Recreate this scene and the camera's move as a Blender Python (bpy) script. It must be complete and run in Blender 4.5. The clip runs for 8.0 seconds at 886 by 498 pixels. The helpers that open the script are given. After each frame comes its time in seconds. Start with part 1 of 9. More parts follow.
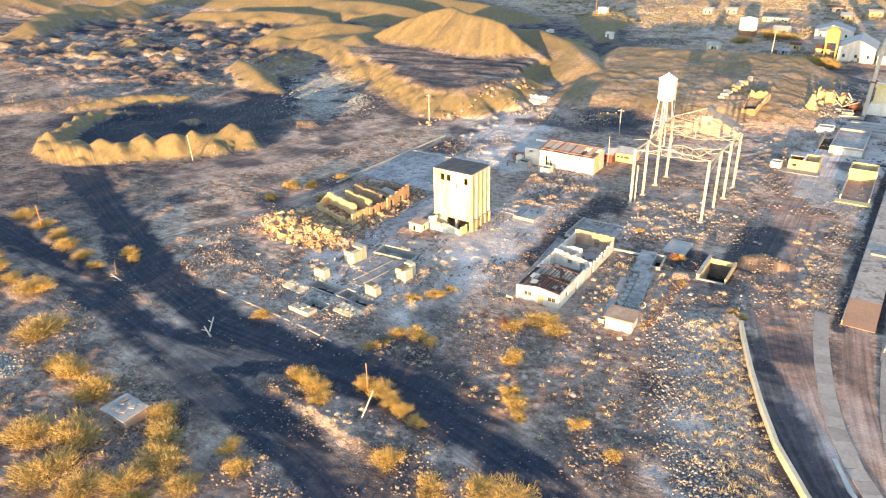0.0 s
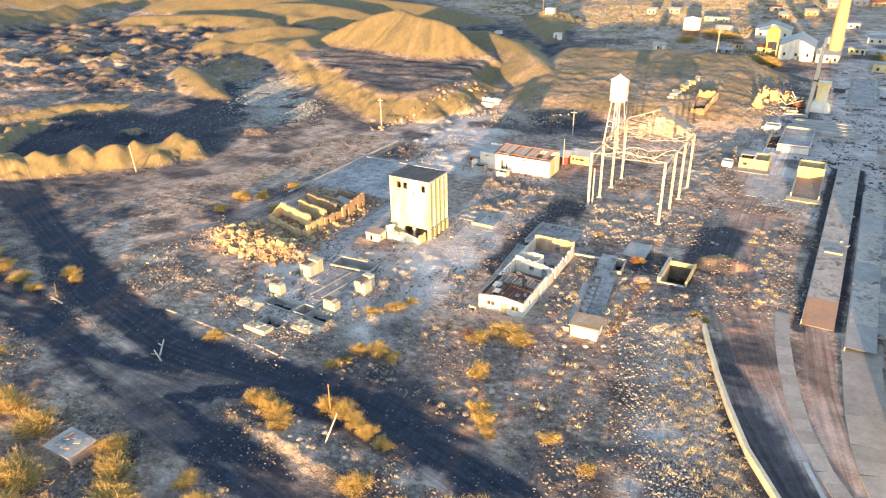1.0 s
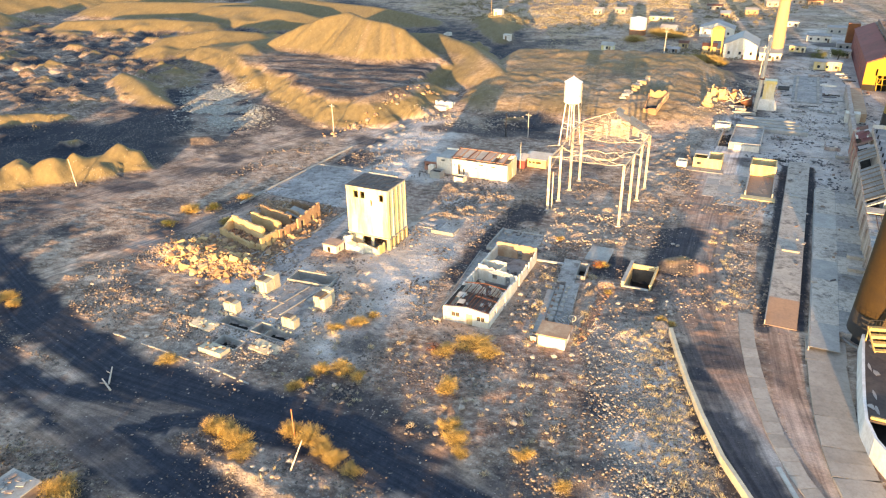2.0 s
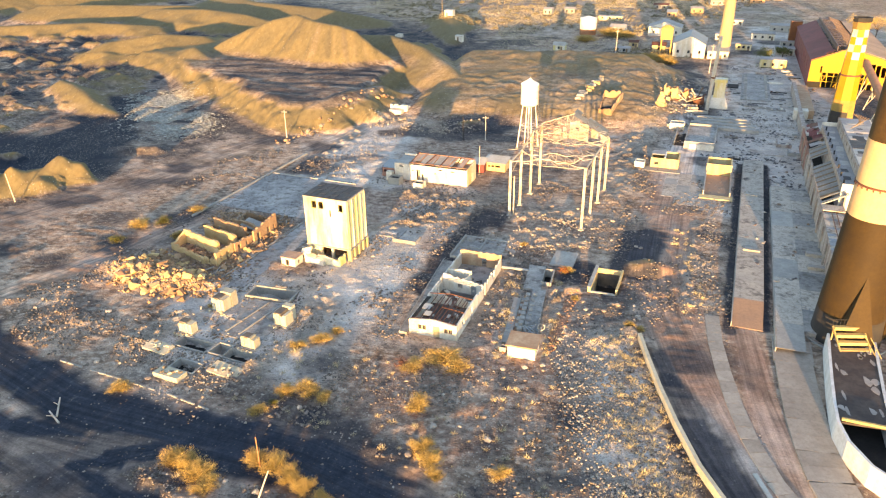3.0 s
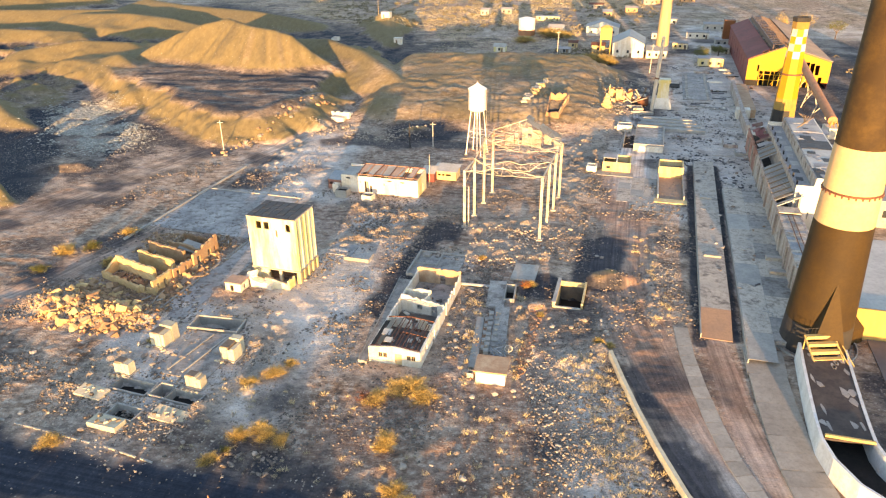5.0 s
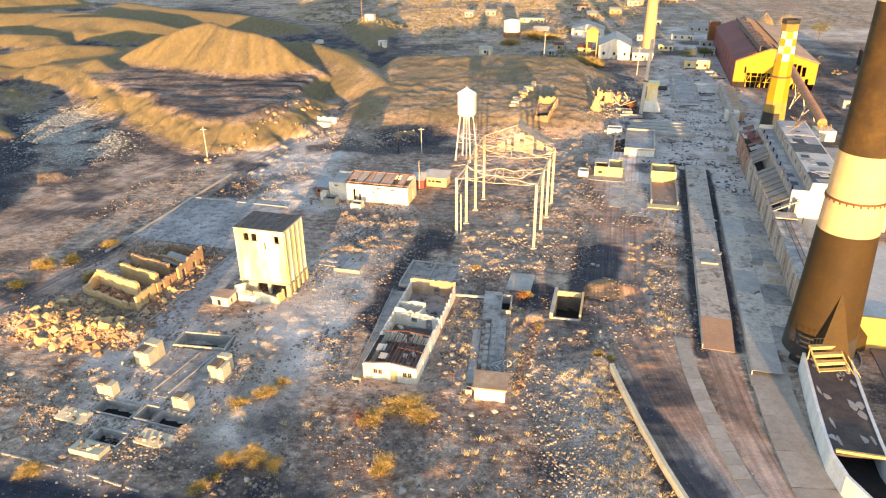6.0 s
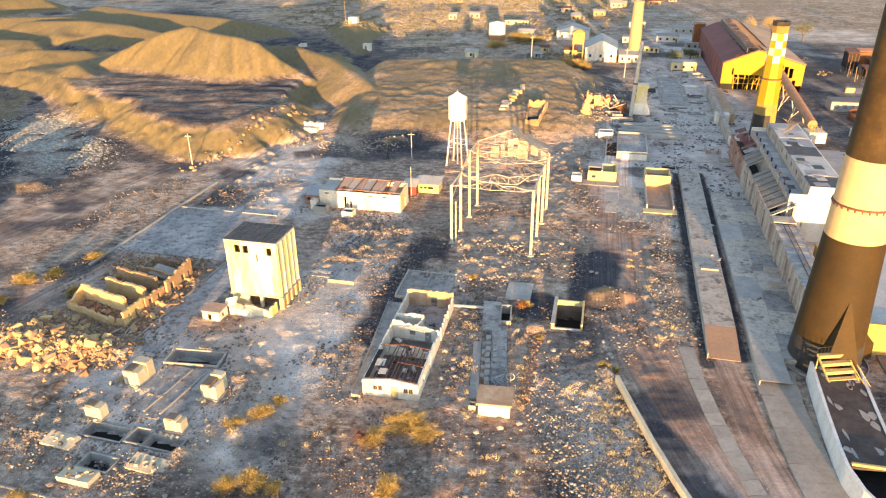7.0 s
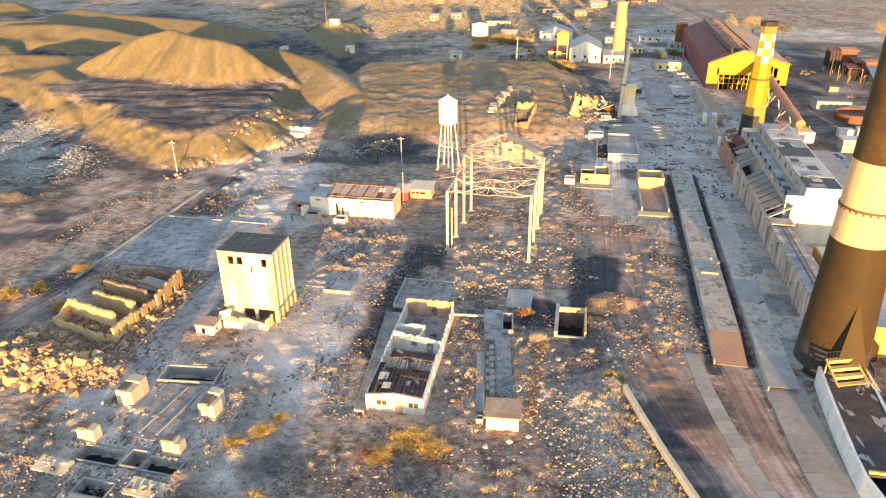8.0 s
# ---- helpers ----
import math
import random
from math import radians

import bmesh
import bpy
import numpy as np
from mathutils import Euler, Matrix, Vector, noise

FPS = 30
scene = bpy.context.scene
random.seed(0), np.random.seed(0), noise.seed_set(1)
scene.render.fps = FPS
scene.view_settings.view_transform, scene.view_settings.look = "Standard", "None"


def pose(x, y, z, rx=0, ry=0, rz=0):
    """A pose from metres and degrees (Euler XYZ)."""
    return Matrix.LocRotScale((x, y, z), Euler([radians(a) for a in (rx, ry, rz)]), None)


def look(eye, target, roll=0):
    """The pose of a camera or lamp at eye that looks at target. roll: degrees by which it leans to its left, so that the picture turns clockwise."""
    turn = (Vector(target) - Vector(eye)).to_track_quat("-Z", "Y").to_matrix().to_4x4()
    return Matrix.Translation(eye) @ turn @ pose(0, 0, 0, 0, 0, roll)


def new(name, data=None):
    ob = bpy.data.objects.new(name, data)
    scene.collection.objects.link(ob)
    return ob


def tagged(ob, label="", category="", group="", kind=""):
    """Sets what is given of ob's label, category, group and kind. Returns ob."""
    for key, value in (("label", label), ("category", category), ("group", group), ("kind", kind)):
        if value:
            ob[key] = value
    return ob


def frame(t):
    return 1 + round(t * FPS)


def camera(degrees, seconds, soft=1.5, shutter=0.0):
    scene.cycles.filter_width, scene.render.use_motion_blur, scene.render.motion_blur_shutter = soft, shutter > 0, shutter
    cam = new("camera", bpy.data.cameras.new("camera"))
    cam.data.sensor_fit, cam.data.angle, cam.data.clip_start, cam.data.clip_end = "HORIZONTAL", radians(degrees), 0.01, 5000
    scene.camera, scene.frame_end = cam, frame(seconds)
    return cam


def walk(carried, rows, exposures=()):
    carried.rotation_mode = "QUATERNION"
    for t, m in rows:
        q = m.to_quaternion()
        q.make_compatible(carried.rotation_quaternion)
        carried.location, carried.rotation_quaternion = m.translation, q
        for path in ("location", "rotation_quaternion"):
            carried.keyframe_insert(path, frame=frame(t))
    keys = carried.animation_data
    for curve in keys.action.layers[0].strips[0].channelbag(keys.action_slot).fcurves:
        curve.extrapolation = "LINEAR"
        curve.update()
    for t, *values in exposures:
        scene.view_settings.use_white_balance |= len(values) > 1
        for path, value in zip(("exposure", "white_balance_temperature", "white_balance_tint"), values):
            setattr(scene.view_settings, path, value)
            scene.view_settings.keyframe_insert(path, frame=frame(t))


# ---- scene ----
cam = camera(63.73, 8.0, 1.2)
PATH = [
    (0, (36.60, -107.42, 63.80), (-1.74, -25.86, 20.47), -1.10),
    (0.5, (35.33, -106.02, 63.91), (-0.44, -23.31, 20.55), -1.03),
    (1, (33.89, -104.62, 64.03), (1.72, -20.45, 20.66), -0.94),
    (1.5, (32.52, -103.09, 64.05), (3.53, -17.77, 20.69), -0.90),
    (3, (28.72, -98.40, 64.51), (8.93, -10.56, 21.01), -0.83),
    (3.5, (27.50, -96.74, 64.50), (10.59, -8.32, 20.97), -0.69),
    (4, (26.41, -94.94, 64.46), (11.70, -6.10, 20.97), -0.63),
    (4.5, (25.37, -93.17, 64.43), (12.40, -4.10, 20.85), -0.63),
    (6, (22.06, -87.79, 64.50), (12.77, 1.78, 21.02), -0.62),
    (6.5, (20.70, -86.14, 64.44), (12.57, 3.60, 21.08), -0.61),
    (7, (19.12, -84.59, 64.45), (12.28, 5.29, 21.16), -0.62),
    (7.5, (17.34, -83.18, 64.51), (11.95, 6.82, 21.24), -0.64),
    (8, (15.52, -81.91, 64.58), (11.55, 8.16, 21.31), -0.69),
]
walk(cam, [(t, look(e, g, r)) for t, e, g, r in PATH], [(0, 3.27, 8050, 23), (1.5, 3.21, 8450, 23), (4.5, 3.11, 9200, 25), (8, 3.07, 9050, 26)])

# ---- light: a clear sky just after sunrise, the sun low behind the camera ----
SUN_UP, SUN_TURN = 3.6, 1.7          # degrees above the horizon, and east of the -y axis
world = bpy.data.worlds.new("sky")
scene.world = world
world.use_nodes = True
wn = world.node_tree.nodes
sky = wn.new("ShaderNodeTexSky")
sky.sky_type = 'NISHITA'
sky.sun_disc = False
sky.sun_elevation = radians(SUN_UP)
sky.sun_rotation = radians(180 - SUN_TURN)
sky.altitude = 1400
sky.ozone_density = 2.0
sky.dust_density = 0.6
wn["Background"].inputs[1].default_value = 0.14
world.node_tree.links.new(sky.outputs[0], wn["Background"].inputs[0])
sun = new("sun", bpy.data.lights.new("sun", 'SUN'))
sun.data.energy = 2.0
sun.data.angle = radians(0.6)
sun.data.color = (1.0, 0.7, 0.33)
a, e = radians(SUN_TURN), radians(SUN_UP)
sun.matrix_world = look((300 * math.sin(a) * math.cos(e), -300 * math.cos(a) * math.cos(e), 300 * math.sin(e)), (0, 0, 0))

# ---- materials ----


def node_mat(name):
    m = bpy.data.materials.new(name)
    m.use_nodes = True
    return m, m.node_tree.nodes, m.node_tree.links, m.node_tree.nodes["Principled BSDF"]


def noise_node(n, l, scale, detail=4.0, rough=0.6, vec=None, stretch=None):
    t = n.new("ShaderNodeTexNoise")
    t.inputs["Scale"].default_value = scale
    t.inputs["Detail"].default_value = detail
    t.inputs["Roughness"].default_value = rough
    src = vec
    if src is None:
        src = n.new("ShaderNodeNewGeometry").outputs["Position"]
    if stretch:
        k = n.new("ShaderNodeMapping")
        k.inputs["Scale"].default_value = stretch
        l.new(src, k.inputs["Vector"])
        src = k.outputs["Vector"]
    l.new(src, t.inputs["Vector"])
    return t


def ramp_node(n, l, src, stops):
    r = n.new("ShaderNodeValToRGB")
    while len(r.color_ramp.elements) < len(stops):
        r.color_ramp.elements.new(0.5)
    for el, (p, c) in zip(r.color_ramp.elements, stops):
        el.position = p
        el.color = (*c, 1) if len(c) == 3 else c
    l.new(src, r.inputs[0])
    return r


def mix_node(n, l, fac, a, b, mode='MIX'):
    m = n.new("ShaderNodeMix")
    m.data_type, m.blend_type = 'RGBA', mode
    for sock, v in ((m.inputs[0], fac), (m.inputs[6], a), (m.inputs[7], b)):
        if isinstance(v, (int, float)):
            sock.default_value = v
        elif isinstance(v, tuple):
            sock.default_value = (*v, 1)
        else:
            l.new(v, sock)
    return m.outputs[2]


def bump_node(n, l, height, strength, dist, bsdf):
    b = n.new("ShaderNodeBump")
    b.inputs["Strength"].default_value = strength
    b.inputs["Distance"].default_value = dist
    l.new(height, b.inputs["Height"])
    l.new(b.outputs[0], bsdf.inputs["Normal"])


def surface(name, base, worn, stain, rough=0.8, coarse=0.35, fine=4.0, bump=0.3, dist=0.04, metal=0.0, vary=0.12, streaks=False, wear=0.5, island=False, cracks=0.0):
    """A weathered surface: a base colour, worn patches and stains at two scales, fine relief."""
    m, n, l, b = node_mat(name)
    big = noise_node(n, l, coarse, 5, 0.65, stretch=(1.6, 1.6, 0.25) if streaks else None)
    small = noise_node(n, l, fine, 5, 0.7)
    w = ramp_node(n, l, big.outputs[0], [(wear - 0.08, (0, 0, 0)), (wear + 0.14, (1, 1, 1))])
    s = ramp_node(n, l, small.outputs[0], [(0.45, (0, 0, 0)), (0.75, (1, 1, 1))])
    c = mix_node(n, l, w.outputs[0], base, worn)
    half = n.new("ShaderNodeMath")
    half.operation = 'MULTIPLY'
    half.inputs[1].default_value = 0.55
    l.new(s.outputs[0], half.inputs[0])
    c = mix_node(n, l, half.outputs[0], c, stain)
    if cracks:
        bend = noise_node(n, l, 0.8, 4, 0.6)
        v = n.new("ShaderNodeVectorMath")
        v.operation = 'MULTIPLY_ADD'
        v.inputs[1].default_value = (4.0, 4.0, 4.0)
        l.new(bend.outputs[1], v.inputs[0])
        l.new(n.new("ShaderNodeNewGeometry").outputs["Position"], v.inputs[2])
        vo = n.new("ShaderNodeTexVoronoi")
        vo.feature = 'DISTANCE_TO_EDGE'
        vo.inputs["Scale"].default_value = cracks
        l.new(v.outputs[0], vo.inputs["Vector"])
        gap = ramp_node(n, l, vo.outputs["Distance"], [(0.003, (0.4, 0.4, 0.4)), (0.016, (0, 0, 0))])
        c = mix_node(n, l, gap.outputs[0], c, (0.06, 0.052, 0.048))
        dirt = noise_node(n, l, 0.55, 7, 0.75)
        d = ramp_node(n, l, dirt.outputs[0], [(0.5, (0, 0, 0)), (0.64, (0.8, 0.8, 0.8))])
        c = mix_node(n, l, d.outputs[0], c, (0.11, 0.09, 0.078))
    hsv = n.new("ShaderNodeHueSaturation")
    mr = n.new("ShaderNodeMapRange")
    mr.inputs["To Min"].default_value, mr.inputs["To Max"].default_value = 1 - vary, 1 + vary
    if island:
        l.new(n.new("ShaderNodeNewGeometry").outputs["Random Per Island"], mr.inputs[0])
    else:
        l.new(n.new("ShaderNodeObjectInfo").outputs["Random"], mr.inputs[0])
    l.new(mr.outputs[0], hsv.inputs["Value"])
    l.new(c, hsv.inputs["Color"])
    l.new(hsv.outputs[0], b.inputs["Base Color"])
    rr = n.new("ShaderNodeMapRange")
    rr.inputs["To Min"].default_value, rr.inputs["To Max"].default_value = rough - 0.1, min(1, rough + 0.1)
    l.new(small.outputs[0], rr.inputs[0])
    l.new(rr.outputs[0], b.inputs["Roughness"])
    b.inputs["Metallic"].default_value = metal
    b.inputs["Specular IOR Level"].default_value = 0.3
    if bump:
        bump_node(n, l, small.outputs[0], bump, dist, b)
    return m


PLASTER = surface("plaster", (0.7, 0.66, 0.56), (0.62, 0.5, 0.2), (0.46, 0.37, 0.22), 0.85, 0.22, 2.0, 0.3, 0.05, streaks=True, wear=0.46)
WHITEWASH = surface("whitewash", (0.72, 0.68, 0.6), (0.6, 0.52, 0.4), (0.34, 0.28, 0.22), 0.85, 0.4, 2.2, 0.3, 0.05, streaks=True)
CONCRETE = surface("concrete", (0.3, 0.29, 0.27), (0.4, 0.38, 0.34), (0.18, 0.17, 0.16), 0.9, 0.3, 2.0, 0.35, 0.05)
SLAB = surface("slab_concrete", (0.27, 0.258, 0.246), (0.4, 0.37, 0.335), (0.11, 0.105, 0.1), 0.9, 0.22, 1.6, 0.5, 0.08, cracks=0.3)
ADOBE = surface("adobe", (0.4, 0.235, 0.135), (0.48, 0.32, 0.19), (0.2, 0.115, 0.075), 0.95, 0.5, 2.5, 0.5, 0.08)
RUST = surface("rusty_sheet", (0.15, 0.06, 0.038), (0.11, 0.045, 0.032), (0.2, 0.115, 0.075), 0.7, 0.4, 3.0, 0.2, 0.02, 0.2)
MAROON = surface("maroon_sheet", (0.2, 0.055, 0.055), (0.15, 0.05, 0.05), (0.1, 0.04, 0.04), 0.85, 0.25, 2.0, 0.2, 0.02, 0.1)
STEEL = surface("pale_painted_steel", (0.56, 0.51, 0.42), (0.44, 0.36, 0.24), (0.26, 0.16, 0.1), 0.6, 0.6, 4.0, 0.15, 0.01, 0.2)
TANKWHITE = surface("white_painted_steel", (0.78, 0.75, 0.68), (0.7, 0.64, 0.54), (0.45, 0.33, 0.22), 0.5, 0.5, 3.0, 0.1, 0.01, 0.0, wear=0.6)
DARKROOF = surface("dark_roofing", (0.05, 0.055, 0.06), (0.08, 0.08, 0.085), (0.03, 0.03, 0.035), 0.75, 0.5, 3.0, 0.25, 0.02)
YELLOW = surface("yellow_paint", (0.4, 0.225, 0.014), (0.33, 0.185, 0.018), (0.24, 0.13, 0.03), 0.6, 0.4, 3.0, 0.12, 0.02, wear=0.58)
BROWNSTACK = surface("ochre_brick_paint", (0.042, 0.024, 0.006), (0.03, 0.0175, 0.006), (0.024, 0.0145, 0.006), 0.75, 0.3, 2.5, 0.3, 0.04)
DARKSTACK = surface("sooty_brown_brick", (0.035, 0.02, 0.008), (0.065, 0.038, 0.012), (0.03, 0.02, 0.01), 0.8, 0.35, 2.0, 0.35, 0.04)
CREAMSTACK = surface("cream_brick_paint", (0.57, 0.385, 0.215), (0.5, 0.33, 0.18), (0.44, 0.28, 0.15), 0.75, 0.3, 2.5, 0.3, 0.04)
BLACKPAINT = surface("black_paint", (0.022, 0.022, 0.025), (0.035, 0.032, 0.03), (0.05, 0.045, 0.04), 0.7, 0.4, 3.0, 0.25, 0.03)
# near-black; also puts the shade inside openings and under roofs into colour
VOID = surface("near_black", (0.02, 0.018, 0.017), (0.03, 0.026, 0.024), (0.012, 0.012, 0.012), 0.95, 0.5, 3.0, 0.1)
TIMBER = surface("grey_timber", (0.24, 0.17, 0.11), (0.18, 0.13, 0.09), (0.1, 0.07, 0.05), 0.85, 0.7, 6.0, 0.3, 0.02)
STONE = surface("rubble_stone", (0.23, 0.19, 0.162), (0.165, 0.136, 0.116), (0.1, 0.083, 0.072), 0.95, 0.8, 5.0, 0.4, 0.05, vary=0.45, island=True)
PALESTONE = surface("pale_rubble_stone", (0.37, 0.32, 0.27), (0.27, 0.23, 0.195), (0.16, 0.135, 0.115), 0.95, 0.8, 5.0, 0.4, 0.05, vary=0.4, island=True)
REDBRICKS = surface("red_brick_rubble", (0.34, 0.18, 0.115), (0.36, 0.24, 0.165), (0.2, 0.11, 0.08), 0.95, 0.8, 5.0, 0.4, 0.05, vary=0.4, island=True)
BLUE = surface("blue_sheet", (0.035, 0.085, 0.17), (0.05, 0.1, 0.17), (0.06, 0.08, 0.1), 0.6, 0.5, 3.0, 0.1, 0.02)
ORANGE = surface("orange_sheet", (0.2, 0.068, 0.024), (0.15, 0.055, 0.024), (0.1, 0.045, 0.028), 0.65, 0.5, 3.0, 0.1, 0.02)
BARK = surface("dry_bark", (0.12, 0.08, 0.05), (0.16, 0.11, 0.07), (0.06, 0.04, 0.03), 0.95, 2.0, 12.0, 0.3, 0.02)
DRYLEAF = surface("dry_golden_leaf", (0.46, 0.33, 0.12), (0.37, 0.26, 0.1), (0.26, 0.17, 0.07), 0.9, 1.2, 9.0, 0, vary=0.35, island=True)
GREENLEAF = surface("dusty_green_leaf", (0.1, 0.11, 0.035), (0.14, 0.13, 0.04), (0.07, 0.07, 0.03), 0.9, 1.2, 9.0, 0, vary=0.35, island=True)
GLASS, _n, _l, _b = node_mat("dark_window_glass")
_b.inputs["Base Color"].default_value = (0.03, 0.035, 0.04, 1)
_b.inputs["Roughness"].default_value = 0.15

# ---- helpers for building ----
SITE = -8.5                            # the works' grid is turned against the world's axes


def part(name, bm, material, parent, label=""):
    """Links a bmesh as one mesh under a thing or a part."""
    me = bpy.data.meshes.new(name)
    bm.normal_update()
    bm.to_mesh(me)
    bm.free()
    me.materials.append(material)
    ob = new(name, me)
    ob.parent = parent
    if label:
        ob["label"] = label
    return ob


def share(name, me, parent, m):
    """A piece of its own on a shared mesh."""
    ob = new(name, me)
    ob.parent = parent
    ob.matrix_basis = m
    return ob


def thing(name, x, y, z=0.0, turn=SITE, label="", category="", group="", kind=""):
    ob = new(name)
    ob.empty_display_size = 0.3
    ob.matrix_basis = pose(x, y, z, 0, 0, turn)
    return tagged(ob, label, category, group, kind)


def box(bm, x0, x1, y0, y1, z0, z1, m=None, taper=0.0):
    c = [(x0, y0), (x1, y0), (x1, y1), (x0, y1)]
    mx, my = (x0 + x1) / 2, (y0 + y1) / 2
    k = 1 - taper
    v = [bm.verts.new((x, y, z0)) for x, y in c] + [bm.verts.new((mx + (x - mx) * k, my + (y - my) * k, z1)) for x, y in c]
    for f in ((3, 2, 1, 0), (4, 5, 6, 7), (0, 1, 5, 4), (1, 2, 6, 5), (2, 3, 7, 6), (3, 0, 4, 7)):
        bm.faces.new([v[i] for i in f])
    if m is not None:
        for q in v:
            q.co = m @ q.co
    return bm


def bbox(*a, **k):
    return box(bmesh.new(), *a, **k)


def rod(bm, p, q, r0, r1=None, n=6):
    """A round bar from p to q."""
    p, q = Vector(p), Vector(q)
    r1 = r0 if r1 is None else r1
    d = (q - p).normalized()
    u = d.orthogonal().normalized()
    w = d.cross(u)
    rings = []
    for c, r in ((p, r0), (q, r1)):
        rings.append([bm.verts.new(c + (u * math.cos(2 * math.pi * i / n) + w * math.sin(2 * math.pi * i / n)) * r) for i in range(n)])
    for i in range(n):
        j = (i + 1) % n
        bm.faces.new((rings[0][i], rings[0][j], rings[1][j], rings[1][i]))
    bm.faces.new(rings[0][::-1])
    bm.faces.new(rings[1])
    return bm


def brod(*a, **k):
    return rod(bmesh.new(), *a, **k)


def lathe(bm, prof, n=32, cx=0.0, cy=0.0, cap=True):
    """A turned body from (radius, z) pairs."""
    rings = []
    for r, z in prof:
        rings.append([bm.verts.new((cx + r * math.cos(2 * math.pi * i / n), cy + r * math.sin(2 * math.pi * i / n), z)) for i in range(n)])
    for a, b in zip(rings, rings[1:]):
        for i in range(n):
            j = (i + 1) % n
            bm.faces.new((a[i], a[j], b[j], b[i]))
    if cap:
        bm.faces.new(rings[0][::-1])
        bm.faces.new(rings[-1])
    return bm


def beam(bm, p, q, w, h):
    """A square bar from p to q."""
    p, q = Vector(p), Vector(q)
    d = (q - p).normalized()
    up = Vector((0, 0, 1)) if abs(d.z) < 0.95 else Vector((1, 0, 0))
    s = d.cross(up).normalized() * w / 2
    t = s.cross(d).normalized() * h / 2
    v = [bm.verts.new(c + a * s + b * t) for c in (p, q) for a, b in ((-1, -1), (1, -1), (1, 1), (-1, 1))]
    for f in ((3, 2, 1, 0), (4, 5, 6, 7), (0, 1, 5, 4), (1, 2, 6, 5), (2, 3, 7, 6), (3, 0, 4, 7)):
        bm.faces.new([v[i] for i in f])
    return bm


def bent(bm, pts, w):
    """A square bar bent along a line of points."""
    rows = []
    for i, p in enumerate(pts):
        d = (pts[min(i + 1, len(pts) - 1)] - pts[max(i - 1, 0)]).normalized()
        a = d.cross(Vector((0, 0, 1))).normalized() * w / 2
        b = a.cross(d).normalized() * w / 2
        rows.append([bm.verts.new(p + k) for k in (-a - b, a - b, a + b, b - a)])
    for r, q in zip(rows, rows[1:]):
        for k in range(4):
            bm.faces.new((r[k], r[(k + 1) % 4], q[(k + 1) % 4], q[k]))
    bm.faces.new(rows[0][::-1])
    bm.faces.new(rows[-1])
    return bm


def wall(bm, p, q, thick, top, holes=(), z0=0.0, ragged=0.0, seed=0):
    """A wall from p to q (plan), its outer face on that line and its body to the left of it, with holes (u0, u1, z0, z1).
    top: a height or a function of the distance along it; ragged: how far the broken crown goes up and down."""
    p, q = Vector((p[0], p[1], 0)), Vector((q[0], q[1], 0))
    ln = (q - p).length
    d = (q - p) / ln
    nrm = Vector((-d.y, d.x, 0))
    rnd = random.Random(seed)
    cuts = {0.0, ln}
    for u0, u1, *_ in holes:
        cuts |= {u0, u1}
    step = 0.7 if ragged else 3.0
    k = max(1, int(ln / step))
    cuts |= {ln * i / k for i in range(k + 1)}
    cuts = sorted(cuts)
    th = top if callable(top) else (lambda u: top)
    crown = {u: th(u) - (rnd.random() ** 2 * ragged if ragged else 0) for u in cuts}
    m = Matrix((( d.x, nrm.x, 0, p.x), (d.y, nrm.y, 0, p.y), (0, 0, 1, 0), (0, 0, 0, 1)))

    def block(u0, u1, a0, a1, b0, b1):
        # a: heights at the bottom, b: at the top, at either end
        v = [bm.verts.new(m @ Vector(c)) for c in ((u0, 0, a0), (u1, 0, a1), (u1, thick, a1), (u0, thick, a0), (u0, 0, b0), (u1, 0, b1), (u1, thick, b1), (u0, thick, b0))]
        for f in ((3, 2, 1, 0), (4, 5, 6, 7), (0, 1, 5, 4), (1, 2, 6, 5), (2, 3, 7, 6), (3, 0, 4, 7)):
            bm.faces.new([v[i] for i in f])
    for u0, u1 in zip(cuts, cuts[1:]):
        if u1 - u0 < 1e-4:
            continue
        mid = (u0 + u1) / 2
        h = [x for x in holes if x[0] <= mid <= x[1]]
        if h:
            a, b = h[0][2], h[0][3]
            if a > z0 + 0.01:
                block(u0, u1, z0, z0, a, a)
            if b < min(crown[u0], crown[u1]) - 0.01:
                block(u0, u1, b, b, crown[u0], crown[u1])
        else:
            block(u0, u1, z0, z0, crown[u0], crown[u1])
    bmesh.ops.remove_doubles(bm, verts=bm.verts[:], dist=1e-4)
    return bm


def bwall(*a, **k):
    return wall(bmesh.new(), *a, **k)


def corrugated(bm, w, d, z0, z1, pitch=0.35, amp=0.05, m=None, thick=0.03):
    """A ribbed roofing sheet, w across, d deep, from z0 at the front to z1 at the back."""
    k = max(2, int(w / pitch) * 2)
    lo, hi = [], []
    for i in range(k + 1):
        x = w * i / k
        o = amp if i % 2 else 0
        lo.append((bm.verts.new((x, 0, z0 + o)), bm.verts.new((x, d, z1 + o))))
        hi.append((bm.verts.new((x, 0, z0 + o - thick)), bm.verts.new((x, d, z1 + o - thick))))
    for a, b, c, e in zip(lo, lo[1:], hi, hi[1:]):
        bm.faces.new((a[0], b[0], b[1], a[1]))
        bm.faces.new((e[0], c[0], c[1], e[1]))
        bm.faces.new((a[0], c[0], e[0], b[0]))
        bm.faces.new((a[1], b[1], e[1], c[1]))
    if m is not None:
        for v in {q for r in lo + hi for q in r}:
            v.co = m @ v.co
    return bm


# ---- ground ----


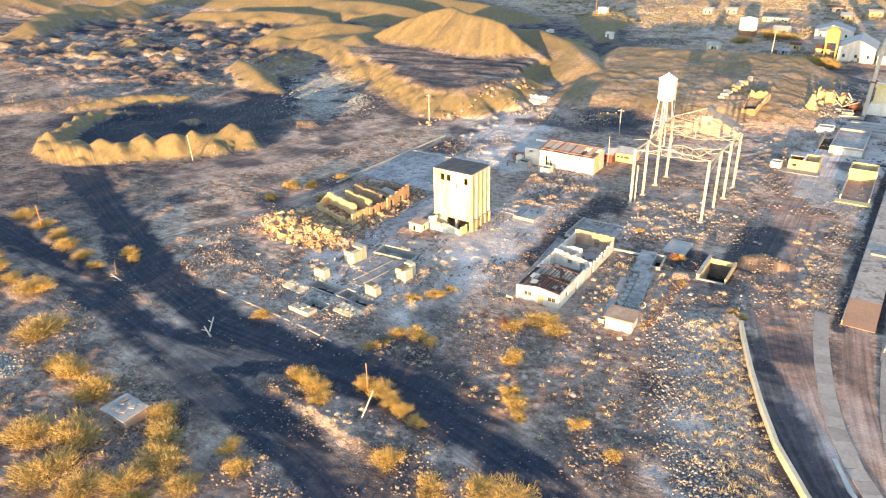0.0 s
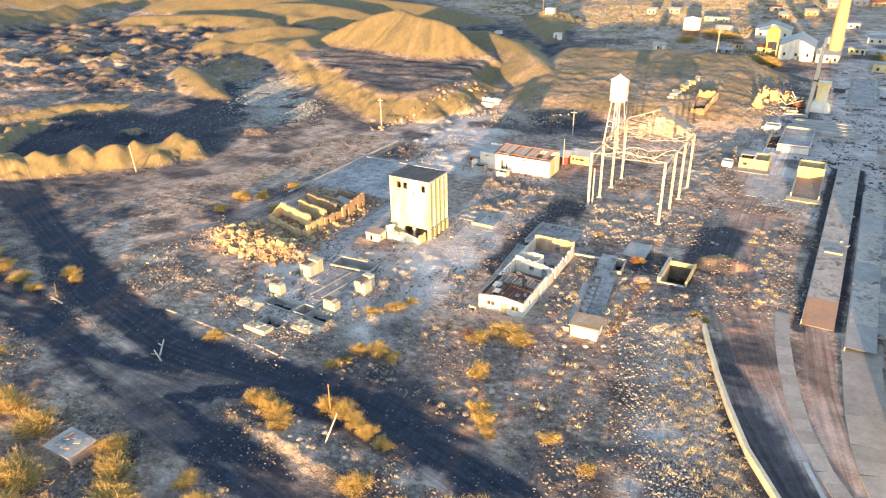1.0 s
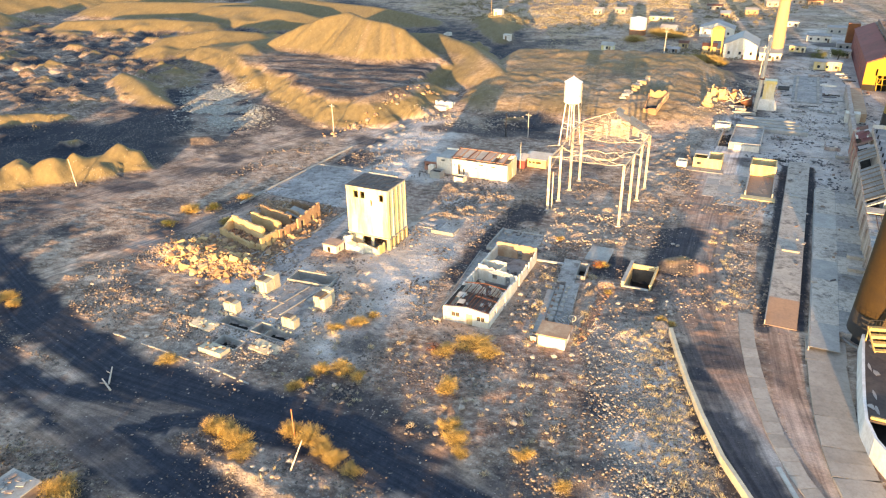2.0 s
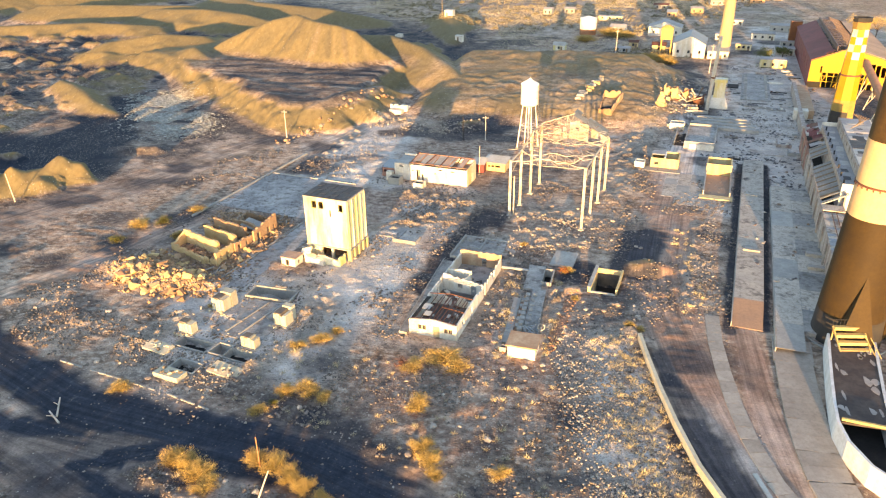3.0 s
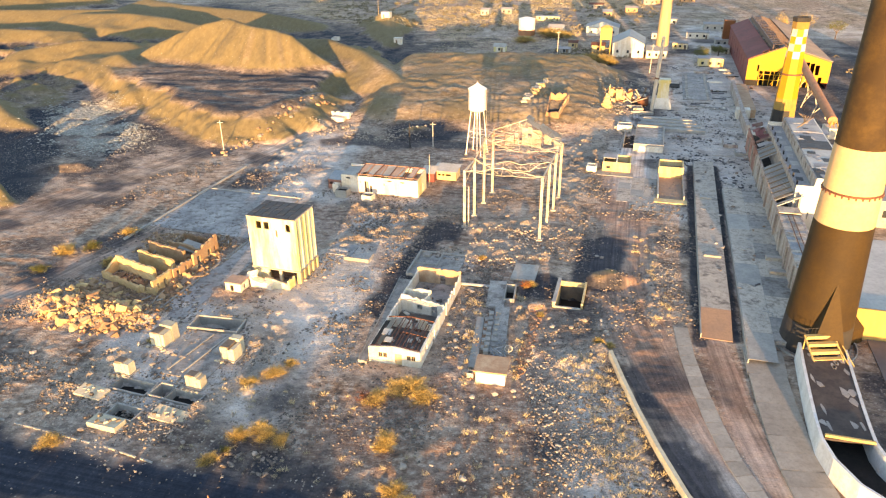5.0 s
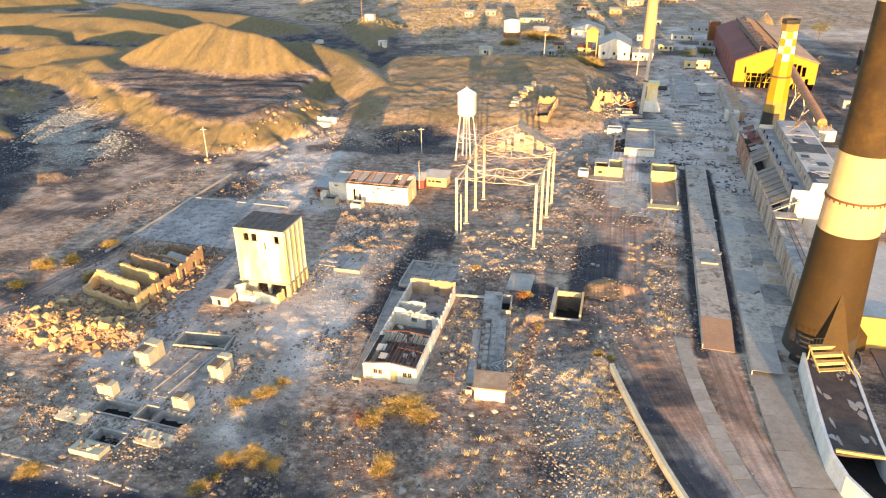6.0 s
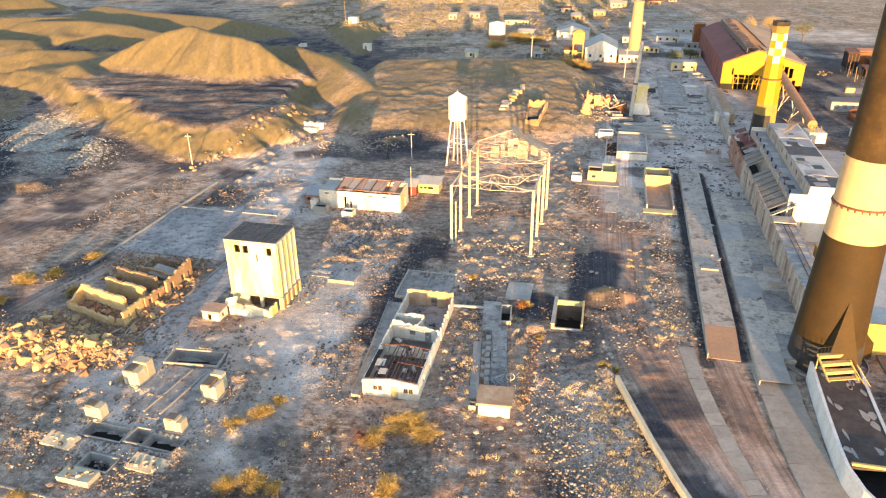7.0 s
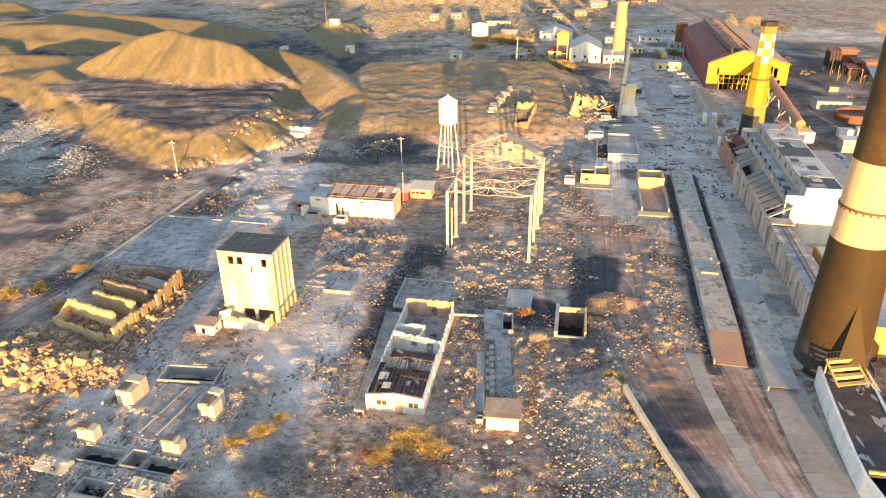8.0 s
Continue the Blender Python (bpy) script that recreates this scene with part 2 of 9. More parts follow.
def lattice(ix, iy, seed):
    h = (ix.astype(np.int64) * 374761393 + iy.astype(np.int64) * 668265263 + seed * 1274126177) & 0xFFFFFFFF
    h = ((h ^ (h >> 13)) * 1274126177) & 0xFFFFFFFF
    return ((h ^ (h >> 16)) & 0xFFFF) / 65535.0


def vnoise(x, y, size, seed=0):
    x, y = np.asarray(x, float) / size, np.asarray(y, float) / size
    ix, iy = np.floor(x), np.floor(y)
    fx, fy = x - ix, y - iy
    fx, fy = fx * fx * (3 - 2 * fx), fy * fy * (3 - 2 * fy)
    a, b = lattice(ix, iy, seed), lattice(ix + 1, iy, seed)
    c, d = lattice(ix, iy + 1, seed), lattice(ix + 1, iy + 1, seed)
    return (a * (1 - fx) + b * fx) * (1 - fy) + (c * (1 - fx) + d * fx) * fy - 0.5


def fbm(x, y, size, seed=0, n=4):
    x, y = np.asarray(x, float), np.asarray(y, float)
    out, k = 0, 1.0
    for i in range(n):
        out = out + vnoise(x * math.cos(i) - y * math.sin(i), x * math.sin(i) + y * math.cos(i), size / 2 ** i, seed + i) * k
        k *= 0.5
    return out


def smooth(a, b, x):
    t = np.clip((x - a) / (b - a), 0, 1)
    return t * t * (3 - 2 * t)


def along(x, y, pts):
    """Distance from a polyline whose points carry a value: (distance, value at the nearest point)."""
    best, val = np.full(np.shape(x), 1e9), np.zeros(np.shape(x))
    for (x0, y0, v0), (x1, y1, v1) in zip(pts, pts[1:]):
        dx, dy = x1 - x0, y1 - y0
        t = np.clip(((x - x0) * dx + (y - y0) * dy) / (dx * dx + dy * dy), 0, 1)
        d = np.hypot(x - x0 - t * dx, y - y0 - t * dy)
        near = d < best
        best = np.where(near, d, best)
        val = np.where(near, v0 + t * (v1 - v0), val)
    return best, val


def in_rect(x, y, cx, cy, w, d, turn=SITE, soft=0.5):
    """1 inside a turned rectangle whose corner is (cx, cy), fading over soft metres."""
    a = radians(turn)
    u = (x - cx) * math.cos(a) + (y - cy) * math.sin(a)
    v = -(x - cx) * math.sin(a) + (y - cy) * math.cos(a)
    return smooth(-soft, 0, u) * smooth(-soft, 0, w - u) * smooth(-soft, 0, v) * smooth(-soft, 0, d - v)


def cones(x, y, size, slope, seed, keep=1.0):
    """Tipped loads: a field of cones with straight sides, about one to a square of that size."""
    x = x + 0.3 * size * fbm(x, y, size * 0.7, seed + 5, 2)
    y = y + 0.3 * size * fbm(x, y, size * 0.7, seed + 6, 2)
    ix, iy = np.floor(x / size), np.floor(y / size)
    out = np.zeros(np.shape(x))
    for i in (-1, 0, 1):
        for j in (-1, 0, 1):
            cx = (ix + i + 0.15 + 0.7 * lattice(ix + i, iy + j, seed)) * size
            cy = (iy + j + 0.15 + 0.7 * lattice(ix + i, iy + j, seed + 1)) * size
            h = size * slope * (0.22 + 0.48 * lattice(ix + i, iy + j, seed + 2))
            h = np.where(lattice(ix + i, iy + j, seed + 3) < keep, h, 0)
            out = np.maximum(out, h - slope * np.hypot(x - cx, y - cy))
    return out


def only(mask, f, x, y):
    """f(x, y) where the mask holds, 0 elsewhere."""
    out = np.zeros(np.shape(x))
    k = mask > 0
    if k.any():
        out[k] = f(x[k], y[k])
    return out


def bank(x, y, pts, slope, seed, gully=0.12):
    """A ridge along a polyline with heights, with straight tipped sides."""
    d, h = along(x, y, pts)
    d = d * (1 + gully * fbm(x, y, 9, seed, 3) * 2)
    return np.maximum(h - np.maximum(d - 1.0, 0) * slope, 0)


HEAP = [(-150, 194, 3), (-139, 199, 10), (-127, 203, 15.5), (-114, 204, 20), (-104, 206, 22), (-92, 197, 20.6), (-80, 191, 20.0), (-71, 188, 18.2), (-61, 186, 11.5), (-53, 184, 7)]
HEAP_TAIL = [(-84, 236, 9), (-66, 221, 11.5), (-46, 200, 10.5), (-30, 174, 8.5), (-22, 162, 6)]
RING = [(-170, 66, 2.0), (-172, 58, 2.6), (-168, 46, 2.8), (-164, 37, 3.2), (-157, 30, 3.6), (-146, 27, 4.2), (-139, 28, 4.4), (-132, 32, 4.4), (-125, 37, 4.5), (-119, 42, 4.7), (-113, 47, 4.8), (-107, 54, 4.6), (-100, 54, 1.2)]
RING_BACK = [(-190, 66, 1.6), (-182, 77, 2.8), (-170, 86, 3.0), (-160, 91, 1.8)]
FOOT_X = [-175, -150, -136, -105, -90, -71, -59, -47, -40]
FOOT_Y = [175, 163, 150, 129, 114, 100, 104, 120, 145]
PITS = [  # corner x, y, width, depth, how deep, turn
    (29.9, 19.4, 4.4, 8.4, 3.2, SITE), (-31.8, 5.4, 8.6, 3.6, 1.8, -4), (-36.3, -11.6, 6.2, 2.6, 1.4, -12), (-29.6, -12.6, 2.6, 2.8, 2.0, -12),
    (-26.8, -13.4, 5.0, 2.4, 1.2, -12), (-33.5, -17.6, 4.4, 2.4, 1.2, -12), (20.9, 20.2, 1.5, 5.2, 1.8, -3)]


def height(x, y):
    x, y = np.atleast_1d(np.asarray(x, float)), np.atleast_1d(np.asarray(y, float))
    z = 0.34 * fbm(x, y, 26, 3, 3) + 0.14 * fbm(x, y, 6, 7, 3)
    # low lumps of dumped earth, rubble and dust
    loose = smooth(-0.25, 0.15, fbm(x, y, 11, 25, 3)) * (1 - 0.9 * slag_road(x, y)) * (1 - 0.7 * smooth(-54, -68, x - 0.15 * y) * smooth(15, 35, y))
    close = (np.abs(x + 5) < 120) & (y < 130) & (y > -90)
    z = z + loose * only(loose * close, lambda u, v: 0.34 * cones(u, v * 1.2, 4.2, 0.4, 27, 0.7) + 0.34 * cones(u, v * 1.2, 2.4, 0.45, 28, 0.7), x, y)
    tidy = smooth(45, 51, x - 0.15 * y) * smooth(160, 80, np.abs(y - 60))
    z = z * (1 - 0.93 * tidy)
    # rough strewn ground
    rough = smooth(-130, -170, x) * smooth(330, 230, y) * smooth(60, 110, y + 0.1 * x)
    z = z + rough * only(rough, lambda u, v: 2.6 * np.maximum(fbm(u, v, 30, 11, 4), -0.1) + 0.7 * cones(u, v * 1.3, 14, 0.5, 15, 0.8) + 0.75 * cones(u, v * 1.4, 6.5, 0.6, 16, 0.9) + 0.7 * cones(u, v * 1.3, 3.0, 0.7, 17, 0.85), x, y)
    # the slag bench with the great heap on it
    foot = np.interp(x, FOOT_X, FOOT_Y) + 5 * fbm(x, y, 16, 21, 3)
    bench = 7.2 * smooth(0, 1, np.clip((y - foot) / 19, 0, 1)) * smooth(-44, -56, x) * smooth(262, 232, y) * smooth(-215, -165, x)
    gull = vnoise(x * 0.8 + 0.6 * y, y * 0.1, 3.4, 24) + 0.6 * vnoise(x * 0.8 + 0.6 * y, y * 0.2, 1.6, 26)
    bench = bench + 1.3 * gull * smooth(0.8, 3, bench) * smooth(7.1, 5, bench)
    slump = smooth(0.4, 2.5, bench) * smooth(7.3, 6.2, bench)
    bench = bench + slump * only(slump, lambda u, v: 0.6 * cones(u * 1.4, v * 0.8, 10, 0.6, 18) + 0.55 * cones(u * 1.3, v, 4.2, 0.65, 20) - 0.9, x, y)
    bench = bench - 0.5 * smooth(2, 7, bench) + 0.6 * fbm(x, y * 1.8, 9, 23, 4) * smooth(1, 4, bench)
    z = np.maximum(z, bench)
    fan = np.arctan2(x + 92, 230 - y) * 46
    ribs = 0.5 * np.abs(vnoise(fan, y * 0.05, 1.7, 39)) + np.abs(vnoise(fan, y * 0.06, 5.0, 40)) * 1.8 - 0.5
    heap = bank(x, y, HEAP, 0.66, 31, 0.06)
    z = np.maximum(z, heap + 1.25 * ribs * smooth(7.5, 11, heap) * smooth(21.5, 16, heap))
    z = np.maximum(z, bank(x, y, HEAP_TAIL, 0.5, 33))
    z = np.maximum(z, bank(x, y, [(-158, 196, 7), (-146, 189, 10), (-136, 180, 8)], 0.5, 35))
    z = np.maximum(z, bank(x, y, [(-196, 200, 9), (-178, 214, 11), (-160, 222, 9)], 0.42, 37, 0.3))
    z = np.maximum(z, bank(x, y, [(-68, 112, 4), (-61, 118, 7), (-54, 130, 8), (-49, 148, 6)], 0.55, 38, 0.3))
    z = np.maximum(z, bank(x, y, [(-64, 338, 7), (-60, 326, 6.5), (-52, 286, 3.5), (-46, 268, 3)], 0.4, 66, 0.2))
    # the wavy tip behind the water tower
    yy = y + 3 * fbm(x, y, 14, 41, 2)
    mound = (4.2 * smooth(119, 140, yy) + 4.6 * np.clip((yy - 130) / 78, 0, 1)) * smooth(228, 208, y + 6 * fbm(x, y, 20, 42, 2)) * smooth(-42, -24, x) * smooth(64, 32, x - 0.1 * (y - 130) + 5 * fbm(x, y, 18, 46, 2))
    tip = smooth(0.6, 3, mound)
    z = np.maximum(z, mound + tip * only(tip, lambda u, v: 0.24 * cones(u + 7 * fbm(u, v, 22, 48, 2), v * 1.7 + 8 * fbm(u, v, 16, 49, 2), 10, 0.5, 43, 0.6) + 0.42 * cones(u + 4 * fbm(u, v, 9, 50, 2), v * 1.7, 4, 0.55, 44, 0.6) - 0.2, x, y))
    # tipped rows to the west and the hills beyond
    ring = bank(x, y, RING, 0.72, 51, 0.1)
    edge = smooth(0.1, 1.5, ring)
    z = np.maximum(z, ring + edge * only(edge, lambda u, v: 0.9 * cones(u, v, 7, 0.8, 53) - 0.3, x, y))
    ring = bank(x, y, RING_BACK, 0.6, 55, 0.2)
    z = np.maximum(z, ring + only(ring, lambda u, v: 0.4 * cones(u, v, 5, 0.6, 56), x, y) * smooth(0.2, 1, ring))
    for i, (pts, k) in enumerate((
            ([(-174, 61, 2.2), (-165, 66, 2.0), (-156, 70, 1.2)], 0.6), ([(-215, 52, 2.2), (-206, 66, 2.8), (-198, 78, 2.4)], 0.35), ([(-137, 64, 2.2), (-134, 66, 2.4)], 0.7),
            ([(-176, 141, 5), (-164, 133, 5.4), (-155, 126, 5), (-145, 118, 3.5), (-136, 114, 1.8)], 0.6), ([(-106, 78, 1.6), (-98, 80, 1.8)], 0.6), ([(-242, 312, 9), (-202, 300, 11), (-172, 289, 10), (-150, 286, 6)], 0.35), ([(-350, 172, 9), (-376, 221, 12), (-362, 258, 11)], 0.5))):
        z = np.maximum(z, bank(x, y, pts, k, 90 + i, 0.25))
    z = np.maximum(z, bank(x, y, [(-470, 250, 12), (-430, 300, 16), (-370, 360, 14), (-300, 420, 9)], 0.4, 61))
    z = np.maximum(z, bank(x, y, [(-330, 320, 9), (-290, 318, 10), (-230, 330, 9), (-200, 322, 7)], 0.35, 63))
    z = np.maximum(z, bank(x, y, [(-240, 390, 8), (-190, 350, 9), (-140, 330, 8.5), (-112, 320, 6)], 0.3, 65, 0.05))
    z = np.maximum(z, bank(x, y, [(-300, 250, 7), (-250, 262, 8), (-215, 268, 6)], 0.4, 67, 0.4))
    # earth thrown up along the slag roads, and small heaps
    for i, (pts, s) in enumerate((
            ([(4.4, -26.4, 0.2), (9.4, -22.4, 0.45), (15.4, -17.1, 0.25)], 0.3), ([(6.5, -33.7, 0.2), (14.5, -25.5, 0.4), (19.3, -19.2, 0.2)], 0.3),
            ([(-31, -36, 0.3), (-22, -39.5, 0.6), (-10, -43, 0.5), (-2, -47, 0.3)], 0.4),
            ([(-9, -34, 0.3), (0, -38, 0.5), (6, -41, 0.3)], 0.4),
            ([(-110, -12, 0.5), (-90, -19, 0.9), (-78, -24, 0.5)], 0.4),
            ([(-120, -24, 0.5), (-96, -33, 0.9), (-78, -34.5, 0.5)], 0.4),
            ([(38.0, 29.5, 1.6), (40.8, 30.2, 1.9), (43.5, 30.6, 1.0)], 0.55),
            ([(25.0, 17.5, 0.9), (27, 18.4, 1.1)], 0.5),
            ([(-62, 11.5, 1.4), (-53, 9.0, 2.0), (-46, 7.5, 1.8), (-40, 8.0, .8)], 0.4),
            ([(-12, 119, 2.6), (-9, 121, 2.6)], 0.5))):
        z = np.maximum(z, bank(x, y, pts, s, 71 + i, 0.3) + 0.2 * fbm(x, y, 2, 80 + i, 2) * (1 - tidy))
    heapy = strewn(x, y)
    z = z + heapy * only(heapy, lambda u, v: 0.08 + 0.7 * cones(u, v, 2.6, 0.55, 161, 0.8) + 0.5 * cones(u, v, 2.0, 0.6, 163, 0.8), x, y)
    for cx, cy, w, d, deep, turn in PITS:
        z = z - (deep + z) * in_rect(x, y, cx, cy, w, d, turn, 0.35)
    # level under the buildings
    for cx, cy, w, d in ((-28, 22, 13, 12), (-61, 44, 27, 26), (-26, 68, 33, 12), (-2, -3, 13, 32), (16, -6, 8, 36), (66, 18, 40, 120), (100, 180, 45, 95)):
        z = z * (1 - 0.85 * in_rect(x, y, cx, cy, w, d, SITE, 4) * (z > -0.5) * (z < 1.0))
    return z


RUBBLE = [  # strewn with broken masonry: x, y, half width
    [(10.8, -2, 1.6), (13.0, 12, 2.6), (14.6, 28, 2.2)], [(9, 38, 3.5), (18, 42, 5), (27, 40, 3)], [(12, 52, 3), (24, 54, 4), (32, 50, 3)], [(-18, 62, 3), (-6, 58, 5), (6, 62, 4)], [(-16, 40, 3), (-8, 46, 4), (2, 50, 3)],
    [(-60, 9, 5), (-51, 7.5, 5.5), (-42, 9, 4)], [(-40, 22, 2), (-37, 36, 2)], [(-60, 44, 3), (-52, 60, 3), (-47, 84, 3), (-45, 108, 4)], [(-48, 122, 4), (-36, 124, 5), (-22, 122, 3)], [(33, 66, 3), (36, 84, 4), (40, 110, 5), (44, 140, 6)]]
RUBBLE += [
    [(-20, -14, 3), (-14, -4, 4), (-18, 6, 4)], [(-44, -12, 3), (-40, -4, 3)], [(-27, 10, 3), (-20, 12, 3)], [(46.5, 16, 1.2), (49, 36, 1.4), (52, 54, 1.2)], [(16.0, -2, 1.0), (16.2, 12, 1.2)], [(22.8, 4, 1.2), (23.4, 16, 1.5)],
    [(28, 10, 2), (35, 14, 2.5)], [(30, 0, 3), (35, 6, 3)], [(-22, -41, 1.2), (-10, -44.5, 1.5), (-4, -46, 1)], [(55, 150, 5), (62, 170, 6)], [(20, 130, 6), (30, 150, 8), (36, 176, 8)]]


ROADS = [  # dark slag roads: x, y, half width
    [(-150, 30, 6), (-120, 12, 6), (-69, -18, 4.5), (-44, -28, 5), (-24, -30.5, 5.5), (-5.5, -33.0, 5.5), (9.5, -38, 5), (18.5, -42, 4.5), (26, -47, 3)],
    [(-150, -8, 5), (-121, -15, 4.5), (-95, -22, 4), (-66, -31, 4), (-40, -40, 5), (-22, -46.5, 4), (-8.5, -51.5, 3), (-1, -56, 3), (10, -66, 3)],
    # the last one also puts the wall's shade on the lane into the colour
    [(-46, -36, 4), (-30, -38, 4), (-26, -36, 3)], [(-352, 120, 8), (-340, 180, 8), (-333, 253, 8)], [(40.6, 0, 1.7), (44.0, -16, 2.2), (49.0, -30, 2.8), (57, -42, 3)]]


def slag_road(x, y, wob=0.0):
    out = np.zeros(np.shape(x))
    for r in ROADS:
        d, w = along(x, y, r)
        out = np.maximum(out, smooth(1.25, 0.75, (d + 0.6 * wob) / w) * (0.85 if r[0][0] > 0 else 1.0))
    return out


def strewn(x, y):
    out = np.zeros(np.shape(x))
    wob = 1.6 * fbm(x, y, 5, 151, 3)
    for r in RUBBLE:
        d, w = along(x, y, r)
        out = np.maximum(out, smooth(1.3, 0.4, (d + wob) / w))
    return out


POND = [(-152, 172, 4), (-136, 146, 8), (-118, 120, 12), (-104, 101, 10), (-97, 93, 6)]


# stained and burnt ground: x, y, radius, strength
YARD_STAINS = [(17.6, -26, 5, 0.7), (28, -18, 4, 0.75), (29, -30, 6, 0.7), (24, -31, 4, 0.6), (18, -11, 3.5, 0.6), (18, -25, 5, 0.5), (-18, -58, 6, 0.5), (-9, -22, 3.5, 0.5), (-20, -20, 5, 0.45),
               (36, 18, 4, 0.6), (-19, -48.5, 5, 0.7), (20, -36, 7, 0.75), (25.5, -37, 6, 0.65), (9, -28, 4, 0.45), (-7, -26, 6, 0.85), (-1, -28, 6, 0.85), (-13, -25, 5, 0.8), (-9, -12, 4, 0.6),
               (6, -31, 6, 0.8), (0, -20, 4, 0.5)]
WEST_STAINS = [(-45, -56, 4, 0.6), (-41, -48, 3.5, 0.7), (-57, -46, 5, 0.6), (-60, -62, 9, 0.5), (-34, -62, 8, 0.5), (-75, -48, 8, 0.5), (-60, -5, 6, 0.45), (-70, 22, 6, 0.8), (-79, 34, 5, 0.65),
               (-86, 56, 6, 0.75), (-60, 24, 3, 0.5), (-35, -42, 7, 0.8), (-27, -46, 6, 0.85), (-32, -52.5, 3.5, 0.9), (-38, -68, 9, 0.6), (-50, -62, 6, 0.5)]
FAR_STAINS = [(-118, 122, 18, 0.85), (-100, 104, 8, 0.75), (-136, 146, 16, 0.8), (-208, 73, 22, 0.6), (-155, 36, 24, 0.6), (-120, 30, 14, 0.5)]


def cover(x, y, z):
    """How much of the ground is dark slag and painted shade, red earth, pale ash and painted haze, and tan tailings."""
    n1, n2 = fbm(x, y, 14, 101, 4), fbm(x, y, 3.5, 105, 3)
    wob = n1 * 5 + n2 * 1.5
    dark = slag_road(x, y, wob + 2.2 * fbm(x, y, 1.8, 109, 2)) * (1 - 0.5 * smooth(0.12, 0.34, fbm(x * 0.5 + 0.2 * y, y * 2.0, 9, 113, 4)))
    for r in ([(58.4, 12, 1.1), (67.4, 64, 1.2), (73.2, 98, 1.2)], [(52.9, 10, 0.9), (60.9, 60, 1.0), (67.2, 98, 1.0)]):
        d, w = along(x, y, r)
        dark = np.maximum(dark, 0.9 * smooth(1.3, 0.8, (d + 0.12 * wob) / w))
    ring = smooth(34, 24, np.hypot((x + 142) * 0.62, y - 62) + wob)
    dark = np.maximum(dark, ring)
    d, w = along(x, y, [(-145, 55, 18), (-130, 78, 19), (-128, 100, 16), (-140, 130, 14)])
    dark = np.maximum(dark, smooth(1.2, 0.8, (d + wob) / w))
    dark = np.maximum(dark, 0.62 * smooth(-78, -100, x + 0.4 * y + wob) * smooth(75, 45, y) * (0.85 + n1 + 0.8 * n2))
    dark = np.maximum(dark, smooth(26, 16, np.hypot((x + 120) * 0.55, (y - 108)) + wob) * 0.8)
    dark = np.maximum(dark, smooth(0, 6, y - 210 + wob) * smooth(290, 245, y + 2.5 * wob) * smooth(-160, -120, x) * smooth(20, -50, x) * (0.7 + n1))
    dark = np.maximum(dark, smooth(212, 226, y + wob) * smooth(20, -20, y - 312 - 0.9 * np.maximum(-60 - x, 0) + 2 * wob) * smooth(-230, -200, x) * smooth(-30, -44, x + 0.6 * wob) * (0.85 + 0.6 * n2))
    dark = np.maximum(dark, smooth(12, 8, np.hypot((x + 10) * 0.8, y - 122) + wob * 0.5) * 0.9)
    # dark rectangles: cast shade of the house and the heap is painted in here
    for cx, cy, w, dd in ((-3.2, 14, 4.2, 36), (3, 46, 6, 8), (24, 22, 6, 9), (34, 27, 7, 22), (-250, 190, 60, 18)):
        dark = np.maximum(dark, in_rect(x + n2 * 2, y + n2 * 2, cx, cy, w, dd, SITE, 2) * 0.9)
    dark = np.maximum(dark, smooth(-140, -190, x) * smooth(330, 250, y) * smooth(70, 110, y) * np.clip(0.62 + 1.3 * n1 + 0.6 * n2, 0, 1))
    dark = np.maximum(dark, in_rect(x, y, 112, 112, 110, 190, SITE, 20) * np.clip(0.66 + 0.9 * n1, 0, 0.9))
    for cx, cy, r, k in YARD_STAINS + WEST_STAINS + FAR_STAINS:
        dark = np.maximum(dark, k * smooth(1.3, 0.4, (np.hypot(x - cx, y - cy) + 0.9 * wob) / r))
    # scattered dark ground
    dark = np.maximum(dark, smooth(0.06, 0.34, fbm(x, y * 1.3, 16, 111, 5)) * 0.75 * (1 - 0.75 * in_rect(x, y, -46, -22, 64, 104, SITE, 14)) * (1 - in_rect(x, y, 56, 60, 44, 200, -9, 6)))
    dp, wp = along(x, y, POND)
    pond = smooth(1.15, 0.8, (dp + 0.5 * wob) / wp) * smooth(2.4, 1.0, z)
    scum = pond * smooth(-0.28, -0.12, fbm(x, y, 4.0, 141, 4)) * 0.5
    dark = np.maximum(dark * (1 - scum), pond * 0.95 * (1 - scum))
    red = np.zeros(np.shape(x))
    for r in ([(52, -34, 3), (47, -10, 3.5), (43.5, 10, 5), (43, 35, 7), (46, 60, 6.5), (51, 95, 5), (56, 125, 4.5), (60, 165, 4)],
              [(54, -30, 1.5), (54.5, -8, 2.2), (55, 8, 2.2)], [(-66, 20, 4), (-58, 40, 3), (-52, 62, 3), (-46, 90, 3)], [(38, 112, 4), (41, 135, 4.5), (43, 160, 4), (45, 190, 4)],
              [(-62, 12, 10), (-50, 18, 12), (-46, 36, 10)], [(2, -18, 9), (14, -6, 6), (14, 20, 5), (20, 44, 8)], [(-14, 8, 7), (-8, 30, 7), (-4, 48, 5)], [(10, -30, 5), (20, -18, 6), (30, 8, 6)]):
        d, w = along(x, y, r)
        red = np.maximum(red, smooth(1.3, 0.6, (d + 0.45 * wob) / w))
    red = np.maximum(red * (0.75 + 0.5 * n2), 0.55 * smooth(0.02, 0.3, fbm(x, y, 30, 121, 3)) * (0.35 + 0.65 * smooth(-60, -20, x)))
    pale = np.zeros(np.shape(x))
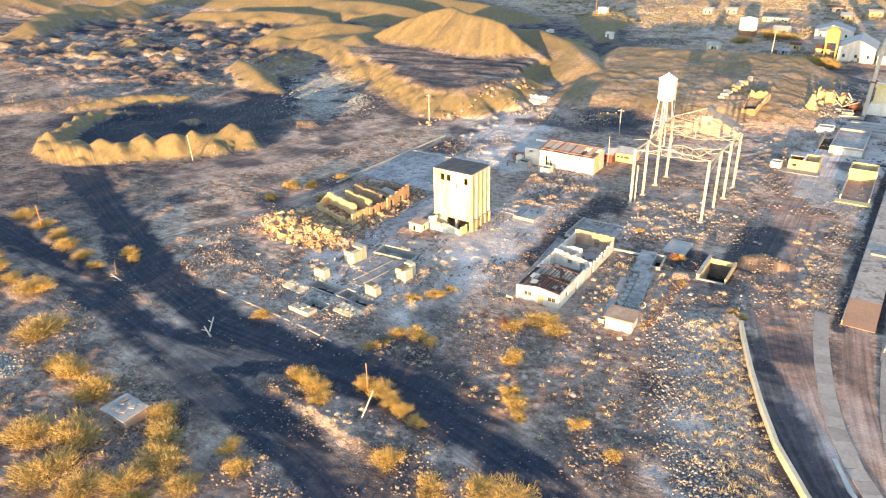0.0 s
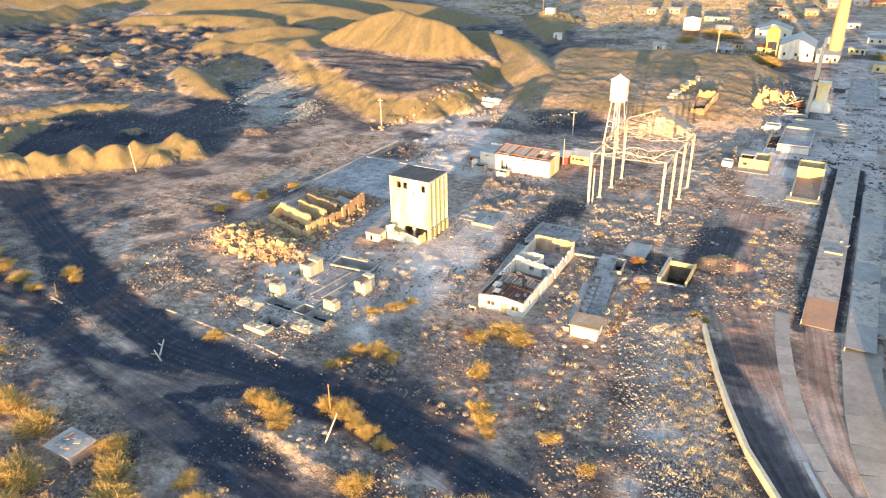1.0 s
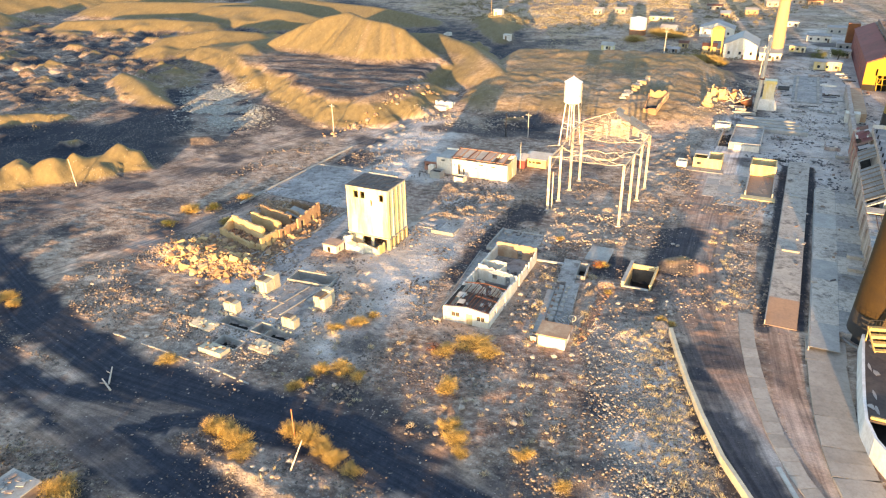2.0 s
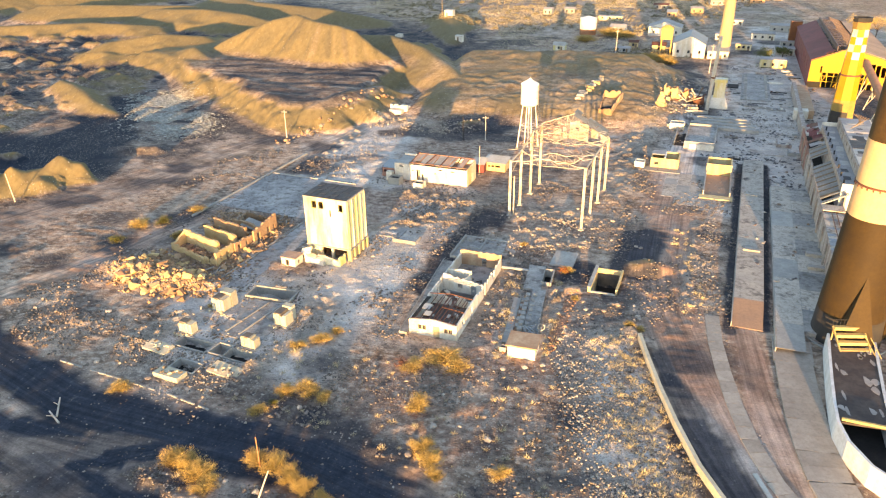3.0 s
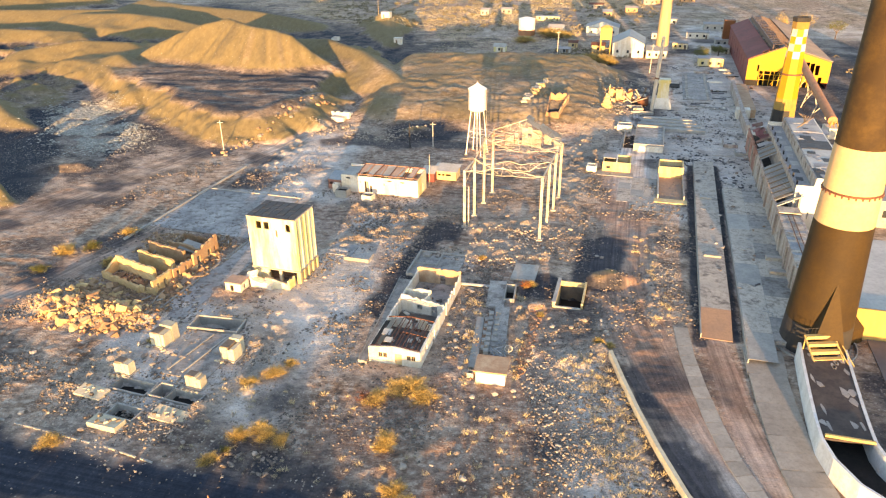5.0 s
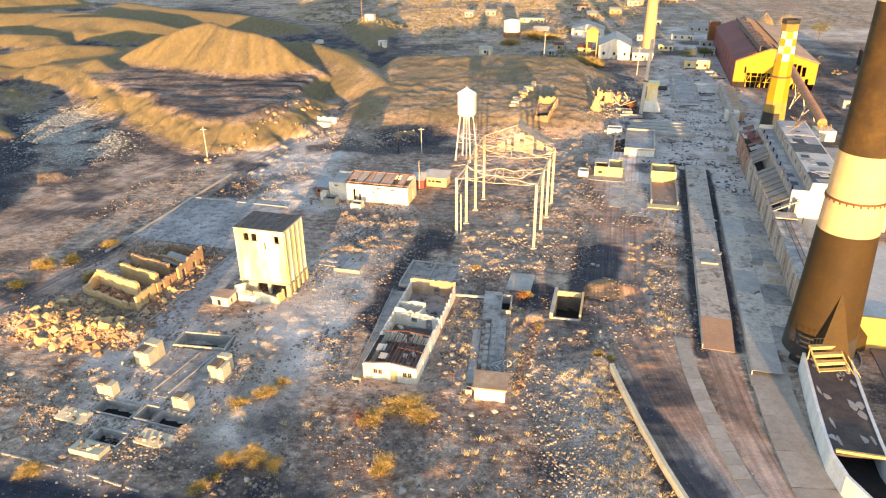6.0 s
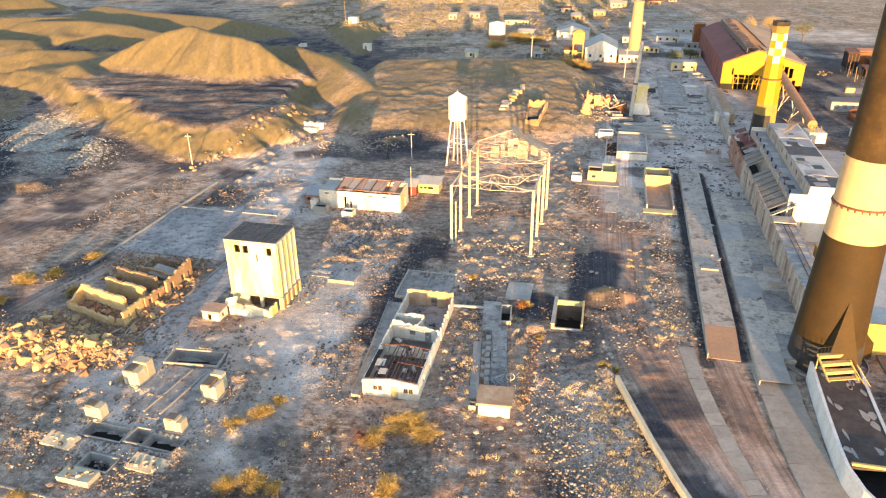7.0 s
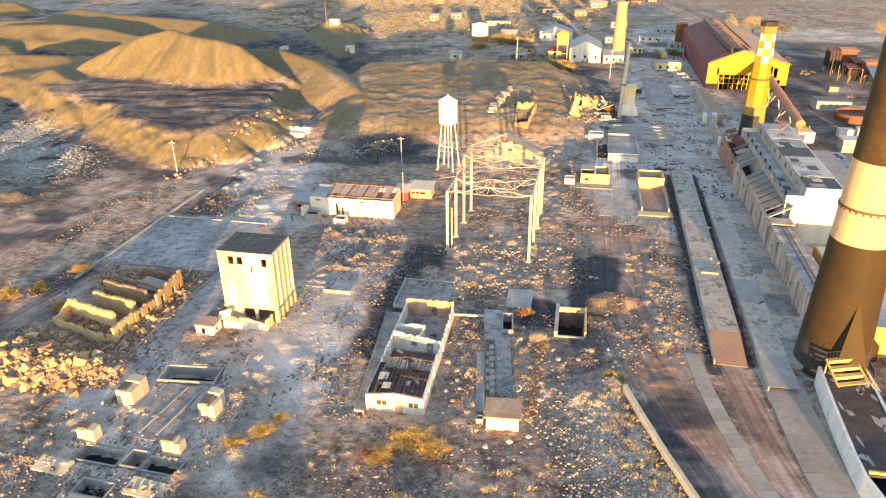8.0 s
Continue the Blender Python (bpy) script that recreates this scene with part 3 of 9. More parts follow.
    for r in ([(-32, -10, 8), (-30, 4, 10), (-27, 16, 9), (-34, 28, 5), (-36, 50, 9), (-38, 80, 13), (-34, 112, 11)],
              [(72, 30, 11), (78, 70, 12), (84, 120, 14), (92, 180, 16), (104, 240, 16), (120, 330, 18)],
              [(55, 78, 9), (58, 110, 12), (66, 145, 12)], [(0, 38, 6), (9, 36, 5)], [(-38, 0, 6), (-34, 6, 9), (-22, 8, 8)],
              [(34, -34, 6), (36, -12, 5), (34, 2, 4)], [(180, 130, 40), (200, 300, 50)]):
        d, w = along(x, y, r)
        pale = np.maximum(pale, smooth(1.3, 0.5, (d + 0.5 * wob) / w))
    pale = np.maximum(pale * (0.9 + 0.6 * n2), 0.25 * smooth(0.1, 0.36, fbm(x, y, 17, 131, 3)))
    # pale yard: real ash, with the bright smoke haze over it painted in
    yard = np.maximum(in_rect(x, y, -38, -12, 26, 44, SITE, 6), in_rect(x, y, -38, 36, 30, 34, SITE, 6)) * (0.95 + 1.0 * n1 + 0.6 * n2)
    by_row = in_rect(x + 1.5 * n1, y, -48, 20, 24, 44, -11, 4)
    pale, yard = pale * (1 - 0.8 * by_row), yard * (1 - 0.85 * by_row)
    red = np.maximum(red, by_row * (0.75 + 0.6 * n2))
    street = in_rect(x, y, 58, 62, 34, 190, -9, 6) * (0.75 + 0.9 * n2)
    pale = np.maximum(np.maximum(pale, yard), np.maximum(street, scum))
    pale = np.maximum(pale, 0.5 * strewn(x, y))
    wild = smooth(-140, -190, x) * smooth(330, 250, y)
    tan = smooth(1.2, 2.6, z + n2 - wild * (0.5 + 2 * n2))
    tan = np.maximum(tan, np.maximum(smooth(0.1, 0.6, bank(x, y, RING, 0.72, 51, 0.1)), smooth(0.2, 0.8, bank(x, y, RING_BACK, 0.6, 55, 0.2))))
    tan = np.maximum(tan, smooth(0.35, 1.3, z + 0.6 * n2) * smooth(-38, -46, x) * smooth(96, 104, y) * smooth(-200, -170, x) * (1 - wild))
    tip = smooth(118, 130, y) * smooth(232, 220, y) * smooth(-44, -30, x) * smooth(66, 50, x)
    tan = tan * (1 - 0.4 * tip * (0.7 + n1))
    bench_top = smooth(5.0, 6.2, z) * smooth(8.4, 7.4, z) * smooth(-40, -56, x) * smooth(-150, -120, x) * smooth(100, 128, y) * smooth(212, 172, y)
    tan = tan * (1 - bench_top) * (1 - pond)
    dark = np.maximum(dark * (1 - tan), bench_top * (0.62 + 0.8 * fbm(x * 0.6, y * 2.0, 8, 115, 4)))
    tan = np.maximum(tan, 0.3 * strewn(x, y))
    fan = np.arctan2(x + 92, 230 - y) * 46
    slid = vnoise(fan, y * 0.05, 1.8, 39) + 0.7 * vnoise(fan, y * 0.08, 4.5, 40)
    on_heap = smooth(8.5, 10.5, z) * smooth(-48, -58, x) * smooth(160, 172, y) * smooth(240, 228, y)
    tan = tan * (1 - 0.2 * on_heap * smooth(0.12, 0.55, slid))
    dark = np.maximum(dark, 0.3 * on_heap * smooth(0.1, 0.5, -slid))
    far = smooth(300, 380, y + 0.15 * x + wob) * smooth(-120, -60, x)
    tan = np.maximum(tan, far * (0.2 + 0.7 * n1))
    dark = dark * (1 - far)
    return dark, red * (1 - dark), pale * (1 - dark) * (1 - 0.7 * tan), tan


TRACKS = [[(54, -40, 4), (49.5, -22, 4), (46, -4, 4.5), (43.5, 14, 5), (43, 35, 6), (46, 60, 5.5), (51, 95, 5), (56, 125, 4.5), (60, 165, 4)], [(-78, -4, 4), (-66, 20, 4), (-58, 40, 3), (-52, 62, 3), (-46, 90, 3), (-44, 118, 3)],
          [(-104, 26, 7), (-90, 52, 8), (-78, 78, 7), (-70, 96, 5)], [(-52, 96, 6), (-46, 112, 5), (-40, 128, 4)], [(56.5, -26, 2.4), (55, -8, 2.4), (55.2, 10, 2.2)], [(-340, 140, 9), (-330, 190, 9), (-320, 240, 9)]]


def lanes(x, y):
    """Metres across and along the nearest road, and how much the ground is driven over."""
    best, across, run = np.full(np.shape(x), 9.0), np.zeros(np.shape(x)), np.zeros(np.shape(x))
    for i, r in enumerate(ROADS + TRACKS):
        gone = 40.0 * i
        for (x0, y0, w0), (x1, y1, w1) in zip(r, r[1:]):
            dx, dy = x1 - x0, y1 - y0
            ln = math.hypot(dx, dy)
            t = ((x - x0) * dx + (y - y0) * dy) / (ln * ln)
            k = np.clip(t, 0, 1)
            d = np.hypot(x - x0 - k * dx, y - y0 - k * dy) / (w0 + k * (w1 - w0))
            near = d < best
            best = np.where(near, d, best)
            across = np.where(near, ((x - x0) * dy - (y - y0) * dx) / ln + 13.0 * i, across)
            run = np.where(near, gone + t * ln, run)
            gone += ln
    return across, run, smooth(1.3, 0.7, best + 0.3 * fbm(x, y, 5, 171, 3))


def stony(x, y, z, driven):
    """How thickly broken stone lies, from 0 to 1."""
    out = np.clip(0.34 + 0.9 * fbm(x, y, 9, 181, 4), 0, 0.75)
    out = np.maximum(out, 0.9 * strewn(x, y))
    d, w = along(x, y, [(37, -2, 4), (38, -18, 5), (42, -34, 6), (47, -46, 7)])
    out = np.maximum(out, 0.85 * smooth(1.6, 0.7, (d + 2 * fbm(x, y, 6, 183, 3)) / w))
    out = out * (1 - 0.9 * smooth(1.6, 3.0, z)) * (1 - driven)
    out = np.maximum(out, 0.45 * in_rect(x, y, 60, 100, 34, 140, -9, 6))
    return out * (1 - 0.8 * in_rect(x, y, 52, 8, 20, 95, -9.4, 2))


def grid_lines(lo, a, b, hi, step, grow=1.07, most=22.0):
    mid = list(np.arange(a, b + 1e-6, step))
    up, s = [mid[-1]], step
    while up[-1] < hi:
        s = min(s * grow, most)
        up.append(up[-1] + s)
    dn, s = [mid[0]], step
    while dn[-1] > lo:
        s = min(s * grow, most)
        dn.append(dn[-1] - s)
    return np.array(dn[:0:-1] + mid + up[1:])


def make_ground():
    gx = np.concatenate([grid_lines(-1500, -70, 66, 1500, 0.42, 1.01, 2.0)])
    # past the works the mesh may grow coarse
    gx = np.concatenate([grid_lines(-2500, gx[gx > -320][0], gx[gx > -320][0], gx[gx > -320][0], 2.2, 1.25, 200)[:-1], gx[(gx > -320) & (gx < 240)],
                         grid_lines(gx[gx < 240][-1], gx[gx < 240][-1], gx[gx < 240][-1], 2500, 2.2, 1.25, 200)[1:]])
    near = np.arange(-72, 90, 0.42)
    mid = [near[-1]]
    s = 0.42
    while mid[-1] < 430:
        s = min(s * 1.01, 2.0)
        mid.append(mid[-1] + s)
    far = [mid[-1]]
    while far[-1] < 3500:
        s = min(s * 1.2, 250)
        far.append(far[-1] + s)
    back, s = [near[0]], 0.6
    while back[-1] > -2500:
        s = min(s * 1.3, 250)
        back.append(back[-1] - s)
    gy = np.concatenate([back[:0:-1], near, mid[1:], far[1:]])
    X, Y = np.meshgrid(gx, gy)
    Z = height(X, Y)
    Z = Z * (1 - smooth(800, 1400, np.hypot(X, Y)))
    ways = lanes(X, Y)
    nx, ny = len(gx), len(gy)
    idx = np.arange(nx * ny).reshape(ny, nx)
    quads = np.stack([idx[:-1, :-1], idx[:-1, 1:], idx[1:, 1:], idx[1:, :-1]], -1).reshape(-1, 4)
    me = bpy.data.meshes.new("ground")
    me.vertices.add(nx * ny)
    me.vertices.foreach_set("co", np.stack([X, Y, Z], -1).ravel())
    me.loops.add(quads.size)
    me.loops.foreach_set("vertex_index", quads.ravel())
    me.polygons.add(len(quads))
    me.polygons.foreach_set("loop_start", np.arange(0, quads.size, 4))
    me.polygons.foreach_set("use_smooth", np.ones(len(quads), bool))
    me.update()
    at = me.attributes.new("cover", 'FLOAT_COLOR', 'POINT')
    at.data.foreach_set("color", np.clip(np.stack(cover(X, Y, Z), -1), 0, 1).astype(np.float32).ravel())
    at = me.attributes.new("lane", 'FLOAT_VECTOR', 'POINT')
    at.data.foreach_set("vector", np.stack(ways, -1).astype(np.float32).ravel())
    at = me.attributes.new("stony", 'FLOAT', 'POINT')
    at.data.foreach_set("value", stony(X, Y, Z, ways[2]).astype(np.float32).ravel())
    m, n, l, b = node_mat("mine_ground")
    att = n.new("ShaderNodeAttribute")
    att.attribute_name = "cover"
    sep = n.new("ShaderNodeSeparateColor")
    l.new(att.outputs["Color"], sep.inputs[0])
    grain = noise_node(n, l, 3.0, 8, 0.75)
    patch = noise_node(n, l, 0.17, 6, 0.62)
    drag = noise_node(n, l, 0.5, 6, 0.7, stretch=(1.5, 0.7, 1))
    c = ramp_node(n, l, patch.outputs[0], [(0.34, (0.125, 0.084, 0.062)), (0.5, (0.33, 0.232, 0.175)), (0.66, (0.56, 0.42, 0.325))]).outputs[0]
    redc = ramp_node(n, l, drag.outputs[0], [(0.3, (0.235, 0.142, 0.106)), (0.7, (0.385, 0.24, 0.182))]).outputs[0]
    palec = ramp_node(n, l, patch.outputs[0], [(0.3, (0.38, 0.34, 0.315)), (0.7, (0.74, 0.69, 0.645))]).outputs[0]
    tanc = ramp_node(n, l, drag.outputs[0], [(0.3, (0.136, 0.106, 0.059)), (0.7, (0.212, 0.168, 0.091))]).outputs[0]
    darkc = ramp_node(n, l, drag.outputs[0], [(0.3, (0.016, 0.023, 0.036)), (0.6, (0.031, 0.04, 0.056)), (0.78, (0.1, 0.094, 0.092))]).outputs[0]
    ln = n.new("ShaderNodeAttribute")
    ln.attribute_name = "lane"
    lane = n.new("ShaderNodeSeparateXYZ")
    l.new(ln.outputs["Vector"], lane.inputs[0])
    undriven = n.new("ShaderNodeMapRange")
    undriven.inputs["To Min"].default_value, undriven.inputs["To Max"].default_value = 1.0, 0.15
    l.new(lane.outputs[2], undriven.inputs[0])
    c = mix_node(n, l, sep.outputs[1], c, redc)
    c = mix_node(n, l, sep.outputs[2], c, palec)
    blot = noise_node(n, l, 0.55, 7, 0.68, stretch=(1.0, 1.5, 1))
    pal = ramp_node(n, l, blot.outputs[0], [(0.5, (0, 0, 0)), (0.62, (0.65, 0.65, 0.65))]).outputs[0]
    pal = mix_node(n, l, 1.0, pal, undriven.outputs[0], 'MULTIPLY')
    c = mix_node(n, l, pal, c, (0.64, 0.53, 0.435))
    dk = ramp_node(n, l, blot.outputs[0], [(0.34, (0.85, 0.85, 0.85)), (0.46, (0, 0, 0))]).outputs[0]
    ash = n.new("ShaderNodeMath")
    ash.operation = 'MULTIPLY_ADD'
    ash.inputs[1].default_value, ash.inputs[2].default_value = -0.7, 1.0
    l.new(sep.outputs[2], ash.inputs[0])
    dk = mix_node(n, l, 1.0, dk, ash.outputs[0], 'MULTIPLY')
    dk = mix_node(n, l, 1.0, dk, undriven.outputs[0], 'MULTIPLY')
    c = mix_node(n, l, dk, c, (0.06, 0.052, 0.05))
    c = mix_node(n, l, att.outputs["Alpha"], c, tanc)
    # dark cover: slag colour, which the painted shade uses too
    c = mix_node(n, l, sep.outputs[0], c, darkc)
    fleck = ramp_node(n, l, grain.outputs[0], [(0.3, (0.68, 0.68, 0.68)), (0.52, (1, 1, 1)), (0.72, (1.3, 1.29, 1.27))]).outputs[0]
    keep = n.new("ShaderNodeMapRange")
    keep.inputs["To Min"].default_value, keep.inputs["To Max"].default_value = 1.0, 0.25
    l.new(att.outputs["Alpha"], keep.inputs[0])
    c = mix_node(n, l, keep.outputs[0], c, mix_node(n, l, 1.0, c, fleck, 'MULTIPLY'))
    # wheel tracks along the roads
    trk = noise_node(n, l, 1.0, 4, 0.6, vec=ln.outputs["Vector"], stretch=(1.5, 0.03, 0))
    tcol = ramp_node(n, l, trk.outputs[0], [(0.36, (0.72, 0.72, 0.73)), (0.5, (1, 1, 1)), (0.64, (1.35, 1.32, 1.3))]).outputs[0]
    c = mix_node(n, l, lane.outputs[2], c, mix_node(n, l, 1.0, c, tcol, 'MULTIPLY'))
    # broken stone bedded in the ground
    st = n.new("ShaderNodeAttribute")
    st.attribute_name = "stony"
    pos = n.new("ShaderNodeNewGeometry").outputs["Position"]
    wob = noise_node(n, l, 1.9, 4, 0.65)
    off = n.new("ShaderNodeVectorMath")
    off.operation = 'MULTIPLY_ADD'
    off.inputs[1].default_value = (0.75, 0.75, 0.0)
    l.new(wob.outputs[1], off.inputs[0])
    l.new(pos, off.inputs[2])
    flat = n.new("ShaderNodeVectorMath")
    flat.operation = 'MULTIPLY'
    flat.inputs[1].default_value = (1, 1, 0)
    l.new(off.outputs[0], flat.inputs[0])
    rock = None
    for scale, share_, near_ in ((1.2, 1.04, 0.46), (2.7, 0.96, 0.46)):
        v = n.new("ShaderNodeTexVoronoi")
        v.inputs["Scale"].default_value = scale
        l.new(flat.outputs[0], v.inputs["Vector"])
        dome = ramp_node(n, l, v.outputs["Distance"], [(0.12, (1, 1, 1)), (near_, (0, 0, 0))]).outputs[0]
        cell = n.new("ShaderNodeSeparateColor")
        l.new(v.outputs["Color"], cell.inputs[0])
        pick = n.new("ShaderNodeMath")
        pick.operation = 'ADD'
        l.new(cell.outputs[0], pick.inputs[0])
        l.new(st.outputs["Fac"], pick.inputs[1])
        some = ramp_node(n, l, pick.outputs[0], [(share_, (0, 0, 0)), (share_ + 0.08, (1, 1, 1))]).outputs[0]
        r = mix_node(n, l, 1.0, dome, some, 'MULTIPLY')
        hue = ramp_node(n, l, cell.outputs[1], [(0.0, (0.16, 0.125, 0.1)), (0.55, (0.36, 0.3, 0.24)), (1.0, (0.66, 0.6, 0.52))]).outputs[0]
        fac = mix_node(n, l, 1.0, r, (0.8, 0.8, 0.8), 'MULTIPLY')
        c = mix_node(n, l, fac, c, hue)
        if rock is None:
            rock = r
        else:
            rock = mix_node(n, l, 0.5, rock, r, 'ADD')
    l.new(c, b.inputs["Base Color"])
    b.inputs["Roughness"].default_value = 0.95
    b.inputs["Specular IOR Level"].default_value = 0.15
    mid = noise_node(n, l, 0.9, 6, 0.7, stretch=(0.9, 1.5, 1))
    add = n.new("ShaderNodeMath")
    add.operation = 'MULTIPLY_ADD'
    add.inputs[1].default_value = 1.7
    l.new(mid.outputs[0], add.inputs[0])
    fine = n.new("ShaderNodeMath")
    fine.operation = 'MULTIPLY'
    fine.inputs[1].default_value = 0.55
    l.new(grain.outputs[0], fine.inputs[0])
    l.new(fine.outputs[0], add.inputs[2])
    # tipped sand is finer than the rubble
    calm = n.new("ShaderNodeMapRange")
    calm.inputs["To Min"].default_value, calm.inputs["To Max"].default_value = 1.0, 0.2
    l.new(att.outputs["Alpha"], calm.inputs[0])
    worn = n.new("ShaderNodeMapRange")
    worn.inputs["To Min"].default_value, worn.inputs["To Max"].default_value = 1.0, 0.14
    l.new(lane.outputs[2], worn.inputs[0])
    even = n.new("ShaderNodeMath")
    even.operation = 'MULTIPLY'
    l.new(calm.outputs[0], even.inputs[0])
    l.new(worn.outputs[0], even.inputs[1])
    calm = even
    soft = n.new("ShaderNodeMath")
    soft.operation = 'MULTIPLY'
    l.new(add.outputs[0], soft.inputs[0])
    l.new(calm.outputs[0], soft.inputs[1])
    rel = n.new("ShaderNodeMath")
    rel.operation = 'MULTIPLY_ADD'
    rel.inputs[1].default_value = 0.7
    l.new(rock, rel.inputs[0])
    l.new(soft.outputs[0], rel.inputs[2])
    bump_node(n, l, rel.outputs[0], 0.9, 0.36, b)
    me.materials.append(m)
    GRID.extend((gx, gy, Z))
    return tagged(new("ground", me), "bare mine ground of soil, slag, ash and tailings", "ground", kind="structure")


def ground_at(x, y):
    """The ground's height at arrays of places."""
    gx, gy, z = GRID
    i = np.clip(np.searchsorted(gx, x) - 1, 0, len(gx) - 2)
    j = np.clip(np.searchsorted(gy, y) - 1, 0, len(gy) - 2)
    u, v = (x - gx[i]) / (gx[i + 1] - gx[i]), (y - gy[j]) / (gy[j + 1] - gy[j])
    return (z[j, i] * (1 - u) + z[j, i + 1] * u) * (1 - v) + (z[j + 1, i] * (1 - u) + z[j + 1, i + 1] * u) * v


GRID = []
make_ground()
GROUND_Z = lambda x, y: float(ground_at(np.array([x]), np.array([y]))[0])


SOOTSHADE = surface("sooty_shaded_concrete", (0.12, 0.1, 0.085), (0.2, 0.16, 0.12), (0.07, 0.06, 0.055), 0.95, 0.5, 2.5, 0.35, 0.05)


# ---- the tall concrete block ----


def window_frame(parent, x0, x1, y, z0, z1, glass=True):
    w = part("window", bbox(x0, x1, y + 0.1, y + 0.14, z0, z1), GLASS if glass else VOID, parent)
    bm = bmesh.new()
    for a, b, c, d in ((x0, x0 + .07, z0, z1), (x1 - .07, x1, z0, z1), (x0 + .07, x1 - .07, z0, z0 + .07), (x0 + .07, x1 - .07, z1 - .07, z1), ((x0 + x1) / 2 - .03, (x0 + x1) / 2 + .03, z0 + .07, z1 - .07)):
        box(bm, a, b, y + 0.04, y + 0.1, c, d)
    part("frame", bm, TIMBER, w)
    return w


def block_building():
    t = thing("block_building", -27.25, 24.35, 0, -9.5, "tall pale concrete block building with a dark ribbed roof", "building")
    W, D, H = 9.7, 7.5, 12.9
    part("front_wall", bwall((0, 0), (W, 0), 0.35, H, [(1.75, 2.85, 10.6, 12.1), (3.3, 4.4, 10.6, 12.1), (5.7, 6.05, 9.2, 10.6), (7.75, 8.75, 10.5, 12.0)], 2.6), PLASTER, t)
    part("side_wall", bwall((W, 0.35), (W, D - 0.35), 0.35, H, (), 2.6), PLASTER, t)
    part("side_wall", bwall((0, D - 0.35), (0, 0.35), 0.35, H, (), 2.6), PLASTER, t)
    part("back_wall", bwall((W, D), (0, D), 0.35, H, (), 2.6), PLASTER, t)
    part("floor_slab", bbox(0.05, W - .05, 0.05, D - .05, 2.2, 2.6), CONCRETE, t)
    for i in range(5):
        y = 0.2 + i * (D - 0.55) / 4
        part("rib", bbox(W, W + 0.16, y, y + 0.22, 2.6, H - 0.3), PLASTER, t)
    part("ledge", bbox(-0.15, W + 0.3, -0.18, D + 0.15, 2.35, 2.6, None), CONCRETE, t)
    for i in range(5):
        y = -0.1 + i * (D - 0.35) / 4
        part("pier", bbox(W - 0.5, W + 0.25, y, y + 0.55, 0, 2.35), YELLOWED, t)
    for i in range(4):
        y = 0.45 + i * (D - 0.35) / 4
        part("bay_panel", bbox(W - 0.25, W - 0.1, y, y + 1.24, 0, 1.9 - 0.3 * (i % 2)), YELLOWED, t)
    for x in (0.1, 2.8, 5.4):
        part("pier", bbox(x, x + 0.5, 0.05, 0.6, 0, 2.2), PLASTER, t)
    part("bay_panel", bbox(0.6, 2.8, 0.2, 0.4, 0, 2.2), PLASTER, t)
    part("bay_panel", bbox(0.1, 0.4, 0.6, D, 0, 2.2), PLASTER, t)
    part("back_panel", bbox(0.4, W - .5, D - 0.4, D - 0.1, 0, 2.2), PLASTER, t)
    roof = part("roof", bbox(-.12, W + .12, -.12, D + .12, H + .01, H + .12), CONCRETE, t, "flat roof deck with pale seams")
    pw, pd = (W + .1) / 7, (D + .1) / 4
    for i in range(7):
        for j in range(4):
            part("roof_panel", bbox(-.05 + i * pw, -.05 + (i + 1) * pw - .13, -.05 + j * pd, -.05 + (j + 1) * pd - .06, H + .12, H + .2 + .03 * ((i + j) % 2)), DARKROOF, roof)
    # low ruins at the foot
    a = thing("ruined_lean_to", -30.6, 18.4, 0, -9.5, "small whitewashed roofless outhouse beside the block", "outhouse")
    part("wall", bwall((0, 0), (3.2, 0), 0.25, 1.9, [(1.0, 1.7, 0.3, 1.5)]), WHITEWASH, a)
    part("wall", bwall((3.2, 0.25), (3.2, 2.6), 0.25, 1.9, [(.8, 1.5, .5, 1.4)]), WHITEWASH, a)
    part("wall", bwall((3.2, 2.85), (0, 2.85), 0.25, 2.0, ragged=0.4, seed=3), WHITEWASH, a)
    part("wall", bwall((0, 2.6), (0, 0.25), 0.25, 1.9, ragged=0.5, seed=4), WHITEWASH, a)
    part("roof_slab", bbox(-.15, 3.35, -.1, 2.95, 1.92, 2.1), ADOBEPINK, a, "pinkish flat roof slab")
    c = thing("collapsed_bin", -26.6, 20.6, 0, -9.5, "collapsed whitewashed masonry bin at the block's foot", "ruin")
    part("wall", bwall((0, 0), (4.4, -.2), 1.6, lambda u: 1.9 - .15 * u, ragged=.5, seed=14), WHITEWASH, c)
    part("fallen_slab", box(bmesh.new(), 0, 2.2, 0, 1.6, 0, .35, pose(-1.0, .4, 1.3, 20, -16, 10)), WHITEWASH, c)
    part("fallen_slab", box(bmesh.new(), 0, 1.6, 0, 1.2, 0, .3, pose(2.6, .8, 1.5, -12, 14, 30)), CONCRETE, c)
    d = thing("broken_wall", -22.2, 20.4, 0, -9.5, "broken yellowish wall stub at the block's foot", "wall stub")
    part("wall", bwall((0, 0), (3.2, 0.3), 0.35, lambda u: 2.2 - 0.4 * u, ragged=0.4, seed=6), PLASTER, d)
    part("wall", bwall((3.3, 0.3), (3.4, 2.4), 0.35, 1.9, ragged=0.7, seed=7), PLASTER, d)


ADOBEPINK = surface("dusty_roof_slab", (0.42, 0.3, 0.24), (0.34, 0.25, 0.2), (0.26, 0.18, 0.14), 0.95, 0.5, 3.0, 0.35, 0.05)
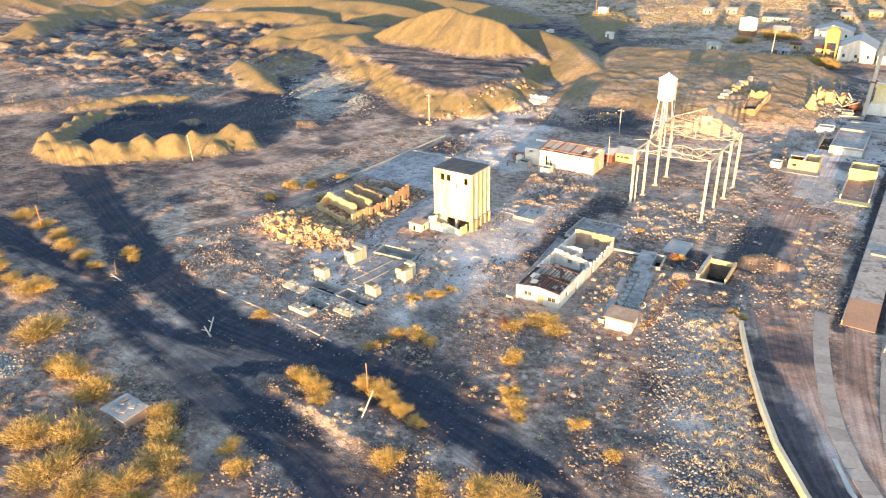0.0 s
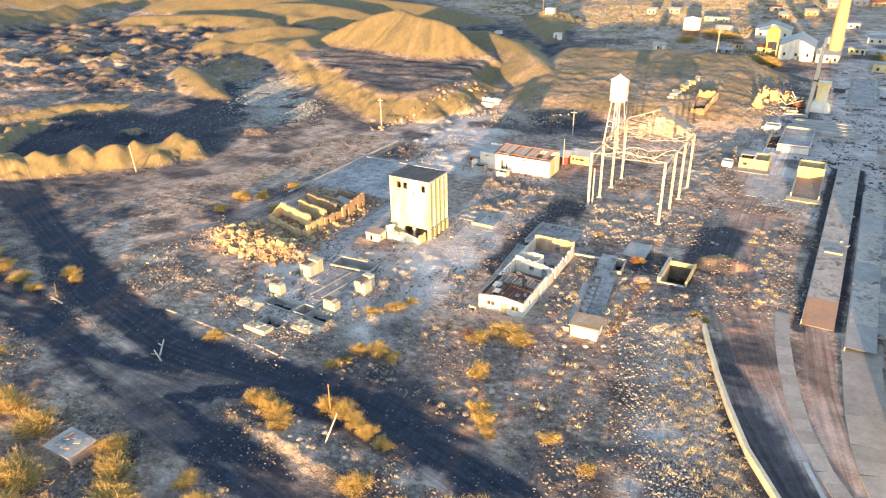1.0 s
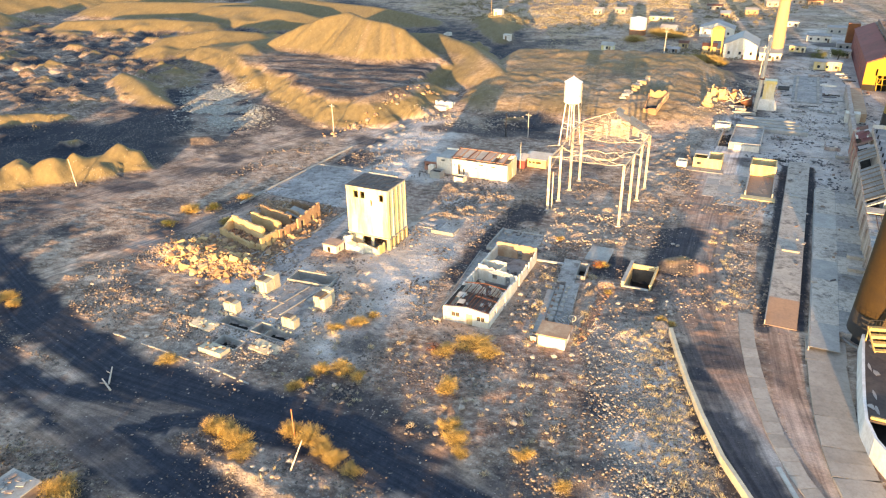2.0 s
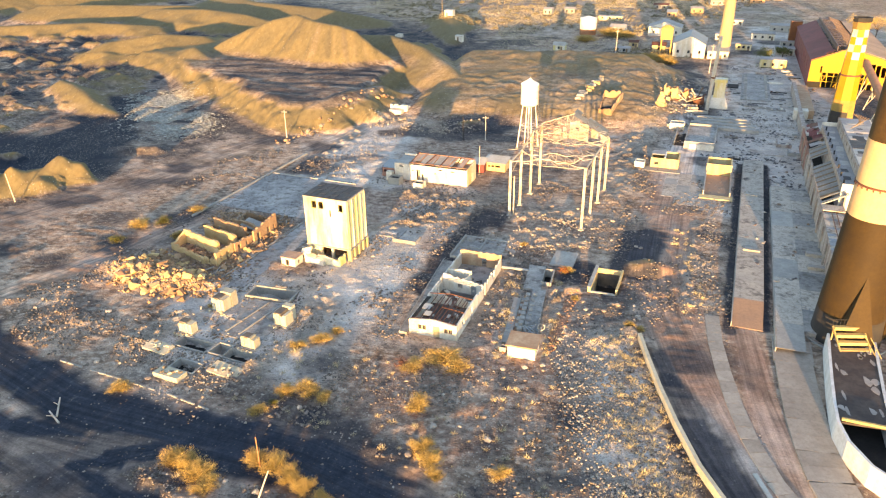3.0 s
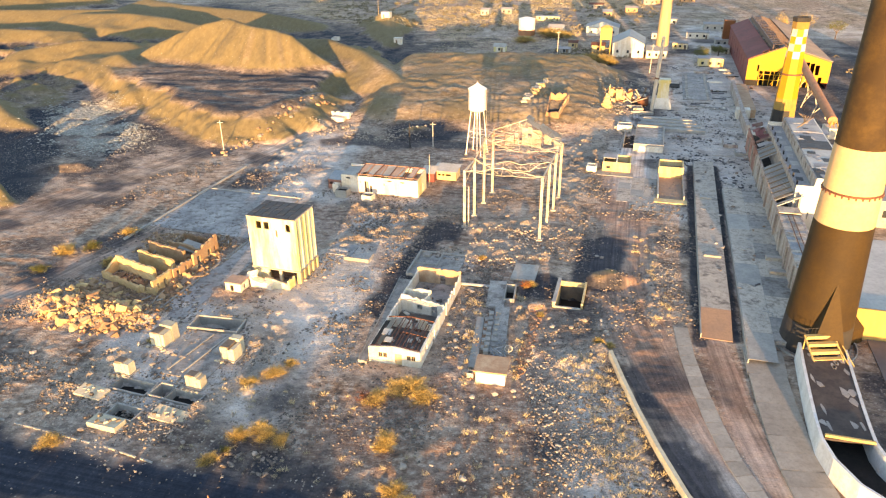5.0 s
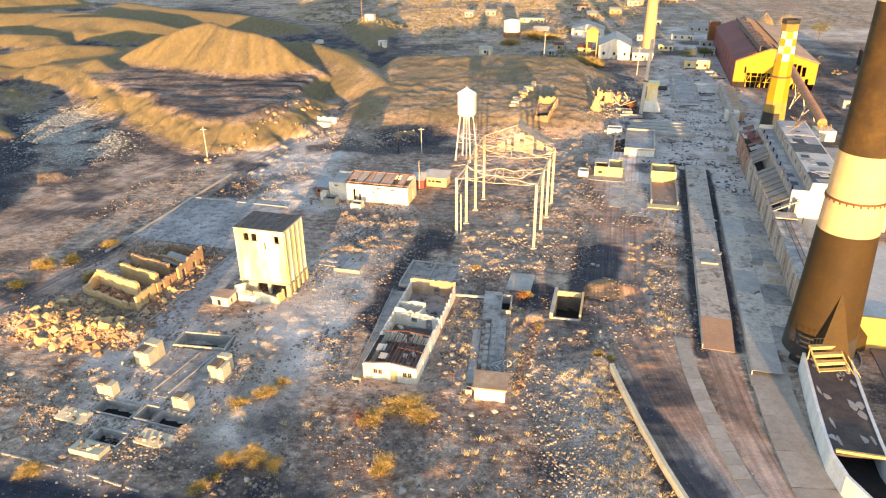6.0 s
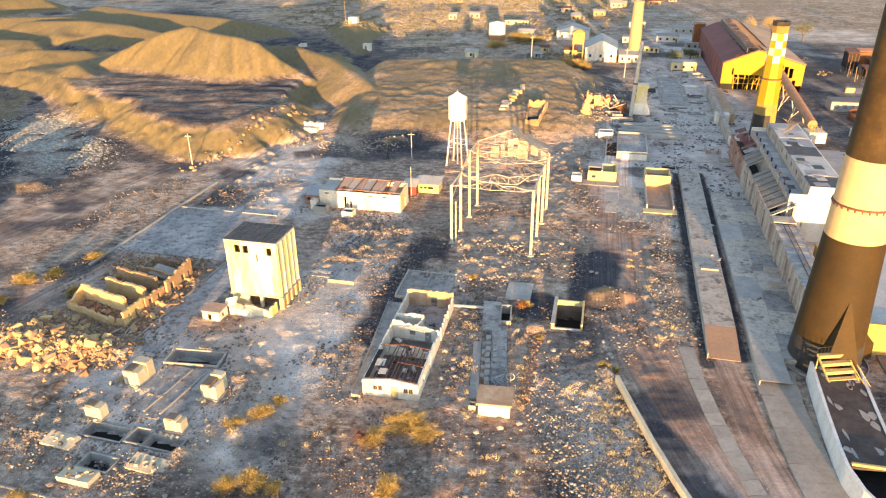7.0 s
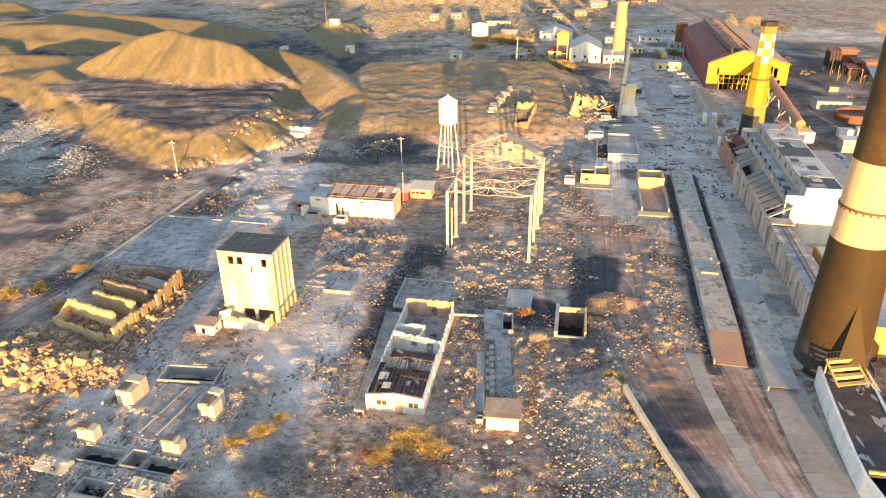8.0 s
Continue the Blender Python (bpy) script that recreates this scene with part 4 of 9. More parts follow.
YELLOWED = surface("yellowed_plaster", (0.52, 0.39, 0.19), (0.6, 0.48, 0.29), (0.3, 0.21, 0.115), 0.85, 0.5, 3.0, 0.3, 0.05, streaks=True)
block_building()


FLOORMAT = surface("ashy_floor", (0.27, 0.262, 0.26), (0.44, 0.42, 0.4), (0.16, 0.15, 0.145), 0.92, 0.14, 1.2, 0.4, 0.05, cracks=0.16)


def works_floors():
    t = thing("works_floor", -60.0, 45.6, 0, -10.2, "broad cracked concrete floor under a film of pale ash", "slab")
    for i in range(4):
        for j in range(4):
            part("slab_panel", bbox(.2 + i * 6.3, .2 + i * 6.3 + 6.22, j * 5.9, j * 5.9 + 5.84, -.4, .16 + .02 * ((i * 3 + j) % 3)), FLOORMAT, t)
    part("kerb", bbox(-.25, .18, -8, 41, -.4, .5), CONCRETE, t, "low pale kerb")
    part("kerb", bbox(.2, 25.4, 23.7, 24.0, -.4, .34), CONCRETE, t)
    t = thing("works_lane", -40.2, 9.0, 0, -10.5, "narrow ashy concrete lane between the ruins and the block", "paving")
    for i in range(6):
        part("slab_panel", bbox(.3, 6.2, i * 5.4, i * 5.4 + 5.34, -.4, .14 + .02 * (i % 2)), FLOORMAT, t)
    part("kerb", bbox(0, .28, 0, 32.4, -.4, .4), CONCRETE, t)
    f = thing("low_foundation", -16.8, 34.2, 0, -9.5, "low grey machine foundation with a sunken kerbed pit", "foundation")
    part("slab", bbox(0, 5.6, 1.6, 6.6, -.3, .28), FLOORMAT, f)
    for x0, x1, y0, y1 in ((4.9, 10.2, 0, .3), (9.9, 10.2, .3, 3.2), (4.9, 5.2, .3, 1.58)):
        part("kerb", bbox(x0, x1, y0, y1, -.3, .75), CONCRETE, f)


works_floors()


# ---- the white building with the rusty roof, its annex and tanks ----


def red_roof_building():
    t = thing("workshop", -22.1, 71.2, 0, -8.9, "long white plastered workshop with a rusty sheet roof", "building")
    W, D, H = 20.0, 7.0, 4.3
    part("front_wall", bwall((0, 0), (W, 0), 0.3, H, [(1.4, 2.4, 3.4, 3.75), (6.2, 7.2, 0, 3.1), (7.6, 8.1, 0, 2.0), (11.2, 11.5, 2.4, 2.8), (12.2, 13.4, 3.5, 3.8), (5.0, 5.3, 2.6, 3.0), (15.6, 16.6, 3.4, 3.7)]), WHITEWASH, t)
    part("end_wall", bwall((W, 0.3), (W, D - .3), 0.3, lambda u: H + 0.1 * u, [(3.0, 3.9, 0.2, 2.4)]), PLASTER, t)
    part("end_wall", bwall((0, D - .3), (0, 0.3), 0.3, H), WHITEWASH, t)
    part("back_wall", bwall((W, D), (0, D), 0.3, H + 0.6), WHITEWASH, t)
    part("partition", bwall((6.8, 0.35), (6.8, D - .35), 0.2, 3.6), WHITEWASH, t)
    part("partition", bwall((13.4, 0.35), (13.4, D - .35), 0.2, 3.6), WHITEWASH, t)
    rnd = random.Random(4)
    part("roof_slab", bbox(0.05, 4.0, 0.1, D - 0.1, H - 0.05, H + 0.1), CONCRETE, t, "grey flat roof slab")
    for i in range(8):
        x = 4.6 + i * 2.0
        part("rafter", beam(bmesh.new(), (x, 0.15, H + 0.42), (x + .5 * (i % 3 - 1), D - .15, H + 1.0), 0.16, 0.16), RUSTLIGHT if i % 2 else RUST, t)
    for i in (0, 3):
        part("purlin", bbox(4.0, W, 0.3 + 2.1 * i, 0.42 + 2.1 * i, H + 0.4 + 0.19 * i, H + 0.5 + 0.19 * i), RUSTLIGHT, t)
    for i in range(11):
        if i in (8, 10):
            continue
        x = 4.0 + i * 1.45
        d0 = rnd.choice((0.0, 0.0, 2.0, 0.8))
        part("roof_sheet", corrugated(bmesh.new(), 1.42, D - 0.2 - d0, H + 0.3 + d0 * 0.09, H + 0.9, 0.24, 0.04, pose(x, 0.1 + d0, 0)), CONCRETE if i % 3 else ADOBEPINK, t)
    part("ceiling_board", bbox(4.1, W - .35, .35, D - .35, H - .5, H - .4), ADOBEPINK, t, "dusty pink ceiling boards")
    a = thing("annex", -25.9, 72.4, 0, -8.9, "small annex with a grey sheet roof beside the workshop", "outhouse")
    part("front_wall", bwall((0, 0), (3.6, 0), 0.25, 2.5, [(0.5, 1.3, 1.2, 1.9)]), REDWALL, a, "faded red wall")
    part("side_wall", bwall((0, 5), (0, 0.0), 0.25, 2.7), REDWALL, a)
    part("back_wall", bwall((3.6, 5), (0.25, 5), 0.25, 3.0), REDWALL, a)
    part("roof", corrugated(bmesh.new(), 3.9, 5.4, 2.6, 3.15, 0.3, 0.04, pose(-0.2, -0.2, 0)), GREYSHEET, a, "grey ribbed sheet roof")
    for nm, x, y, w, d, h, mt in (("water_tank", -22.6, 66.6, 3.0, 2.6, 1.9, CONCRETE), ("water_tank", -15.6, 64.8, 2.6, 2.4, 1.5, WHITEWASH), ("water_tank", -24.0, 69.6, 1.6, 1.4, 2.3, WHITEWASH)):
        k = thing(nm, x, y, 0, -8.9, "open masonry water tank in front of the workshop", "water tank", "tanks by the workshop")
        part("wall", bwall((0, 0), (w, 0), 0.2, h), mt, k)
        part("wall", bwall((w, 0.2), (w, d - .2), 0.2, h), mt, k)
        part("wall", bwall((w, d), (0, d), 0.2, h), mt, k)
        part("wall", bwall((0, d - .2), (0, 0.2), 0.2, h), mt, k)
        part("water", bbox(0.2, w - .2, 0.2, d - .2, 0, h - 0.5), VOID, k, "dark standing water")
    s = thing("yellow_shed", -0.3, 81.5, 0, -8.5, "low yellow plastered shed with a pale sheet roof", "shed")
    part("front_wall", bwall((0, 0), (6.0, 0), 0.25, 2.4, [(1.2, 1.9, 1.2, 1.7), (2.2, 2.9, 1.2, 1.7), (3.2, 4.6, 1.2, 1.7)]), YELLOWED, s)
    part("side_wall", bwall((6.0, .25), (6.0, 4.0), 0.25, 2.5), YELLOWED, s)
    part("side_wall", bwall((0, 4.0), (0, 0.25), 0.25, 2.5), YELLOWED, s)
    part("back_wall", bwall((6, 4.25), (0, 4.25), 0.25, 2.8), YELLOWED, s)
    part("roof", corrugated(bmesh.new(), 6.6, 5.2, 2.5, 3.0, 0.3, 0.04, pose(-0.3, -0.4, 0)), PALESHEET, s, "pale ribbed sheet roof")
    s = thing("lean_to_shed", -3.2, 79.5, 0, -8.5, "dark red lean-to with a pale grey sheet roof", "shed")
    part("body", bbox(0, 3.4, 0, 3.2, 0, 2.4), MAROON, s)
    part("roof", corrugated(bmesh.new(), 3.8, 3.8, 2.45, 3.3, 0.3, 0.04, pose(-0.2, -0.3, 0)), PALESHEET, s)
    p = thing("mast", -1.0, 79.0, 0, 0, "slim pale metal mast beside the workshop", "mast")
    part("pole", brod((0, 0, 0), (0, 0, 7.5), 0.09, 0.06, 8), STEEL, p)


RUSTLIGHT = surface("orange_rusty_sheet", (0.4, 0.17, 0.08), (0.3, 0.13, 0.07), (0.45, 0.3, 0.2), 0.75, 0.4, 2.5, 0.2, 0.02)
REDWALL = surface("faded_red_wall", (0.3, 0.13, 0.1), (0.36, 0.2, 0.15), (0.2, 0.1, 0.08), 0.85, 0.5, 3.0, 0.2, 0.03)
GREYSHEET = surface("grey_sheet", (0.26, 0.29, 0.31), (0.33, 0.35, 0.36), (0.2, 0.17, 0.15), 0.5, 0.4, 3.0, 0.1, 0.02, 0.3)
PALESHEET = surface("pale_sheet", (0.5, 0.47, 0.42), (0.42, 0.38, 0.32), (0.3, 0.25, 0.2), 0.55, 0.4, 3.0, 0.1, 0.02, 0.2)
red_roof_building()


# ---- the roofless house ----


def roofless_house():
    t = thing("roofless_house", 0.7, -0.6, 0, -7.6, "long whitewashed house with most of its roof fallen in", "house")
    W, L, H = 8.4, 27.0, 2.7
    gable = lambda u: H + 0.55 * (1 - abs(u - W / 2) / (W / 2))
    front = part("front_wall", bwall((0, 0), (W, 0), 0.3, gable, [(1.6, 2.25, 1.1, 1.95), (2.35, 3.0, 1.1, 1.95), (4.3, 5.4, 0, 2.05), (6.2, 6.85, 1.1, 1.95), (6.95, 7.6, 1.1, 1.95)]), WHITEWASH, t)
    for a, b in ((1.6, 2.25), (2.35, 3.0), (6.2, 6.85), (6.95, 7.6)):
        window_frame(front, a, b, 0.02, 1.1, 1.95)
    part("door_leaf", bbox(4.3, 5.4, 0.16, 0.22, 0, 2.05), YELLOWED, t, "faded yellow door")
    part("side_wall", bwall((W, 0.3), (W, 11.5), 0.3, H, [(2.5, 3.6, 1.0, 2.0), (7, 8, 0, 2.0)]), WHITEWASH, t)
    part("side_wall", bwall((W, 11.5), (W, L - .3), 0.3, H - 0.2, [(3.5, 4.6, 0.0, 1.9), (9, 10.5, 0.9, 1.9)], ragged=0.9, seed=3), WHITEWASH, t)
    part("side_wall", bwall((0, L - .3), (0, 0.3), 0.3, H, [(6, 7, 1.0, 2.0), (13, 14, 0, 2.0), (20, 21, 1, 2)], ragged=0.25, seed=5), WHITEWASH, t)
    part("back_wall", bwall((W, L), (0, L), 0.3, H + 0.6, [(3, 4, 0, 2.0)], ragged=0.3, seed=8), REDWALL2, t, "bare brown back wall")
    part("cross_wall", bwall((0.32, 15.8), (W - .32, 15.2), 0.3, lambda u: 3.5 - 0.12 * u, [(2.9, 3.9, 0.9, 1.8), (5.5, 6.6, 0, 1.9)], ragged=0.5, seed=9), WHITEWASH, t)
    part("cross_wall", bwall((0.32, 18.6), (5.0, 18.4), 0.25, 3.3, ragged=0.7, seed=12), WHITEWASH, t)
    part("partition", bwall((4.6, 15.9), (4.9, 18.4), 0.2, 3.0, ragged=0.5, seed=11), WHITEWASH, t)
    part("cross_wall", bwall((0.32, 10.4), (W - .32, 10.4), 0.25, 2.2, [(3.5, 4.6, 0, 1.9)], ragged=0.9, seed=10), WHITEWASH, t)
    part("floor", bbox(0.3, W - 0.3, 0.3, 15.2, -0.2, 0.12), SOOTFLOOR, t, "sooty concrete floor")
    part("floor", bbox(0.3, W - 0.3, 15.25, L - .3, -0.2, 0.12), SLAB, t, "grey concrete floor")
    # what is left of the roof
    roof = lambda x: H + 0.5 * (1 - abs(x - W / 2) / (W / 2))
    part("ridge_beam", beam(bmesh.new(), (W / 2, 0.2, H + 0.42), (W / 2, 9.5, H + 0.36), 0.14, 0.2), RUST, t)
    for y, x0, x1 in ((0.5, 0.15, W / 2), (0.5, W - 0.15, W / 2), (4.6, W - 0.15, W / 2), (9.3, 0.15, W / 2), (9.3, W - 0.15, W / 2)):
        part("rafter", beam(bmesh.new(), (x0, y, H - 0.02), (x1, y, H + 0.45), 0.12, 0.16), RUST, t)
    for i, (x, y0, y1) in enumerate(((1.0, .4, 6.5), (1.9, .4, 8.8), (2.8, 3.0, 9.2), (3.5, .4, 9.2), (4.7, .4, 9.2), (5.3, .4, 7.8), (5.9, .4, 9.2), (6.5, 1.6, 9.2), (7.1, .4, 9.2), (7.7, .4, 8.2))):
        part("purlin", beam(bmesh.new(), (x, y0, roof(x) + 0.06), (x + 0.12 * (i % 3 - 1), y1, roof(x) - 0.05 - .1 * (i % 4 == 2)), 0.09, 0.12), RUST, t)
    part("roof_sheet", box(bmesh.new(), 0, .8, 0, 7.4, 0, .05, pose(.2, .6, H - .02, 0, -7, 0)), VOID, t, "sooty strip of roof sheet")
    for x, y, w, d in ((0.9, 3.6, 1.4, 1.6), (2.0, 1.4, 1.2, 1.3)):
        part("roof_sheet", corrugated(bmesh.new(), w, d, roof(x), roof(x) + 0.1, 0.25, 0.03, pose(x, y, 0.1)), PALESHEET, t)
    # fallen pieces on the floor
    rnd = random.Random(21)
    for i in range(70):
        x, y = rnd.uniform(0.8, W - 1.4), rnd.uniform(1, L - 2)
        m = pose(x, y, 0.12, rnd.uniform(-8, 8), rnd.uniform(-8, 8), rnd.uniform(0, 180))
        part("fallen_slab", box(bmesh.new(), 0, rnd.uniform(.2, 1.3), 0, rnd.uniform(.2, .7), 0, rnd.uniform(.06, .3), m), rnd.choice((CONCRETE, SOOTFLOOR, SLAB, WHITEWASH, RUST)), t)
    s = thing("side_slab", -2.6, 0.2, 0, -7.6, "long grey concrete slab beside the roofless house", "slab")
    bm = bmesh.new()
    v = [bm.verts.new(c) for z in (-.3, .5) for c in ((2.0, -1.2, z), (3.25, -1.2, z), (3.25, 26, z), (0.0, 26, z))]
    for q in ((3, 2, 1, 0), (4, 5, 6, 7), (0, 1, 5, 4), (1, 2, 6, 5), (2, 3, 7, 6), (3, 0, 4, 7)):
        bm.faces.new([v[i] for i in q])
    part("slab", bm, SLAB, s)
    part("kerb", beam(bmesh.new(), (1.93, -1.2, .3), (-.07, 26, .3), .14, .7), CONCRETE, s)
    f = thing("foundation_pad", 1.6, 28.0, 0, -7.6, "grey concrete pad with low kerb walls behind the house", "foundation")
    part("slab", bbox(0, 9.6, 0, 10.5, -0.3, 0.3), SLAB, f)
    for x0, x1, y0, y1, h in ((0, 9.6, 0, .3, .7), (0, .3, .3, 10.2, .9), (0, 9.6, 10.2, 10.5, .6), (4.6, 4.9, .3, 10.2, .5), (0.3, 4.6, 5, 5.25, .6), (1.0, 2.6, 8.2, 9.4, .75)):
        part("kerb", bbox(x0, x1, y0, y1, 0.3, h), CONCRETE, f)


SOOTFLOOR = surface("sooty_floor", (0.09, 0.078, 0.072), (0.16, 0.14, 0.13), (0.04, 0.037, 0.035), 0.95, 0.5, 2.0, 0.4, 0.05)
REDWALL2 = surface("bare_brown_plaster", (0.36, 0.21, 0.13), (0.46, 0.33, 0.22), (0.24, 0.15, 0.1), 0.9, 0.5, 3.0, 0.3, 0.03)
roofless_house()


# ---- pump house with its concrete channel, and the open pit ----


def pump_house():
    t = thing("pump_house", 17.7, -4.4, 0, -5, "small whitewashed pump house with a brown slab roof", "hut")
    part("front_wall", bwall((0, 0), (4.4, 0), 0.25, 2.1), WHITEWASH, t)
    part("side_wall", bwall((4.4, .25), (4.4, 3.6), 0.25, 2.1), WHITEWASH, t)
    part("back_wall", bwall((4.4, 3.85), (0, 3.85), 0.25, 2.1, [(1.5, 2.5, 0, 1.8)]), WHITEWASH, t)
    part("side_wall", bwall((0, 3.6), (0, .25), 0.25, 2.1, [(1.2, 2.0, 0.8, 1.6)]), WHITEWASH, t)
    part("roof", bbox(-0.3, 4.7, -0.3, 4.1, 2.1, 2.35), REDWALL2, t, "brown weathered roof slab")
    b = thing("meter_box", 16.3, -3.4, 0, -5, "small open concrete meter box beside the pump house", "box")
    for x0, x1, y0, y1 in ((0, 1, 0, .15), (0, 1, .85, 1), (0, .15, .15, .85), (.85, 1, .15, .85)):
        part("wall", bbox(x0, x1, y0, y1, 0, 0.9), CONCRETE, b)
    c = thing("pump_channel", 16.3, 0.0, 0, -0.8, "long grey concrete pump bed with machine blocks", "concrete bed")
    part("bed", bbox(2.9, 5.4, -.2, 17.5, -0.3, 0.55), SLAB, c)
    part("bed", bbox(1.2, 4.4, 17.5, 27.0, -0.3, 0.5), SLAB, c)
    part("side_walk", bbox(0, 1.3, -1.0, 14.0, -0.3, 0.35), CONCRETE, c, "low concrete walk")
    rnd = random.Random(5)
    for i in range(8):
        y = 2.5 + i * 1.7
        part("machine_block", bbox(2.0, 2.85 + rnd.uniform(-.1, 0), y, y + 1.0, -0.2, 0.75 + rnd.uniform(0, .35)), CONCRETE, c)
        part("machine_block", bbox(3.2, 3.8 + rnd.uniform(-.1, .2), y + .2, y + .9, 0.55, 0.8 + rnd.uniform(0, .2)), CONCRETE, c)
    for i in range(5):
        part("machine_block", bbox(1.45, 1.95, 4 + i * 2.2, 4.9 + i * 2.2, -0.2, 0.6), CONCRETE, c)
    p = thing("pipe_tangle", 20.6, 2.0, 0.55, 0, "tangle of grey pipes and a valve wheel on the pump bed", "pipes")
    for i in range(12):
        a = (rnd.uniform(-1.4, 1.6), rnd.uniform(-1.2, 1.6), rnd.uniform(0.1, 0.7))
        b2 = (rnd.uniform(-1.4, 1.6), rnd.uniform(-1.2, 1.6), rnd.uniform(0.1, 1.1))
        part("pipe", brod(a, b2, 0.09, 0.09, 6), GREYSHEET, p)
    bm = bmesh.new()
    for i in range(16):
        q0, q1 = 2 * math.pi * i / 16, 2 * math.pi * (i + 1) / 16
        rod(bm, (1.7 + 0.6 * math.cos(q0), 1.0, 0.9 + 0.6 * math.sin(q0)), (1.7 + 0.6 * math.cos(q1), 1.0, 0.9 + 0.6 * math.sin(q1)), 0.07, 0.07, 5)
    part("valve_wheel", bm, PALESHEET, p)
    part("stand", brod((1.7, 1.0, 0), (1.7, 1.0, 0.9), 0.08, 0.08, 6), GREYSHEET, p)
    k = thing("channel_sump", 20.9, 20.2, 0, -3, "narrow concrete sump with dark water", "sump")
    for x0, x1, y0, y1 in ((-.2, 0, -.2, 5.4), (1.5, 1.75, -.2, 5.4), (0, 1.5, -.2, 0), (0, 1.5, 5.2, 5.4)):
        part("wall", bbox(x0, x1, y0, y1, -2.2, 0.75), CONCRETE, k)
    part("water", bbox(0, 1.5, 0, 5.2, -2.2, -1.0), VOID, k)
    s = thing("pale_pad", 21.6, 28.6, 0, SITE, "flat pale concrete pad among the rubble", "slab")
    part("slab", bbox(0, 4.6, 0, 6.5, -0.3, 0.35), CONCRETE, s)
    p = thing("ground_pipe", 10.6, 25.6, 0, 0, "long grey pipe lying across the yard", "pipe")
    part("pipe", brod((0, 0, 0.35), (7.5, -0.8, 0.4), 0.3, 0.3, 10), GREYSHEET, p)


def open_pit():
    t = thing("pit_walls", 29.9, 19.4, 0, SITE, "open concrete pit with sunlit ochre walls", "pit")
    for nm, x0, x1, y0, y1, z1 in (("side_wall", -.5, 0, -0.4, 8.8, 1.1), ("side_wall", 4.4, 4.75, 0.4, 8.8, .9), ("back_wall", 0, 4.4, 8.4, 8.8, .7)):
        part(nm, bbox(x0, x1, y0, y1, -3.4, z1), YELLOWED, t)
    part("front_wall", bbox(0, 4.4, -.4, 0, -3.4, 0.3), CONCRETE, t)
    # dark panel: the shade below the sun's reach is put into its colour
    part("lining", bbox(.02, 4.38, 8.3, 8.4, -3.4, -.2), SOOTSHADE, t, "lower lining darkened to stand for the pit's shade")
    part("coping", bbox(-.6, .06, -0.5, 8.9, 1.1, 1.2), CONCRETE, t)
    part("bottom", bbox(0, 4.4, 0, 8.4, -3.4, -3.1), VOID, t, "dark pit bottom")


pump_house()
open_pit()


# ---- piers, pools and trenches of the burnt plant ----


def pier(x, y, w, d, h, turn, second=None):
    t = thing("concrete_pier", x, y, 0, turn, "squat weathered concrete machine pier with a sooty top", "pier", "machine piers")
    rnd = random.Random(int(x * 10))
    bm = bmesh.new()
    n = 4
    for i in range(n):
        box(bm, w * i / n, w * (i + 1) / n - .01, rnd.uniform(0, .12), d - rnd.uniform(0, .15), -0.3, h - rnd.random() ** 2 * .5, taper=0.04)
    part("block", bm, PIERMAT, t)
    part("cap", bbox(0.15, w * .6, 0.2, d - .2, h - .5, h + 0.06), SOOTSHADE, t, "sooty top")
    for i in range(5):
        part("chip", box(bmesh.new(), -.3, .3, -.2, .2, -.1, .22, pose(rnd.uniform(-.5, w + .5), rnd.uniform(-.9, -.3), .2, rnd.uniform(-20, 20), 0, rnd.uniform(0, 180)), taper=.4), PIERMAT, t)
    if second:
        w2, d2, h2 = second
        part("block", bbox(0.25, 0.25 + w2, d, d + d2, -0.3, h2, taper=0.04), PIERMAT, t)
    part("plinth", bbox(-.25, w + .25, -.2, d + .25, -0.3, 0.25), CONCRETE, t)


PIERMAT = surface("sunlit_pier_concrete", (0.52, 0.46, 0.34), (0.44, 0.38, 0.27), (0.26, 0.22, 0.16), 0.9, 0.5, 2.5, 0.35, 0.05, streaks=True)
pier(-35.5, -0.4, 2.6, 2.2, 2.6, -12, (2.4, 1.6, 2.9))
pier(-22.6, -3.0, 2.5, 2.4, 2.5, -12, (1.9, 1.2, 2.8))
pier(-37.4, -8.2, 2.7, 1.7, 2.2, -12)
pier(-24.9, -10.4, 2.6, 1.7, 2.2, -12)


def basin(name, x, y, w, d, deep, turn, rim, label, mat_=None):
    mat_ = mat_ or CONCRETE
    t = thing(name, x, y, 0, turn, label, "basin")
    for x0, x1, y0, y1 in ((-.22, 0, -.22, d + .22), (w, w + .22, -.22, d + .22), (0, w, -.22, 0), (0, w, d, d + .22)):
        part("wall", bbox(x0, x1, y0, y1, -deep - .2, rim), mat_, t)
    part("bottom", bbox(0, w, 0, d, -deep - 0.3, -deep + 0.05), VOID, t, "near-black bottom")
    return t


